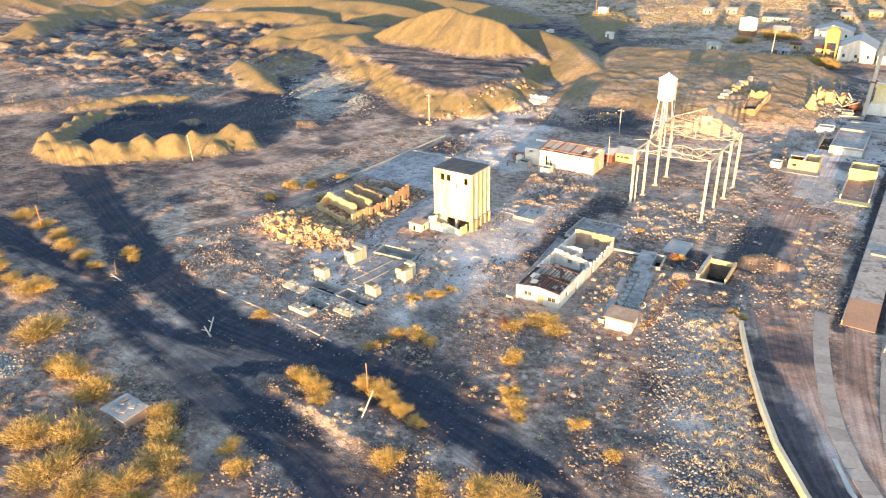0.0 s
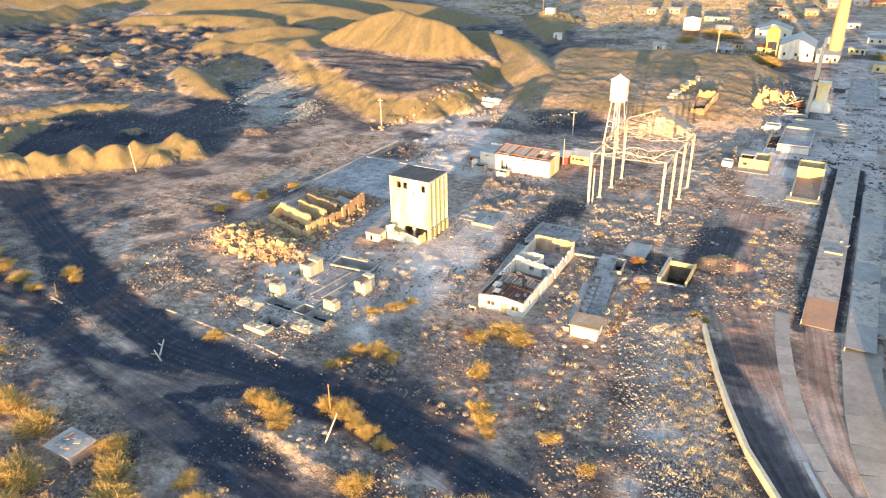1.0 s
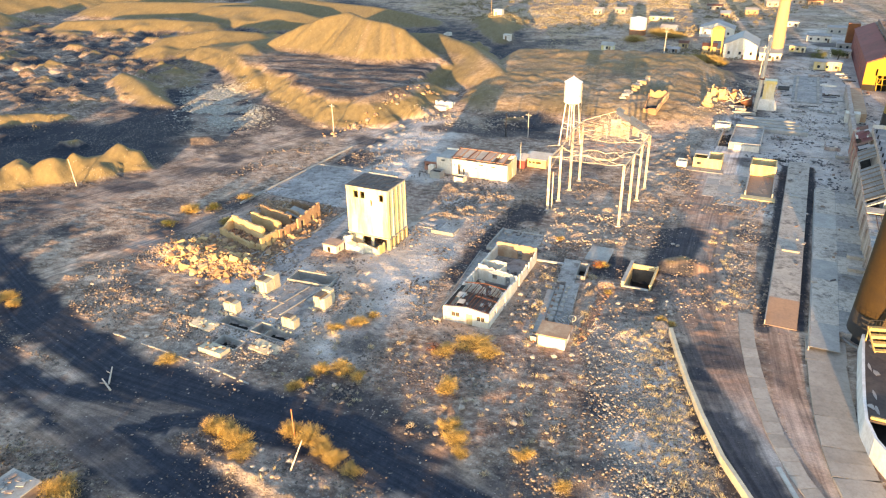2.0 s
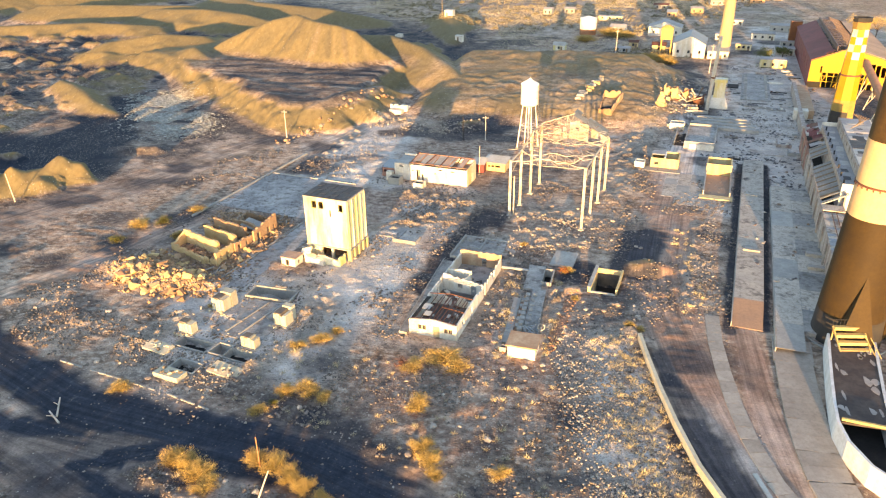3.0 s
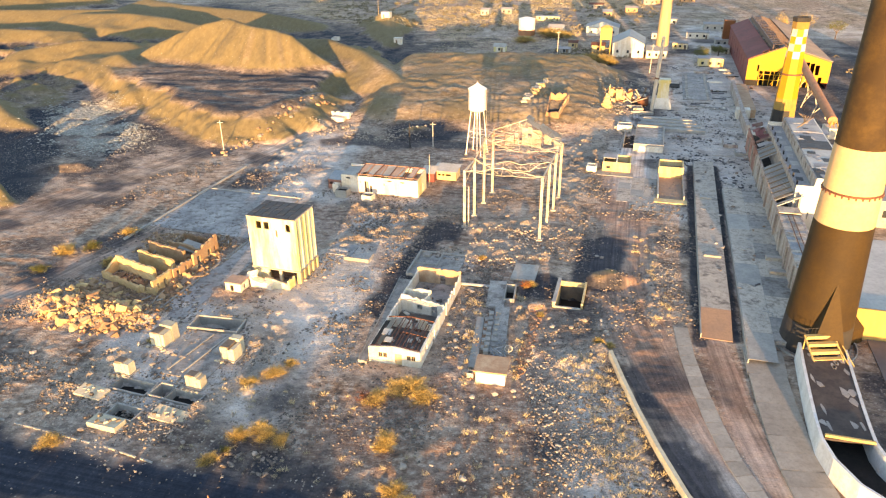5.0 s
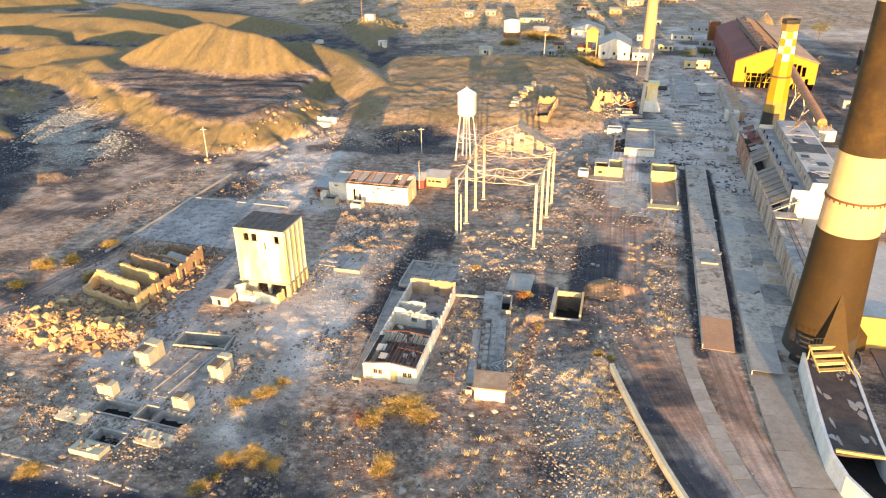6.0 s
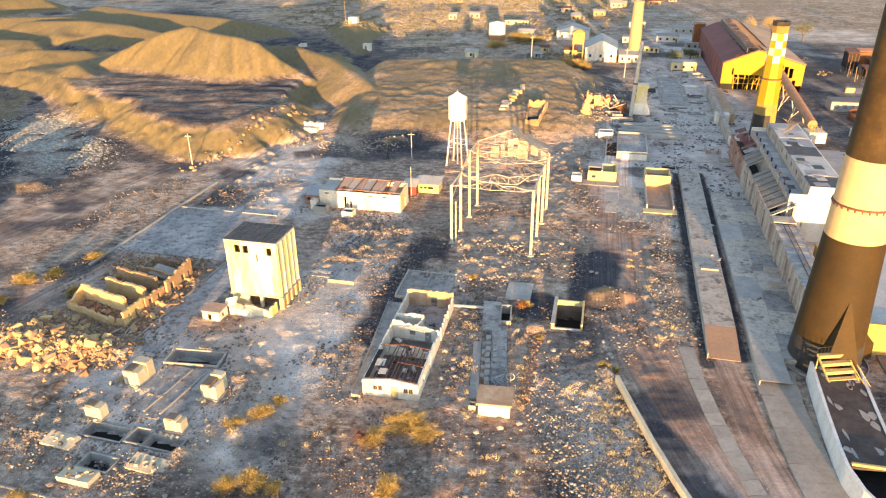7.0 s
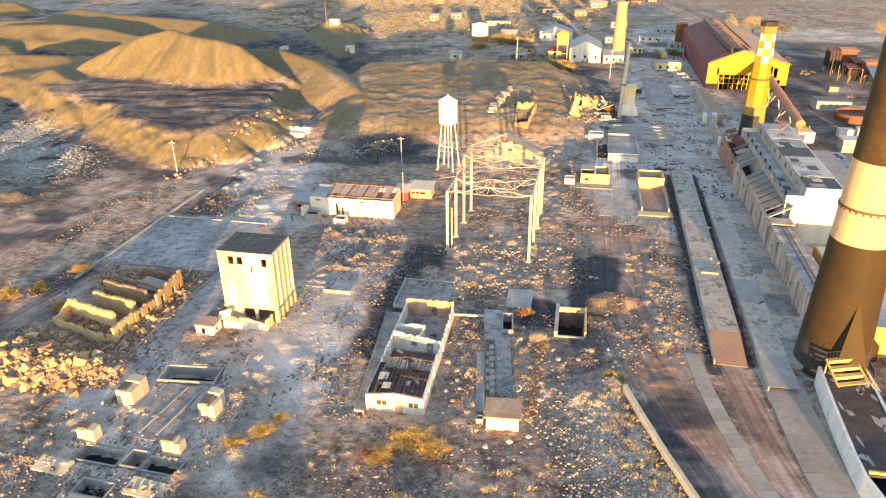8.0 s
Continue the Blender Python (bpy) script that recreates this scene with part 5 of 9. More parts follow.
def burnt_plant():
    basin("ash_basin", -31.8, 5.4, 8.6, 3.6, 1.8, -4, 0.5, "smoking rectangular ash basin with pale rim")
    a = thing("ash_floor", -32.0, -7.2, 0, -10, "smoky grey concrete floor between the piers", "slab")
    part("slab", bbox(0, 9.4, 0, 12.0, -0.3, 0.22), SLAB, a)
    for x in (3.0, 5.6):
        part("rail", beam(bmesh.new(), (x - 0.8, 1.0, 0.3), (x + 0.4, 11.6, 0.3), 0.22, 0.2), CONCRETE, a, "pale concrete rail strip")
    part("slab_piece", box(bmesh.new(), 6.2, 8.6, 7, 11.8, 0.22, 0.45), CONCRETE, a)
    basin("trench_basin", -36.3, -11.6, 6.2, 2.6, 1.4, -12, 0.2, "shallow concrete trench with ashy floor")
    basin("trench_basin", -29.6, -12.6, 2.6, 2.8, 2.0, -12, 0.2, "deep dark concrete trench")
    basin("trench_basin", -26.8, -13.4, 5.0, 2.4, 1.2, -12, 0.2, "shallow concrete trench with ashy floor")
    basin("trench_basin", -33.5, -17.6, 4.4, 2.4, 1.2, -12, 0.2, "shallow concrete trench with ashy floor")
    for x, y, w, d, h, tilt in ((-40.6, -14.0, 4.6, 2.4, 0.55, 5), (-34.6, -20.4, 4.8, 2.2, 0.85, -3), (-27.0, -17.8, 5.2, 2.6, 0.5, 7)):
        s = thing("fallen_slab", x, y, 0, -12, "tilted sunlit slab of broken concrete", "slab", "fallen slabs")
        part("slab", box(bmesh.new(), 0, w, 0, d, -0.2, h, pose(0, 0, 0, tilt, tilt * 0.5, 0)), PIERMAT, s)
        rnd = random.Random(int(-x * 10))
        for i in range(9):
            m = pose(rnd.uniform(.3, w - .5), rnd.uniform(.3, d - .3), h + .05, 0, 0, rnd.uniform(0, 90))
            part("broken_piece", box(bmesh.new(), -.3, rnd.uniform(.1, .5), -.2, rnd.uniform(.1, .4), -.3, rnd.uniform(.05, .3), m, taper=.3), rnd.choice((PIERMAT, SOOTSHADE, CONCRETE)), s)


burnt_plant()


# ---- the ruined adobe row ----
ADOBEDARK = surface("burnt_adobe", (0.24, 0.145, 0.09), (0.32, 0.2, 0.12), (0.14, 0.085, 0.06), 0.95, 0.6, 3.0, 0.5, 0.06)


def ruined_row():
    ox, oy, turn = -43.1, 16.1, -11.2
    t = thing("ruined_row", ox, oy, 0, turn, "row of roofless adobe rooms with broken crowns", "ruin")
    g = pose(ox, oy, 0, 0, 0, turn)
    zat = lambda x, y: GROUND_Z((g @ Vector((x, y, 0))).x, (g @ Vector((x, y, 0))).y)
    rnd = random.Random(77)
    # outer wall to the east, in three stretches
    part("long_wall", bwall((.2, -.6), (.2, 4.6), 0.5, 2.9, [(1.0, 1.7, 0.9, 2.0), (2.9, 3.7, 0, 2.0)], ragged=.25, seed=31), ADOBEPALE, t)
    part("long_wall", bwall((.4, 4.9), (.4, 10.4), 0.5, 2.7, [(.9, 1.8, 0, 2.0), (3.4, 4.1, .8, 1.8)], ragged=.5, seed=32), ADOBE, t)
    part("long_wall", bwall((.9, 10.6), (.9, 18.6), 0.5, lambda u: 3.3 + .12 * u, [(1.0, 2.0, 0, 2.3), (4.4, 5.4, 1.0, 2.2), (6.6, 7.2, 1.0, 2.0)], ragged=.55, seed=33), ADOBE, t)
    part("back_wall", bwall((-.2, 20.4), (-9.6, 22.0), 0.5, 1.9, [(3.0, 4.0, .4, 1.4)], ragged=.9, seed=37), ADOBEDARK, t)
    part("return_wall", bwall((-3.2, -.5), (-.35, -.6), 0.5, 1.7, [(.9, 1.6, .4, 1.3)], ragged=.5, seed=36), ADOBEPALE, t)
    # cross walls, higher towards the back
    for i, (xa, ya, xb, yb, h, m) in enumerate(((-14.2, 2.2, -3.2, -.9, 1.6, ADOBEPALE), (-13.8, 6.0, -2.8, 3.4, 3.2, ADOBEPALE), (-11.4, 9.4, -1.6, 7.4, 3.2, ADOBEPALE), (-12.0, 13.4, -2.2, 11.6, 3.2, ADOBE), (-10.6, 17.6, 0.2, 15.6, 1.6, ADOBE))):
        part("cross_wall", bwall((xa, ya), (xb, yb), 0.55, h, ragged=.55, seed=40 + i), m, t, "pale plastered cross wall" if m is ADOBEPALE else "")
    part("end_wall", bwall((-14.0, 6.0), (-14.3, 2.8), .5, lambda u: 2.7 - .45 * u, ragged=.4, seed=51), ADOBEPALE, t)
    part("end_wall", bwall((-12.2, 13.2), (-11.7, 10.0), .5, 1.7, ragged=.8, seed=52), ADOBE, t)
    part("end_wall", bwall((-11.2, 17.4), (-12.1, 14.0), .5, 1.3, ragged=.8, seed=53), ADOBE, t)
    # what fell off the walls
    for i in range(380):
        if i < 170:
            x = rnd.uniform(-15, 4)
            y = rnd.gauss(-10.6 + .16 * abs(x + 4), 2.6)
        elif i < 240:
            x, y = rnd.uniform(-17, -6), rnd.gauss(-2.6, 1.8)
        elif i < 320:
            x, y = rnd.uniform(-13, 1.6), rnd.uniform(1, 18)
        else:
            x, y = rnd.gauss(1.6, .7), rnd.uniform(-1, 18)
        k = rnd.random() ** 2.4
        w, d, h = (.4 + 1.9 * k, .35 + 1.2 * k, .25 + .75 * k) if i < 240 else (.35 + 1.5 * k, .3 + 1.0 * k, .25 + .65 * k)
        m = pose(x, y, zat(x, y) + h * .25, rnd.uniform(-40, 40), rnd.uniform(-40, 40), rnd.uniform(0, 180))
        bm = box(bmesh.new(), -w / 2, w / 2, -d / 2, d / 2, -h / 2, h / 2, m, taper=rnd.uniform(.1, .6))
        for v in bm.verts:
            v.co += Vector((rnd.uniform(-.24, .24) * w, rnd.uniform(-.24, .24) * d, rnd.uniform(-.24, .24) * h))
        part("fallen_lump", bm, rnd.choice((ADOBE, ADOBE, ADOBEDARK, ADOBEPALE, ADOBEPALE) if i < 240 else (ADOBE, ADOBEDARK, ADOBE, ADOBEPALE)), t)
    for i in range(64):
        x, y = (rnd.uniform(-11, 1), rnd.uniform(10, 22)) if i < 30 else (rnd.gauss(2.2, .9), rnd.uniform(-6, 22)) if i < 50 else (rnd.uniform(-15, 2), rnd.gauss(-9, 3))
        a = rnd.uniform(0, math.pi)
        part("fallen_beam", beam(bmesh.new(), (x, y, 0.5), (x + (1 + 1.8 * (i % 3) / 2) * math.cos(a), y + (1 + 1.8 * (i % 3) / 2) * math.sin(a), rnd.uniform(.45, 1.9) if i < 30 else .55), .12 + .08 * (i % 2), .14), rnd.choice((TIMBER, TIMBER, ADOBEDARK, CONCRETE)), t)
    part("fallen_slab", box(bmesh.new(), 0, 5.5, 0, 3.0, 0, .3, pose(-7.5, 16.4, .7, 14, 6, -6)), CONCRETE, t, "tilted grey roof slab")


ADOBEPALE = surface("pale_adobe_plaster", (0.6, 0.425, 0.22), (0.5, 0.33, 0.155), (0.36, 0.22, 0.115), 0.95, 0.5, 2.5, 0.45, 0.06)
ruined_row()


# ---- water tower ----


def water_tower():
    t = thing("water_tower", 9.1, 103.6, 0, 0, "white elevated water tank on slender steel legs", "water tower")
    R, z0, z1 = 2.45, 12.9, 18.6
    part("tank", lathe(bmesh.new(), [(0.3, z0 - 0.9), (1.6, z0 - 0.55), (R, z0), (R, z1)], 28), TANKWHITE, t)
    part("roof", lathe(bmesh.new(), [(R + 0.15, z1), (R + 0.15, z1 + 0.08), (0.18, z1 + 1.55), (0.1, z1 + 1.75)], 28), TANKWHITE, t, "conical tank roof")
    part("finial", brod((0, 0, z1 + 1.7), (0, 0, z1 + 2.1), 0.06, 0.03, 6), STEEL, t)
    for k in (z0 + 1.9, z0 + 3.8):
        part("seam", lathe(bmesh.new(), [(R + .03, k), (R + .03, k + .06)], 28, cap=False), STEEL, t)
    base = 3.25
    legs = []
    for i in range(4):
        a = 2 * math.pi * i / 4 + 0.42
        legs.append((Vector((base * math.cos(a), base * math.sin(a), 0)), Vector((1.85 * math.cos(a), 1.85 * math.sin(a), z0 - .35))))
        part("leg", brod(legs[-1][0], legs[-1][1], 0.17, 0.15, 8), TANKWHITE, t)
        part("footing", bbox(legs[-1][0].x - .45, legs[-1][0].x + .45, legs[-1][0].y - .45, legs[-1][0].y + .45, -0.3, 0.3), CONCRETE, t)
    part("riser", brod((0, 0, 0), (0, 0, z0 - 0.6), 0.22, 0.22, 10), TANKWHITE, t)
    for k in (0.42, 0.54):
        for i in range(4):
            (p0, p1), (q0, q1) = legs[i], legs[(i + 1) % 4]
            part("strut", brod(p0.lerp(p1, k), q0.lerp(q1, k), 0.07, 0.07, 6), TANKWHITE, t)
    for i in range(4):
        (p0, p1), (q0, q1) = legs[i], legs[(i + 1) % 4]
        part("tie_rod", brod(p0.lerp(p1, .02), q0.lerp(q1, .42), 0.02, 0.02, 4), STEEL, t)
    lad = part("ladder", brod((R + .15, 0.25, 1), (R + .15, 0.25, z1), 0.03, 0.03, 4), STEEL, t)
    part("rail", brod((R + .15, -0.2, 1), (R + .15, -0.2, z1), 0.03, 0.03, 4), STEEL, lad)
    for i in range(30):
        part("rung", brod((R + .15, -.2, 1.3 + i * .57), (R + .15, .25, 1.3 + i * .57), 0.02, 0.02, 4), STEEL, lad)


water_tower()


# ---- the skeleton of the mill hall ----
COL_L = [(10.6, 51.6), (12.2, 58.4), (13.8, 66.4), (15.4, 73.2)]
COL_R = [(27.0, 46.6), (28.6, 55.4), (30.1, 63.4), (31.6, 71.6)]


def mill_frame():
    t = thing("mill_hall_ruin", 0, 0, 0, 0, "bare steel skeleton of a mill hall with tangled roof trusses", "steel frame")
    H = 12.6
    tall = {**dict(zip(COL_L, (13.4, 13.6, 15.8, 16.0))), **dict(zip(COL_R, (14.2, 14.2, 14.2, 13.8)))}
    part("short_post", bbox(11.35, 11.6, 51.8, 52.1, 0, 9.6), STEEL, t)
    for k, row in enumerate((COL_L, COL_R)):
        for i, (x, y) in enumerate(row):
            h = tall[(x, y)]
            bm = bmesh.new()
            box(bm, x - .26, x - .1, y - .22, y + .22, 0, h)
            box(bm, x + .1, x + .26, y - .22, y + .22, 0, h)
            box(bm, x - .1, x + .1, y - .05, y + .05, 0, h)
            c = part("column", bm, STEEL, t)
            bm = bmesh.new()
            for q in range(14):
                z = 0.5 + q * 0.85
                beam(bm, (x - .1, y - .2, z), (x + .1, y - .2, z + .6), .05, .03)
            part("lacing", bm, STEEL, c)
            part("footing", bbox(x - .6, x + .6, y - .6, y + .6, -.3, .45), CONCRETE, c)
        # crane girders along the row
        for i in range(3):
            a, b = row[i], row[i + 1]
            part("girder", beam(bmesh.new(), (*a, tall[a] - .2), (*b, tall[b] - .2), .25, .4), STEEL, t)
            if i != 1:
                part("brace", beam(bmesh.new(), (*a, tall[a] - 3.4), (*b, tall[b] - .5), .1, .1), STEEL, t)
    rnd = random.Random(8)

    def truss(a, b, peak, name, broken=False, k=1.0):
        a, b = Vector((*a, tall[a])), Vector((*b, tall[b]))
        top = (a + b) / 2 + Vector((0, 0, peak))
        bm = bmesh.new()
        n = 8
        lo = [a.lerp(b, i / n) for i in range(n + 1)]
        hi = [a.lerp(top, i / (n / 2)) if i <= n / 2 else top.lerp(b, (i - n / 2) / (n / 2)) for i in range(n + 1)]
        if broken:
            for i in range(n + 1):
                s = math.sin(math.pi * i / n)
                lo[i] += Vector((rnd.uniform(-.4, .4), rnd.uniform(-.5, .5), (-1.4 * s + rnd.uniform(-.4, .4)) * k))
                hi[i] += Vector((rnd.uniform(-.5, .5), rnd.uniform(-.8, .8), (-1.9 * s + rnd.uniform(-.6, .4)) * k))
        tr = part(name, bent(bm, lo, .1), STEEL, t)
        part("top_chord", bent(bmesh.new(), hi, .11), STEEL, tr)
        for i in range(1, n):
            part("web_member", beam(bmesh.new(), lo[i], hi[i], .06, .06), STEEL, tr)
            part("web_member", beam(bmesh.new(), lo[i], hi[i + 1] if i < n / 2 else hi[i - 1], .05, .05), STEEL, tr)
        return tr

    truss(COL_L[0], COL_R[0], 2.0, "front_tie", True, .35)
    truss(COL_L[1], COL_R[1], 3.2, "roof_truss", True, 1.5)
    truss(COL_L[2], COL_R[2], 3.8, "roof_truss", True)
    truss(COL_L[3], COL_R[3], 4.2, "roof_truss")
    # bent purlins hanging between the trusses
    for i in range(190):
        u, v = rnd.random() ** 1.5, .15 + .85 * rnd.random() ** .6
        p = Vector((*COL_L[0], H)).lerp(Vector((*COL_L[3], H)), v * 0.9 + .1).lerp(Vector((*COL_R[0], H)).lerp(Vector((*COL_R[3], H)), v * 0.9 + .1), u)
        p.z += rnd.uniform(-.6, 3.0) + 1.2 * v
        a = rnd.uniform(0, math.pi)
        ln = rnd.uniform(1.5, 4.5)
        q = p + Vector((math.cos(a) * ln, math.sin(a) * ln, rnd.uniform(-1.2, 1.2)))
        part("bent_purlin", beam(bmesh.new(), p, q, .07, .07), STEEL if i % 3 else RUSTLIGHT, t)
    # the sheets that still hang on the back slope
    rl, rr = Vector((*COL_L[3], 15.0)), Vector((*COL_R[3], 14.2))
    top = (rl + rr) / 2 + Vector((0, 0, 4.4))
    for i in range(5):
        for j in range(2):
            if (i, j) in ((1, 0),):
                continue
            a, b = top.lerp(rr, i / 5), top.lerp(rr, (i + 1) / 5 - .01)
            off = Vector((-.6, -3.2 * (j + 1) + 3.2 * 1.1, .3 + rnd.uniform(-.05, .1)))
            d = Vector((.7, 3.1, 0))
            bm = bmesh.new()
            v = [bm.verts.new(k) for k in (a + off, b + off, b + off + d, a + off + d)]
            bm.faces.new(v)
            bmesh.ops.solidify(bm, geom=bm.faces[:], thickness=.06)
            part("roof_sheet", bm, PALESHEET, t)
    for x0, x1, z0, z1 in ((.42, .5, -1.6, 2.6), (.5, .56, -1.6, 0.4), (.5, .56, 1.4, 2.9), (.56, .7, -1.8, 2.4), (.74, .84, -.8, 1.5), (.18, .3, -2.0, .6), (.32, .38, -1.5, 1.2), (.88, .97, -1.6, .5)):
        a, b = rl.lerp(rr, x0), rl.lerp(rr, x1)
        bm = bmesh.new()
        v = [bm.verts.new(k) for k in (a + Vector((0, -1.2, z0)), b + Vector((0, -1.2, z0)), b + Vector((0, -1.2, z1)), a + Vector((0, -1.2, z1)))]
        bm.faces.new(v)
        bmesh.ops.solidify(bm, geom=bm.faces[:], thickness=.06)
        part("gable_sheet", bm, WHITEWASH, t)


mill_frame()


# ---- the great chimney with its flue ----


STAIRPAINT = surface("faded_yellow_timber", (0.55, 0.4, 0.16), (0.45, 0.32, 0.14), (0.3, 0.2, 0.1), 0.8, 0.6, 4, 0.25, 0.03)


def great_chimney():
    t = thing("great_chimney", 71.0, 12.25, 0, 0, "huge round chimney painted in ochre and cream bands", "chimney")
    H, r0, r1 = 66.0, 5.24, 3.2
    rad = lambda z: r0 - 0.063 * z + 0.00051 * z * z if z < 60 else 3.3 - 0.01 * (z - 60)
    bands = [(-0.3, 5.0, BLACKPAINT, "black painted foot"), (5.0, 21.6, BROWNSTACK, "ochre band"), (21.6, 33.3, CREAMSTACK, "cream band"), (33.3, 53.0, DARKSTACK, "ochre band"), (53.0, 63.5, CREAMSTACK, "cream band"), (63.5, H, BROWNSTACK, "ochre band")]
    for a, b, m, lab in bands:
        n = max(1, int((b - a) / 3))
        prof = [(rad(a + (b - a) * i / n), a + (b - a) * i / n) for i in range(n + 1)]
        o = part("shaft", lathe(bmesh.new(), prof, 56, cap=False), m, t, lab)
        for p in o.data.polygons:
            p.use_smooth = True
    part("crown", lathe(bmesh.new(), [(r1, H), (r1 + .35, H), (r1 + .35, H + .8), (r1 - .3, H + .8), (r1 - .35, H - 2)], 56, cap=False), BROWNSTACK, t)
    z = 26.6
    hoop = part("hoop", lathe(bmesh.new(), [(rad(z) + .02, z - .18), (rad(z) + .16, z - .1), (rad(z) + .16, z + .1), (rad(z) + .02, z + .18)], 56, cap=False), RUST, t, "rusty iron hoop")
    for i in range(28):
        a = 2 * math.pi * i / 28
        part("bracket", bbox(-.08, .08, -.08, .08, z - .45, z - .1, pose(math.cos(a) * (rad(z) + .1), math.sin(a) * (rad(z) + .1), 0)), RUST, hoop)
    # the tapering buttress towards the flue
    for nm, turn, w, d, h in (("buttress", -97, 2.6, 2.4, 13.4), ("buttress", 30, 3.0, 2.0, 7.0)):
        bm = bmesh.new()
        m = pose(0, 0, 0, 0, 0, turn)
        v = [bm.verts.new(m @ Vector(c)) for c in ((r0 - .6, -w, -.3), (r0 + d, -w, -.3), (r0 + d, w, -.3), (r0 - .6, w, -.3), (r0 - .6, -w, 2.6), (r0 + d, -w * .95, 2.6), (r0 + d, w * .95, 2.6), (r0 - .6, w, 2.6), (rad(h) - .1, 0, h))]
        for f in ((0, 3, 2, 1), (0, 1, 5, 4), (1, 2, 6, 5), (2, 3, 7, 6), (3, 0, 4, 7), (4, 5, 8), (5, 6, 8), (6, 7, 8), (7, 4, 8)):
            bm.faces.new([v[i] for i in f])
        part(nm, bm, BROWNSTACK, t)
    part("foot_kerb", lathe(bmesh.new(), [(r0 + 1.2, -.3), (r0 + 1.2, .35), (r0 + 1.0, .35), (r0 + 1.0, -.3)], 40, cap=False), CONCRETE, t)


great_chimney()
FLUE = [(69.8, 6.2), (68.5, 0.0), (67.2, -6.5), (66.2, -12.0), (65.7, -15.5), (65.9, -18.6), (67.0, -21.8), (69.4, -24.6), (73.0, -26.8), (78.0, -28.4), (86.0, -30.0)]


def flue():
    t = thing("flue", 0, 0, 0, 0, "broad curved flue with whitewashed sides and a sooty broken top", "flue")
    HW, H = 3.4, 3.3
    pts = [Vector((*p, 0)) for p in FLUE]
    lines = []
    for i, p in enumerate(pts):
        d = (pts[min(i + 1, len(pts) - 1)] - pts[max(i - 1, 0)]).normalized()
        lines.append((p, Vector((-d.y, d.x, 0))))          # the left of the way is east here

    def strip(o0, o1, z0, z1, i0, i1):
        bm = bmesh.new()
        rows = []
        for p, s in lines[i0:i1 + 1]:
            rows.append([bm.verts.new(p + s * o + Vector((0, 0, z))) for o, z in ((o0, z0), (o1, z0), (o1, z1), (o0, z1))])
        for a, b in zip(rows, rows[1:]):
            for k in range(4):
                bm.faces.new((a[k], a[(k + 1) % 4], b[(k + 1) % 4], b[k]))
        bm.faces.new(rows[0][::-1])
        bm.faces.new(rows[-1])
        bmesh.ops.recalc_face_normals(bm, faces=bm.faces[:])
        return bm
    n = len(FLUE) - 1
    part("side_wall", strip(-HW, -HW + .4, -.3, H, 0, n), WHITEFLUE, t, "whitewashed wall")
    part("side_wall", strip(HW - .4, HW, -.3, H, 0, n), WHITEFLUE, t)
    part("floor", strip(-HW + .4, HW - .4, -.3, .25, 0, n), VOID, t)
    part("vault", strip(-HW + .4, HW - .4, H - .45, H - .12, 0, 4), TARTOP, t, "tarred concrete top")
    part("vault", strip(-HW + .4, HW - .4, H - .45, H - .12, 8, n), TARTOP, t)
    part("edge_beam", beam(bmesh.new(), (63.0, -15.0, H + .1), (68.7, -15.9, H + .1), .35, .35), STAIRPAINT, t, "yellow painted edge beam")
    rnd = random.Random(14)
    for i in range(22):
        k = rnd.choice((0, 1, 2, 3)) + rnd.random()
        a = pts[int(k)].lerp(pts[int(k) + 1], k - int(k))
        o = rnd.choice((rnd.uniform(-2.6, -1.6), rnd.uniform(0.8, 2.6), rnd.uniform(.8, 2.6)))
        w, d = rnd.uniform(.3, 1.1), rnd.uniform(.4, 1.4)
        bm = bmesh.new()
        n_ = rnd.randint(6, 9)
        rim = [(a.x + o + w * rnd.uniform(.3, .75) * math.cos(6.28 * q / n_), a.y + 1.5 * d * rnd.uniform(.3, .75) * math.sin(6.28 * q / n_)) for q in range(n_)]
        lo, hi = [bm.verts.new((*c, H - .13)) for c in rim], [bm.verts.new((*c, H - .095)) for c in rim]
        bm.faces.new(hi)
        for q in range(n_):
            bm.faces.new((lo[q], lo[(q + 1) % n_], hi[(q + 1) % n_], hi[q]))
        part("bare_patch", bm, PALEPATCH, t)
    s = thing("yellow_stairs", 69.0, 4.4, 0, -170, "yellow painted steel stair landing at the chimney's foot", "stairs")
    for i in range(4):
        z = 5.4 - i * .75
        part("tread", bbox(-2.2, 2.2, -1.6 + i * .95, -.9 + i * .95, z, z + .14), STAIRPAINT, s)
        part("riser_beam", bbox(-2.2, 2.2, -1.0 + i * .95, -.9 + i * .95, z - .35, z), STAIRPAINT, s)
    for x in (-2.25, 2.2):
        part("stringer", beam(bmesh.new(), (x, -1.6, 5.4), (x, 2.4, 2.9), .14, .3), STAIRPAINT, s)
        part("post", beam(bmesh.new(), (x, -1.2, 2.9), (x, -1.2, 5.4), .14, .14), STAIRPAINT, s)
    rail = part("landing_rail", beam(bmesh.new(), (-2.2, -1.7, 6.5), (2.2, -1.7, 6.5), .07, .07), BLACKPAINT, s)
    for i in range(9):
        part("baluster", beam(bmesh.new(), (-2.2 + i * .55, -1.7, 5.5), (-2.2 + i * .55, -1.7, 6.5), .05, .05), BLACKPAINT, rail)
    for x in (-2.3, -1.6):
        part("handrail", brod((x, 1.0, 5.0), (x - .8, 3.6, 3.0), .06, .06, 6), STAIRPAINT, s)
        part("handrail_post", brod((x - .4, 2.4, 2.9), (x - .4, 2.4, 4.0), .05, .05, 6), STAIRPAINT, s)


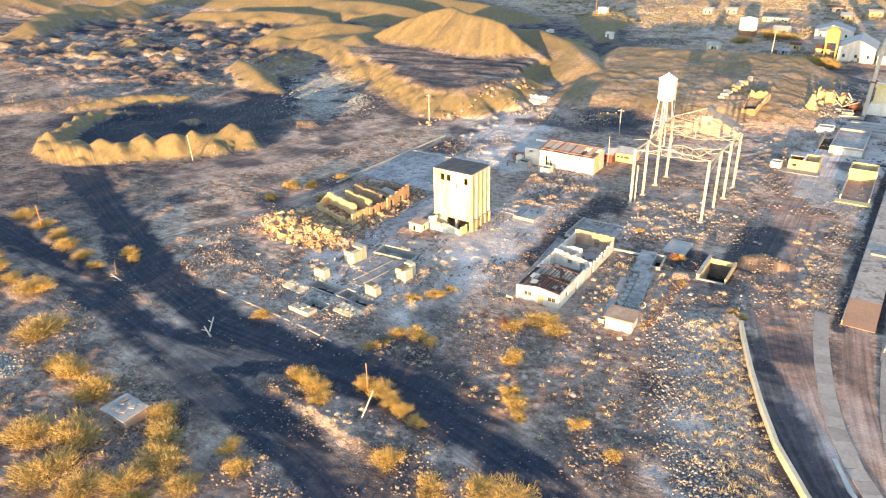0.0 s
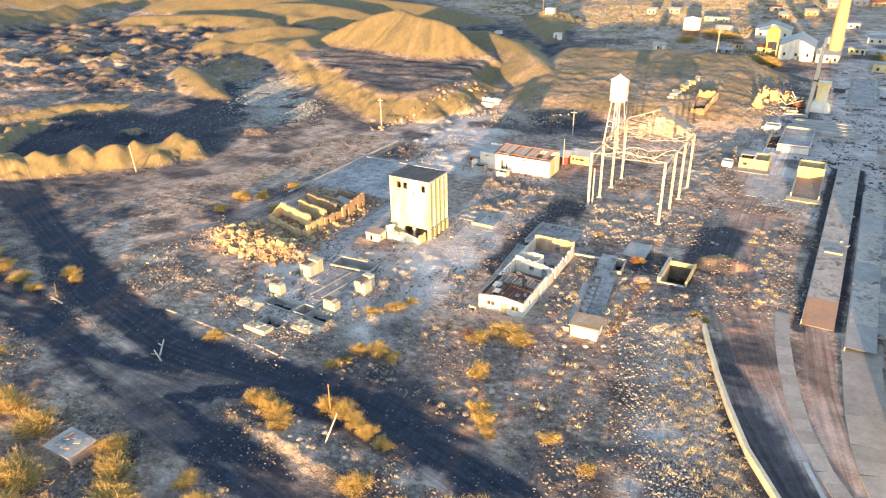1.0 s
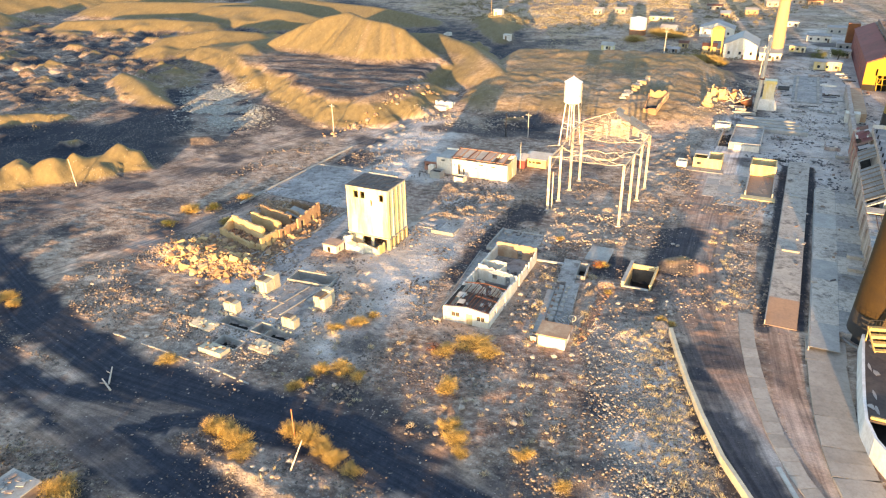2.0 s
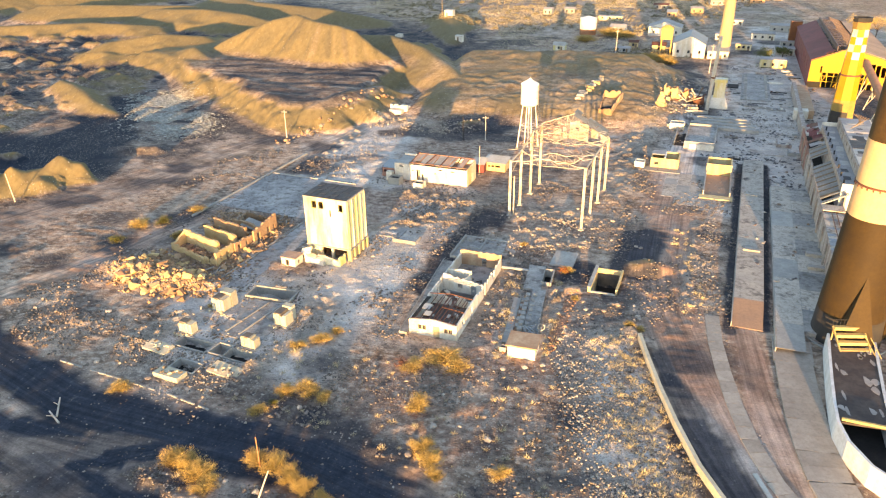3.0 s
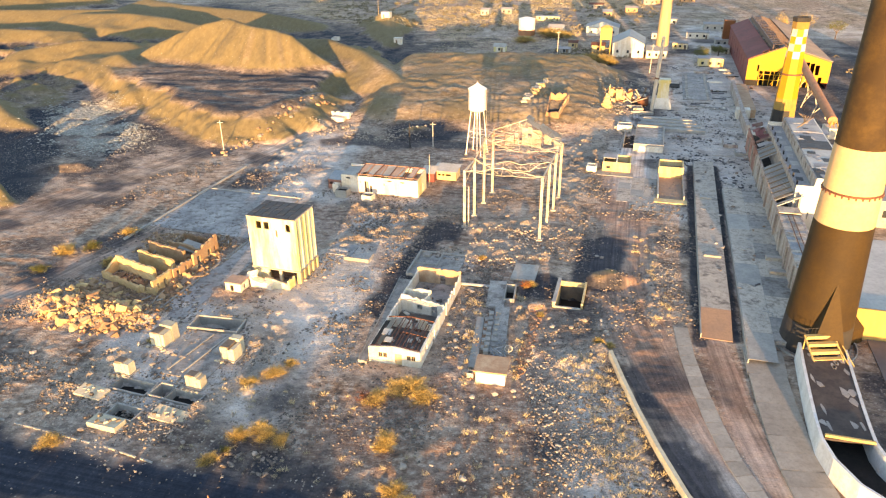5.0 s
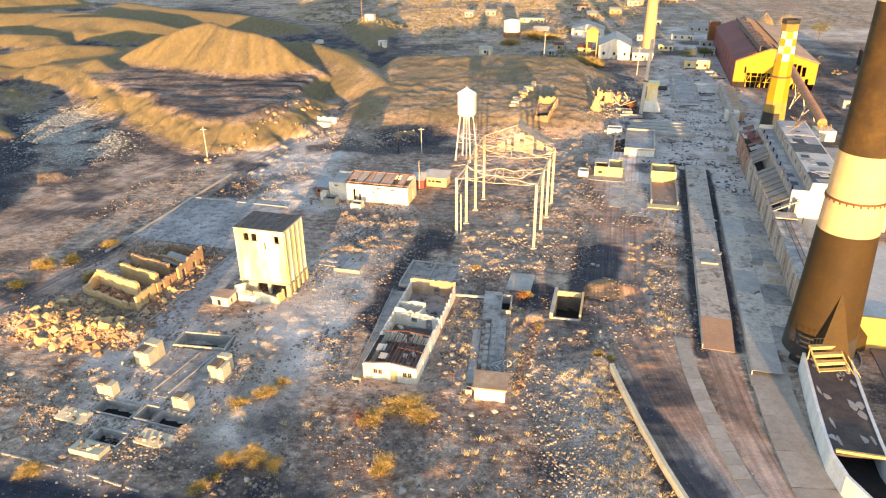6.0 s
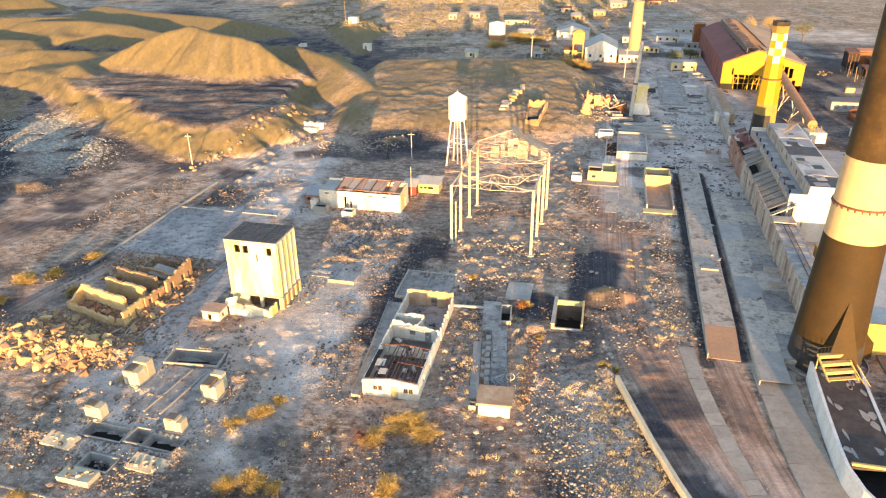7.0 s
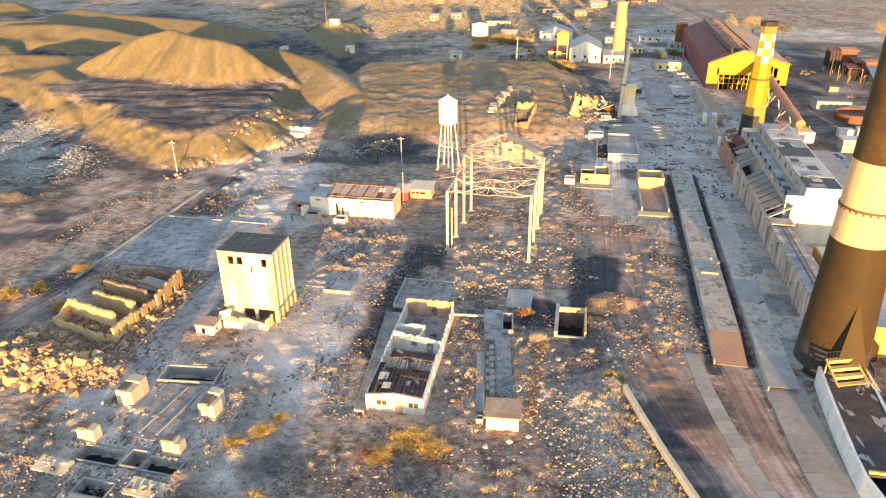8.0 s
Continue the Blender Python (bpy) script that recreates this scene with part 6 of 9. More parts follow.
WHITEFLUE = surface("flue_whitewash", (0.6, 0.61, 0.61), (0.5, 0.5, 0.5), (0.34, 0.325, 0.3), 0.85, 0.3, 1.8, 0.25, 0.04, streaks=True)
TARTOP = surface("tarred_top", (0.06, 0.045, 0.042), (0.09, 0.07, 0.06), (0.035, 0.03, 0.03), 0.85, 0.35, 1.6, 0.4, 0.05)
PALEPATCH = surface("pale_bare_concrete", (0.34, 0.31, 0.28), (0.28, 0.25, 0.23), (0.18, 0.16, 0.15), 0.9, 0.6, 3, 0.3, 0.03)
flue()


# ---- raised platforms, rail beds and the yard's low walls ----


def strip_line(name, pts, half, z0, z1, mat_, parent, label=""):
    """A raised strip along a plan line (x, y)."""
    bm = bmesh.new()
    rows = []
    ps = [Vector((*p, 0)) for p in pts]
    for i, p in enumerate(ps):
        d = (ps[min(i + 1, len(ps) - 1)] - ps[max(i - 1, 0)]).normalized()
        s = Vector((d.y, -d.x, 0)) * half
        rows.append([bm.verts.new(p + s * o + Vector((0, 0, z))) for o, z in ((-1, z0), (1, z0), (1, z1), (-1, z1))])
    for a, b in zip(rows, rows[1:]):
        for k in range(4):
            bm.faces.new((a[k], a[(k + 1) % 4], b[(k + 1) % 4], b[k]))
    bm.faces.new(rows[0][::-1])
    bm.faces.new(rows[-1])
    bmesh.ops.recalc_face_normals(bm, faces=bm.faces[:])
    return part(name, bm, mat_, parent, label)


def platforms():
    t = thing("loading_platform", 53.6, 12.8, 0, -9.6, "long raised concrete loading platform with a ramped brown end", "platform")
    # pale deck: the low sun's glint is put into its colour
    part("deck", bbox(0, 4.9, 7.4, 88, -.3, 1.15), PADMAT, t)
    bm = bmesh.new()
    v = [bm.verts.new(c) for c in ((0, -1, -.3), (4.9, -1, -.3), (4.9, 7.4, -.3), (0, 7.4, -.3), (0, -1, .1), (4.9, -1, .1), (4.9, 7.4, 1.15), (0, 7.4, 1.15))]
    for f in ((3, 2, 1, 0), (4, 5, 6, 7), (0, 1, 5, 4), (1, 2, 6, 5), (2, 3, 7, 6), (3, 0, 4, 7)):
        bm.faces.new([v[i] for i in f])
    part("ramp", bm, RAMPMAT, t, "ramp of brown earthy concrete")
    part("kerb", bbox(-.15, 0, -1, 88, -.3, .9), CONCRETE, t)
    for y, w in ((28, 3.2), (60, 2.6)):
        part("sill_block", bbox(1.0, 1.0 + w, y, y + .7, 1.15, 1.5), CONCRETE, t)
        part("sill_block", bbox(1.0, 1.35, y + .7, y + 2.0, 1.15, 1.45), CONCRETE, t)
    t = thing("loading_platform", 58.7, 2.4, 0, -9.4, "wide raised concrete platform beside the mill sheds", "platform")
    part("deck", bbox(0, 10.9, 9, 78, -.3, 1.0), SLAB, t)
    part("kerb", bbox(-.15, 0, 2.4, 78, -.3, 1.04), CONCRETE, t, "pale platform edge")
    rnd = random.Random(3)
    for i in range(9):
        part("slab_panel", bbox(0.06, 4.3 - .04, 2.5 + i * 8.5, 2.5 + i * 8.5 + 8.42, 1.0, 1.03), PADMAT if i % 3 else CONCRETE, t)
        part("slab_panel", bbox(4.34, 10.8, 9.1 + i * 7.6, 9.1 + i * 7.6 + 7.5, 1.0, 1.026), PADMAT if i % 2 else SLAB, t)
    for y in (34, 40):
        b = thing("concrete_bench", 71.6 + (y - 34) * .16 - 1.6, y, 1.03, -9, "low pale concrete beam lying across the platform", "concrete beam", "beams on the platform")
        part("beam", bbox(0, 4.2, 0, 1.2, 0, .6), PADMAT, b)
        part("cap", bbox(.05, 4.15, .05, 1.15, .6, .66), PALEPATCH, b)
    # the curving apron in front of the platform
    a = thing("apron", 0, 0, 0, 0, "curving apron of pale concrete slabs", "paving")
    pts = [(62.2, 9.0), (61.2, 2.0), (60.5, -5.0), (60.0, -12.0), (59.9, -18.5), (60.2, -24.0), (61.4, -31.0)]
    for i, (p, q) in enumerate(zip(pts, pts[1:])):
        for j in range(2):
            p0, p1 = Vector(p).lerp(Vector(q), j / 2 + .003), Vector(p).lerp(Vector(q), (j + 1) / 2 - .003)
            strip_line("slab_panel", [p0, p1], 2.7 if i else 2.9, -.3, .32, APRONMAT, a)
    # the strip of kerb slabs by the lane
    k = thing("slab_path", 0, 0, 0, 0, "path of pale weathered concrete slabs by the dirt lane", "paving")
    pts = [(50.6, 14.5), (50.2, 6), (50.4, -2), (50.9, -10), (51.8, -17.5), (53.6, -25), (56, -31)]
    for p, q in zip(pts, pts[1:]):
        for j in range(3):
            p0, p1 = Vector(p).lerp(Vector(q), j / 3 + .005), Vector(p).lerp(Vector(q), (j + 1) / 3 - .005)
            strip_line("slab_panel", [p0, p1], 1.15, -.3, .16, APRONMAT, k)
    # the long retaining wall beside the road
    w = thing("retaining_wall", 0, 0, 0, 0, "low pale retaining wall along the sunken road", "wall")
    pts = [(38.2, 4.6), (39.3, -2), (40.7, -9.5), (42.4, -17), (44.6, -25), (48.2, -33.5), (53.5, -43)]
    for p, q in zip(pts, pts[1:]):
        strip_line("wall_section", [p, Vector(p).lerp(Vector(q), .998)], .28, -.6, 1.25, WALLMAT, w)
    s = thing("painted_kerb", 0, 0, 0, 0, "pale painted kerb strip on the road", "kerb")
    strip_line("kerb", [(51.4, -24.0), (53.0, -29.5), (56.5, -36)], .3, -.3, .16, PALESHEET, s)


PADMAT = surface("pad_concrete", (0.46, 0.4, 0.34), (0.54, 0.46, 0.38), (0.2, 0.175, 0.155), 0.92, 0.2, 1.6, 0.45, 0.06, cracks=0.22)
RAMPMAT = surface("earthy_concrete", (0.31, 0.205, 0.145), (0.26, 0.18, 0.14), (0.17, 0.125, 0.1), 0.95, 0.3, 2, 0.35, 0.05)
APRONMAT = surface("apron_concrete", (0.38, 0.335, 0.285), (0.31, 0.27, 0.23), (0.19, 0.16, 0.14), 0.92, 0.3, 2, 0.3, 0.04)
WALLMAT = surface("pale_wall_plaster", (0.55, 0.5, 0.38), (0.47, 0.41, 0.3), (0.33, 0.28, 0.2), 0.9, 0.5, 3, 0.3, 0.04)
platforms()


# ---- the mill sheds along the platform ----


def mill_sheds():
    t = thing("long_shed", 70.9, 21.0, 0, -8.9, "long narrow mill shed with stained walls and open roof beams", "shed")
    L, W = 96.0, 4.4
    for i in range(12):
        y0, y1 = i * 8.0, i * 8.0 + 7.96
        part("wall_panel", bwall((0, y1), (0, y0), .4, 6.2, [(2.5, 4.2, 3.6, 4.6)] if i > 6 else [(3.2, 4.0, 2.6, 3.4)] if i % 2 else (), z0=-.3, ragged=.9 if i > 6 else .35, seed=i), STAINED if i < 9 else REDWALL, t)
        part("buttress", bbox(-.35, 0, y0 - .3, y0 + .3, -.3, 5.6, taper=.1), STAINED, t)
    part("back_wall", bbox(W - .4, W, 0, L, -.3, 6.2), STAINED, t)
    part("end_wall", bwall((0.4, 0), (W - .4, 0), .4, 5.8, z0=-.3), STAINED, t)
    part("upper_wall", bwall((W - .2, L - 4), (W - .2, 35.2), .3, 8.9, ragged=.25, seed=88, z0=6.2), STAINED, t)
    # added near-black sheet: the shade between the beams, put into colour
    part("loft_floor", bbox(.4, W - .4, .4, L - .4, 3.9, 4.1), VOID, t)
    rnd = random.Random(6)
    for i in range(78):
        y = 1.0 + i * 1.16 if i < 31 else 38.2 + (i - 31) * .78
        if 60 < y < 66:
            continue
        z = 6.3 - (0 if y > 30 else .4)
        if y > 34:
            part("roof_beam", beam(bmesh.new(), (.05, y + rnd.uniform(-.1, .1), 6.4), (W + .4, y + rnd.uniform(-.1, .1), 9.1), .2, .24), GREYBEAM if i % 4 else TIMBER, t)
        else:
            part("roof_plank", bbox(.1, W - .05, y, y + 1.08, z, z + .2 + rnd.uniform(0, .06)), rnd.choice((PADMAT, PADMAT, GREYBEAM, PALEROOF)), t, "pale roof plank")
    part("roof_rail", beam(bmesh.new(), (1.7, 1, 6.3), (1.7, 34, 6.3), .12, .12), RUST, t)
    part("roof_rail", beam(bmesh.new(), (2.6, 1, 6.3), (2.6, 34, 6.3), .12, .12), RUST, t)
    for i in range(14):
        a = rnd.uniform(-9, 9)
        part("roof_sheet", corrugated(bmesh.new(), rnd.uniform(1.8, 3.6), rnd.uniform(1.6, 3.2), 0, .05, .4, .06, pose(rnd.uniform(0, 1.6), 74 + i * 1.45, 7.0 + rnd.uniform(0, .5), a, -26 + a, rnd.uniform(-12, 12))), rnd.choice((RUST, MAROON, GREYROOF)), t, "rusty loose roof sheet")
    t = thing("white_mill", 80.2, 57.5, 0, -8.9, "large white mill building with flat patched roofs", "building")
    part("front_wall", bwall((0, 0), (11, 0), .4, lambda u: 10.2 if u < 3.4 else 12.2, [(3.2, 3.38, 3, 4.6)], z0=-.3), WHITEFRONT, t)
    part("side_wall", bwall((0, 50), (0, .4), .4, 9.7, z0=-.3, ragged=.15, seed=89), STAINED, t)
    part("inner_wall", bwall((3.5, 50), (3.5, .4), .3, 12.0, [(4 + i * 5.5, 5.2 + i * 5.5, 10.4, 11.6) for i in range(8)], z0=9.2), STAINED, t)
    part("side_wall", bwall((11, .4), (11, 50), .4, 12.0, z0=-.3), WHITEWASH, t)
    part("back_wall", bwall((11, 50.4), (0, 50.4), .4, 10.4, z0=-.3), WHITEWASH, t)
    part("lower_roof", bbox(.4, 3.48, .4, 50, 9.2, 9.4), GREYROOF, t, "grey flat roof strip")
    rnd = random.Random(16)
    for i in range(7):
        z = 11.8 + .05 * (i % 2)
        part("roof_bay", bbox(3.8, 10.6, .4 + i * 7.0, 7.4 + i * 7.0 - .05, z, z + .3), DARKROOF if i in (0, 3) else (PALEROOF if i in (1, 2, 5) else GREYROOF), t)
        part("roof_patch", box(bmesh.new(), 0, rnd.uniform(2, 4.5), 0, rnd.uniform(1.2, 3), 0, .05, pose(rnd.uniform(4, 6), 1 + i * 7.0, z + .31, 0, 0, rnd.uniform(-6, 20))), rnd.choice((DARKROOF, GREYROOF, PALEROOF)), t)
    for i in range(9):
        part("roof_vent", bbox(.5, .8, 3 + i * 5.3, 3.5 + i * 5.3, 9.4, 10.3), BLACKPAINT, t)
        part("roof_patch", box(bmesh.new(), 0, rnd.uniform(1, 1.9), 0, rnd.uniform(1.6, 4.6), 0, .03 + .01 * (i % 3), pose(rnd.uniform(.9, 1.4), .8 + i * 5.3, 9.41, 0, 0, rnd.uniform(-6, 6))), rnd.choice((PALEROOF, PALEROOF, PADMAT, DARKROOF)), t)
    part("parapet", bbox(0, 3.4, -.02, .3, 10.2, 10.4), WHITEFRONT, t)
    for i in range(12):
        part("roof_patch", box(bmesh.new(), 0, rnd.uniform(.8, 2.6), 0, rnd.uniform(.6, 3.2), 0, .03 + .004 * (i % 7), pose(rnd.uniform(4, 8), rnd.uniform(1, 46), 12.16, 0, 0, rnd.uniform(-12, 14))), rnd.choice((DARKROOF, GREYROOF, PALEROOF)), t)
    for i in range(7):
        part("skylight_frame", beam(bmesh.new(), (5 + .6 * i, 38 + i, 12.4), (9 - .5 * i, 41 + i * .6, 14.6), .14, .14), TIMBER, t)
    t = thing("side_workshop", 93.4, 62, 0, -8.9, "low grey workshop with a flat roof beside the mill", "building")
    part("walls", bbox(0, 9, 0, 40, -.3, 6.0), CONCRETE, t)
    part("roof", bbox(-.2, 9.2, -.2, 40.2, 6.0, 6.25), GREYROOF, t)
    for i in range(4):
        part("window", bbox(1 + i * 2, 2.2 + i * 2, -.06, .1, 2.4, 4), GLASS, t)
    rnd = random.Random(26)
    for x, y, w, d, h, m in ((104.5, 66, 7, 9, 4.2, CONCRETE), (104.8, 80, 8, 10, 5.0, CONCRETE), (104, 96, 9, 12, 3.6, STAINED)):
        t = thing("yard_shed", x, y, 0, -8.9, "low shed with a patched flat roof beside the mill", "shed", "yard sheds")
        part("walls", bwall((0, 0), (w, 0), .3, h, [(1.5, 3.2, 0, 2.6)], z0=-.3), m, t)
        part("body", bbox(.0, w, .32, d, -.3, h), m, t)
        part("roof", bbox(-.2, w + .2, -.2, d + .2, h, h + .2), GREYROOF, t)
        for k in range(4):
            part("roof_scrap", box(bmesh.new(), 0, rnd.uniform(1, 3), 0, rnd.uniform(.6, 2), 0, .12, pose(rnd.uniform(.3, w - 3), rnd.uniform(.3, d - 2.5), h + .2, 0, 0, rnd.uniform(-20, 30))), rnd.choice((PALEROOF, RUST, DARKROOF)), t)
    t = thing("yellow_annex", 76.5, 14.5, 0, -8.9, "yellow plastered annex wall behind the chimney", "building")
    part("wall", bwall((0, 0), (18, 0), .4, 5.6, [(6, 7.2, 1, 3)], z0=-.3), YELLOWANNEX, t)
    part("side_wall", bwall((0, 30), (0, .4), .4, 5.4, z0=-.3), YELLOWANNEX, t)
    part("roof", bbox(.4, 18, .4, 30, 4.9, 5.2), PALEROOF, t, "pale flat roof")
    t = thing("mill_yard", 69.5, -26, 0, -8.9, "sooty paved yard east of the flue", "yard")
    part("paving", bbox(4, 34, 0, 42, -.3, .18), YARDMAT, t)
    t = thing("white_office", 99.2, 118, 0, -8.9, "small white flat-roofed office", "building")
    part("walls", bbox(0, 9, 0, 6, -.3, 4.2), WHITEWASH, t)
    part("roof", bbox(-.2, 9.2, -.2, 6.2, 4.2, 4.45), GREYROOF, t)
    for i in range(3):
        part("window", bbox(1 + i * 2.8, 2.2 + i * 2.8, -.06, .1, 1.4, 2.8), GLASS, t)


STAINED = surface("stained_wall", (0.42, 0.37, 0.33), (0.24, 0.17, 0.145), (0.13, 0.09, 0.075), 0.9, 0.5, 1.6, 0.5, 0.08, streaks=True)
GREYBEAM = surface("grey_beam", (0.24, 0.26, 0.28), (0.32, 0.33, 0.33), (0.14, 0.13, 0.13), 0.85, 0.5, 3, 0.25, 0.03)
GREYROOF = surface("grey_roofing", (0.28, 0.27, 0.27), (0.36, 0.34, 0.33), (0.16, 0.14, 0.14), 0.85, 0.2, 1.5, 0.25, 0.04)
WHITEFRONT = surface("bright_whitewash", (0.66, 0.62, 0.55), (0.56, 0.51, 0.43), (0.4, 0.35, 0.29), 0.85, 0.3, 2, 0.2, 0.03, streaks=True)
YELLOWANNEX = surface("yellow_plaster", (0.46, 0.31, 0.1), (0.38, 0.25, 0.085), (0.27, 0.18, 0.08), 0.85, 0.4, 2.5, 0.25, 0.04, streaks=True)
PALEROOF = surface("pale_roofing", (0.5, 0.47, 0.43), (0.42, 0.39, 0.36), (0.28, 0.25, 0.23), 0.85, 0.25, 1.5, 0.25, 0.03)
YARDMAT = surface("sooty_paving", (0.13, 0.12, 0.125), (0.18, 0.165, 0.16), (0.08, 0.075, 0.075), 0.95, 0.15, 1.2, 0.35, 0.05)
mill_sheds()


# ---- foundations and small huts along the street ----


def tank_box(name, x, y, w, d, h, turn, label, mats=(None,), fill=0.5, thick=.3):
    t = thing(name, x, y, 0, turn, label, "foundation")
    m = mats[0] or CONCRETE
    part("wall", bwall((0, 0), (w, 0), thick, h, z0=-.3), m, t)
    part("wall", bwall((w, thick), (w, d - thick), thick, h, z0=-.3), m, t)
    part("wall", bwall((w, d), (0, d), thick, h, z0=-.3), m, t)
    part("wall", bwall((0, d - thick), (0, thick), thick, h, z0=-.3), m, t)
    part("infill", bbox(thick, w - thick, thick, d - thick, -.3, h * fill), SLAB, t)
    return t


def street_things():
    h = tank_box("hut_walls", 43.4, 91.8, 7.2, 6.6, 2.8, -8.5, "roofless yellow and white hut", (YELLOWED,), .15)
    part("partition", bbox(3.4, 3.7, .3, 6.3, -.2, 3.0), WHITEWASH, h)
    part("roof_slab", bbox(0, 3.38, 2.9, 6.6, 2.82, 3.0), GREYROOF, h)
    part("window", bbox(1.0, 2.0, -.03, .05, 1.0, 1.7), GLASS, h)
    part("floor_pad", bbox(-1.6, 8.0, -3.2, -.02, -.3, .25), CONCRETE, h)
    tank_box("hut_walls", 39.2, 91.0, 2.6, 2.8, 1.7, -8.5, "low roofless whitewashed hut", (WHITEWASH,), .2)
    g = tank_box("ramp_building", 57.3, 88.4, 6.2, 6.0, 3.1, -8.5, "yellow plastered loading hut with open roof", (YELLOWED,), .5)
    part("side_wall", bbox(-.05, .25, -15.5, -.05, -.3, 1.3), CONCRETE, g)
    part("side_wall", bbox(5.95, 6.25, -15.5, -.05, -.3, 1.3), CONCRETE, g)
    part("ramp", box(bmesh.new(), .3, 5.9, -15.0, -.1, -.3, .2), RAMPMAT, g)
    part("end_slab", bbox(-.8, 6.8, -18.0, -15.6, -.3, .35), YELLOWED, g)
    f = tank_box("settling_tank", 53.5, 110.5, 8.4, 20, 2.2, -9, "grey concrete settling tank with pale rim", (CONCRETE,), .75)
    part("rim_wall", bbox(-3.2, -2.8, 2, 24, -.3, 1.5), CONCRETE, f)
    part("channel_floor", bbox(-2.8, -.02, 2, 24, -.3, .1), VOID, f)
    part("front_block", bbox(1.5, 8.2, -.5, -.02, -.3, 1.6), WHITEWASH, f)
    f = tank_box("settling_tank", 50.6, 128.5, 4.4, 3.6, 2.4, -9, "small whitewashed concrete block by the tanks", (WHITEWASH,), .95)
    f = thing("terrace_steps", 56.2, 131.5, 0, -9, "long low concrete terraces with dark troughs", "foundation")
    for i in range(4):
        part("step", bbox(0 + i * .8, 21 - i * 1.2, i * 3.2, i * 3.2 + 2.2, -.3, 1.2 + .15 * i), CONCRETE, f)
        part("trough", bbox(0 + i * .8, 21 - i * 1.2, i * 3.2 + 2.2, i * 3.2 + 3.2, -.3, .2), VOID, f)
    pad = thing("paved_pad", 44.5, 66.5, 0, -8.5, "broad cracked concrete pad beside the lane", "slab")
    rnd = random.Random(9)
    for i in range(4):
        for j in range(5):
            if (i, j) in ((0, 0), (3, 4)):
                continue
            part("slab_panel", bbox(i * 3.1, i * 3.1 + 3.06, j * 4.4, j * 4.4 + 4.36, -.3, .12), PADMAT if (i + j) % 3 else CONCRETE, pad)
    # tall stub with a flared foot, thin pole stack and burnt trestle
    s = thing("kiln_stub", 68.6, 160.5, 0, -8.5, "cream brick kiln shaft on a flared white foot", "kiln")
    part("foot", bbox(-3.6, 3.6, -3, 3, -.3, 3.6, taper=.42), WHITEWASH, s)
    part("shaft", bbox(-1.7, 1.9, -1.7, 1.7, 3.6, 8.8, taper=.04), PLASTER, s)
    part("cornice", bbox(-2.0, 2.2, -2.0, 2.0, 8.8, 9.8), PLASTER, s)
    for i in range(2):
        part("wall_hole", bbox(-1.75, -1.5, -.5, .5, 5 + i * 2.0, 6 + i * 2.0), VOID, s)
    part("skip_rail", beam(bmesh.new(), (-3.2, -1, 0), (-2.0, -1, 11), .5, .5), RUST, s)
    s = thing("thin_stack", 64.3, 153, 0, 0, "thin pale steel stack leaning slightly", "chimney")
    part("pipe", brod((0, 0, 0), (1.2, 0, 25), .65, .55, 14), PALESHEET, s)
    part("collar", brod((.55, 0, 11.4), (.6, 0, 11.9), .8, .8, 14), RUST, s)
    b = thing("burnt_trestle", 52, 158, 0, -8.5, "collapsed steel and timber trestle on stone piers", "ruin")
    for i in range(22):
        p = (rnd.uniform(0, 11), rnd.uniform(0, 12), rnd.uniform(0, 3))
        q = (p[0] + rnd.uniform(-4, 5), p[1] + rnd.uniform(-3, 3), rnd.uniform(1, 7))
        part("beam", beam(bmesh.new(), p, q, .3, .3), rnd.choice((RUST, TIMBER, STEEL)), b)
    for x, y, h2 in ((-1, -2, 3.6), (1.5, 3, 5.4), (4, 8, 4.8), (-2.5, -7, 2.2)):
        for q in range(3):
            w2 = 1.3 - .25 * q
            part("stone_pier", box(bmesh.new(), -w2, w2, -w2, w2, -.3, h2 / 3 + .05, pose(x + 1.1 + rnd.uniform(-.2, .2), y + 1.1, q * h2 / 3, rnd.uniform(-3, 3), rnd.uniform(-4, 4), rnd.uniform(-12, 12)), taper=.2), (YELLOWED, ADOBE, STONE)[(q + int(y)) % 3], b)
    part("boiler", brod((8, 3, 2.2), (11.5, 3.4, 2.2), 1.6, 1.6, 16), RUST, b, "rusty boiler drum")
    w = thing("street_wall", 88.5, 128, 0, -9, "low pale wall with broken white ends along the street", "wall")
    part("wall", bbox(0, 1.2, 0, 62, -.3, 3.4), STAINED, w)
    part("end_block", bbox(-1.0, 3.2, 20, 24, -.3, 3.0), WHITEWASH, w)
    part("end_block", bbox(.4, 4.4, -4, -1, -.3, 2.2), WHITEWASH, w)
    part("sunlit_top", bbox(1.25, 5, 22, 60, -.3, 2.8), REDWALL2, w)
    k = thing("mill_rails", 78, 172, 0, -9, "row of concrete machine seats on a long slab", "foundation")
    part("slab", bbox(0, 10, 0, 46, -.3, .3), SLAB, k)
    for i in range(12):
        for x in (1, 8.2):
            part("seat", bbox(x, x + .9, 1 + i * 3.7, 2.6 + i * 3.7, .3, .8), CONCRETE, k)
    part("dark_pit", bbox(-5, -1, 18, 24, -.3, .35), VOID, k)


street_things()


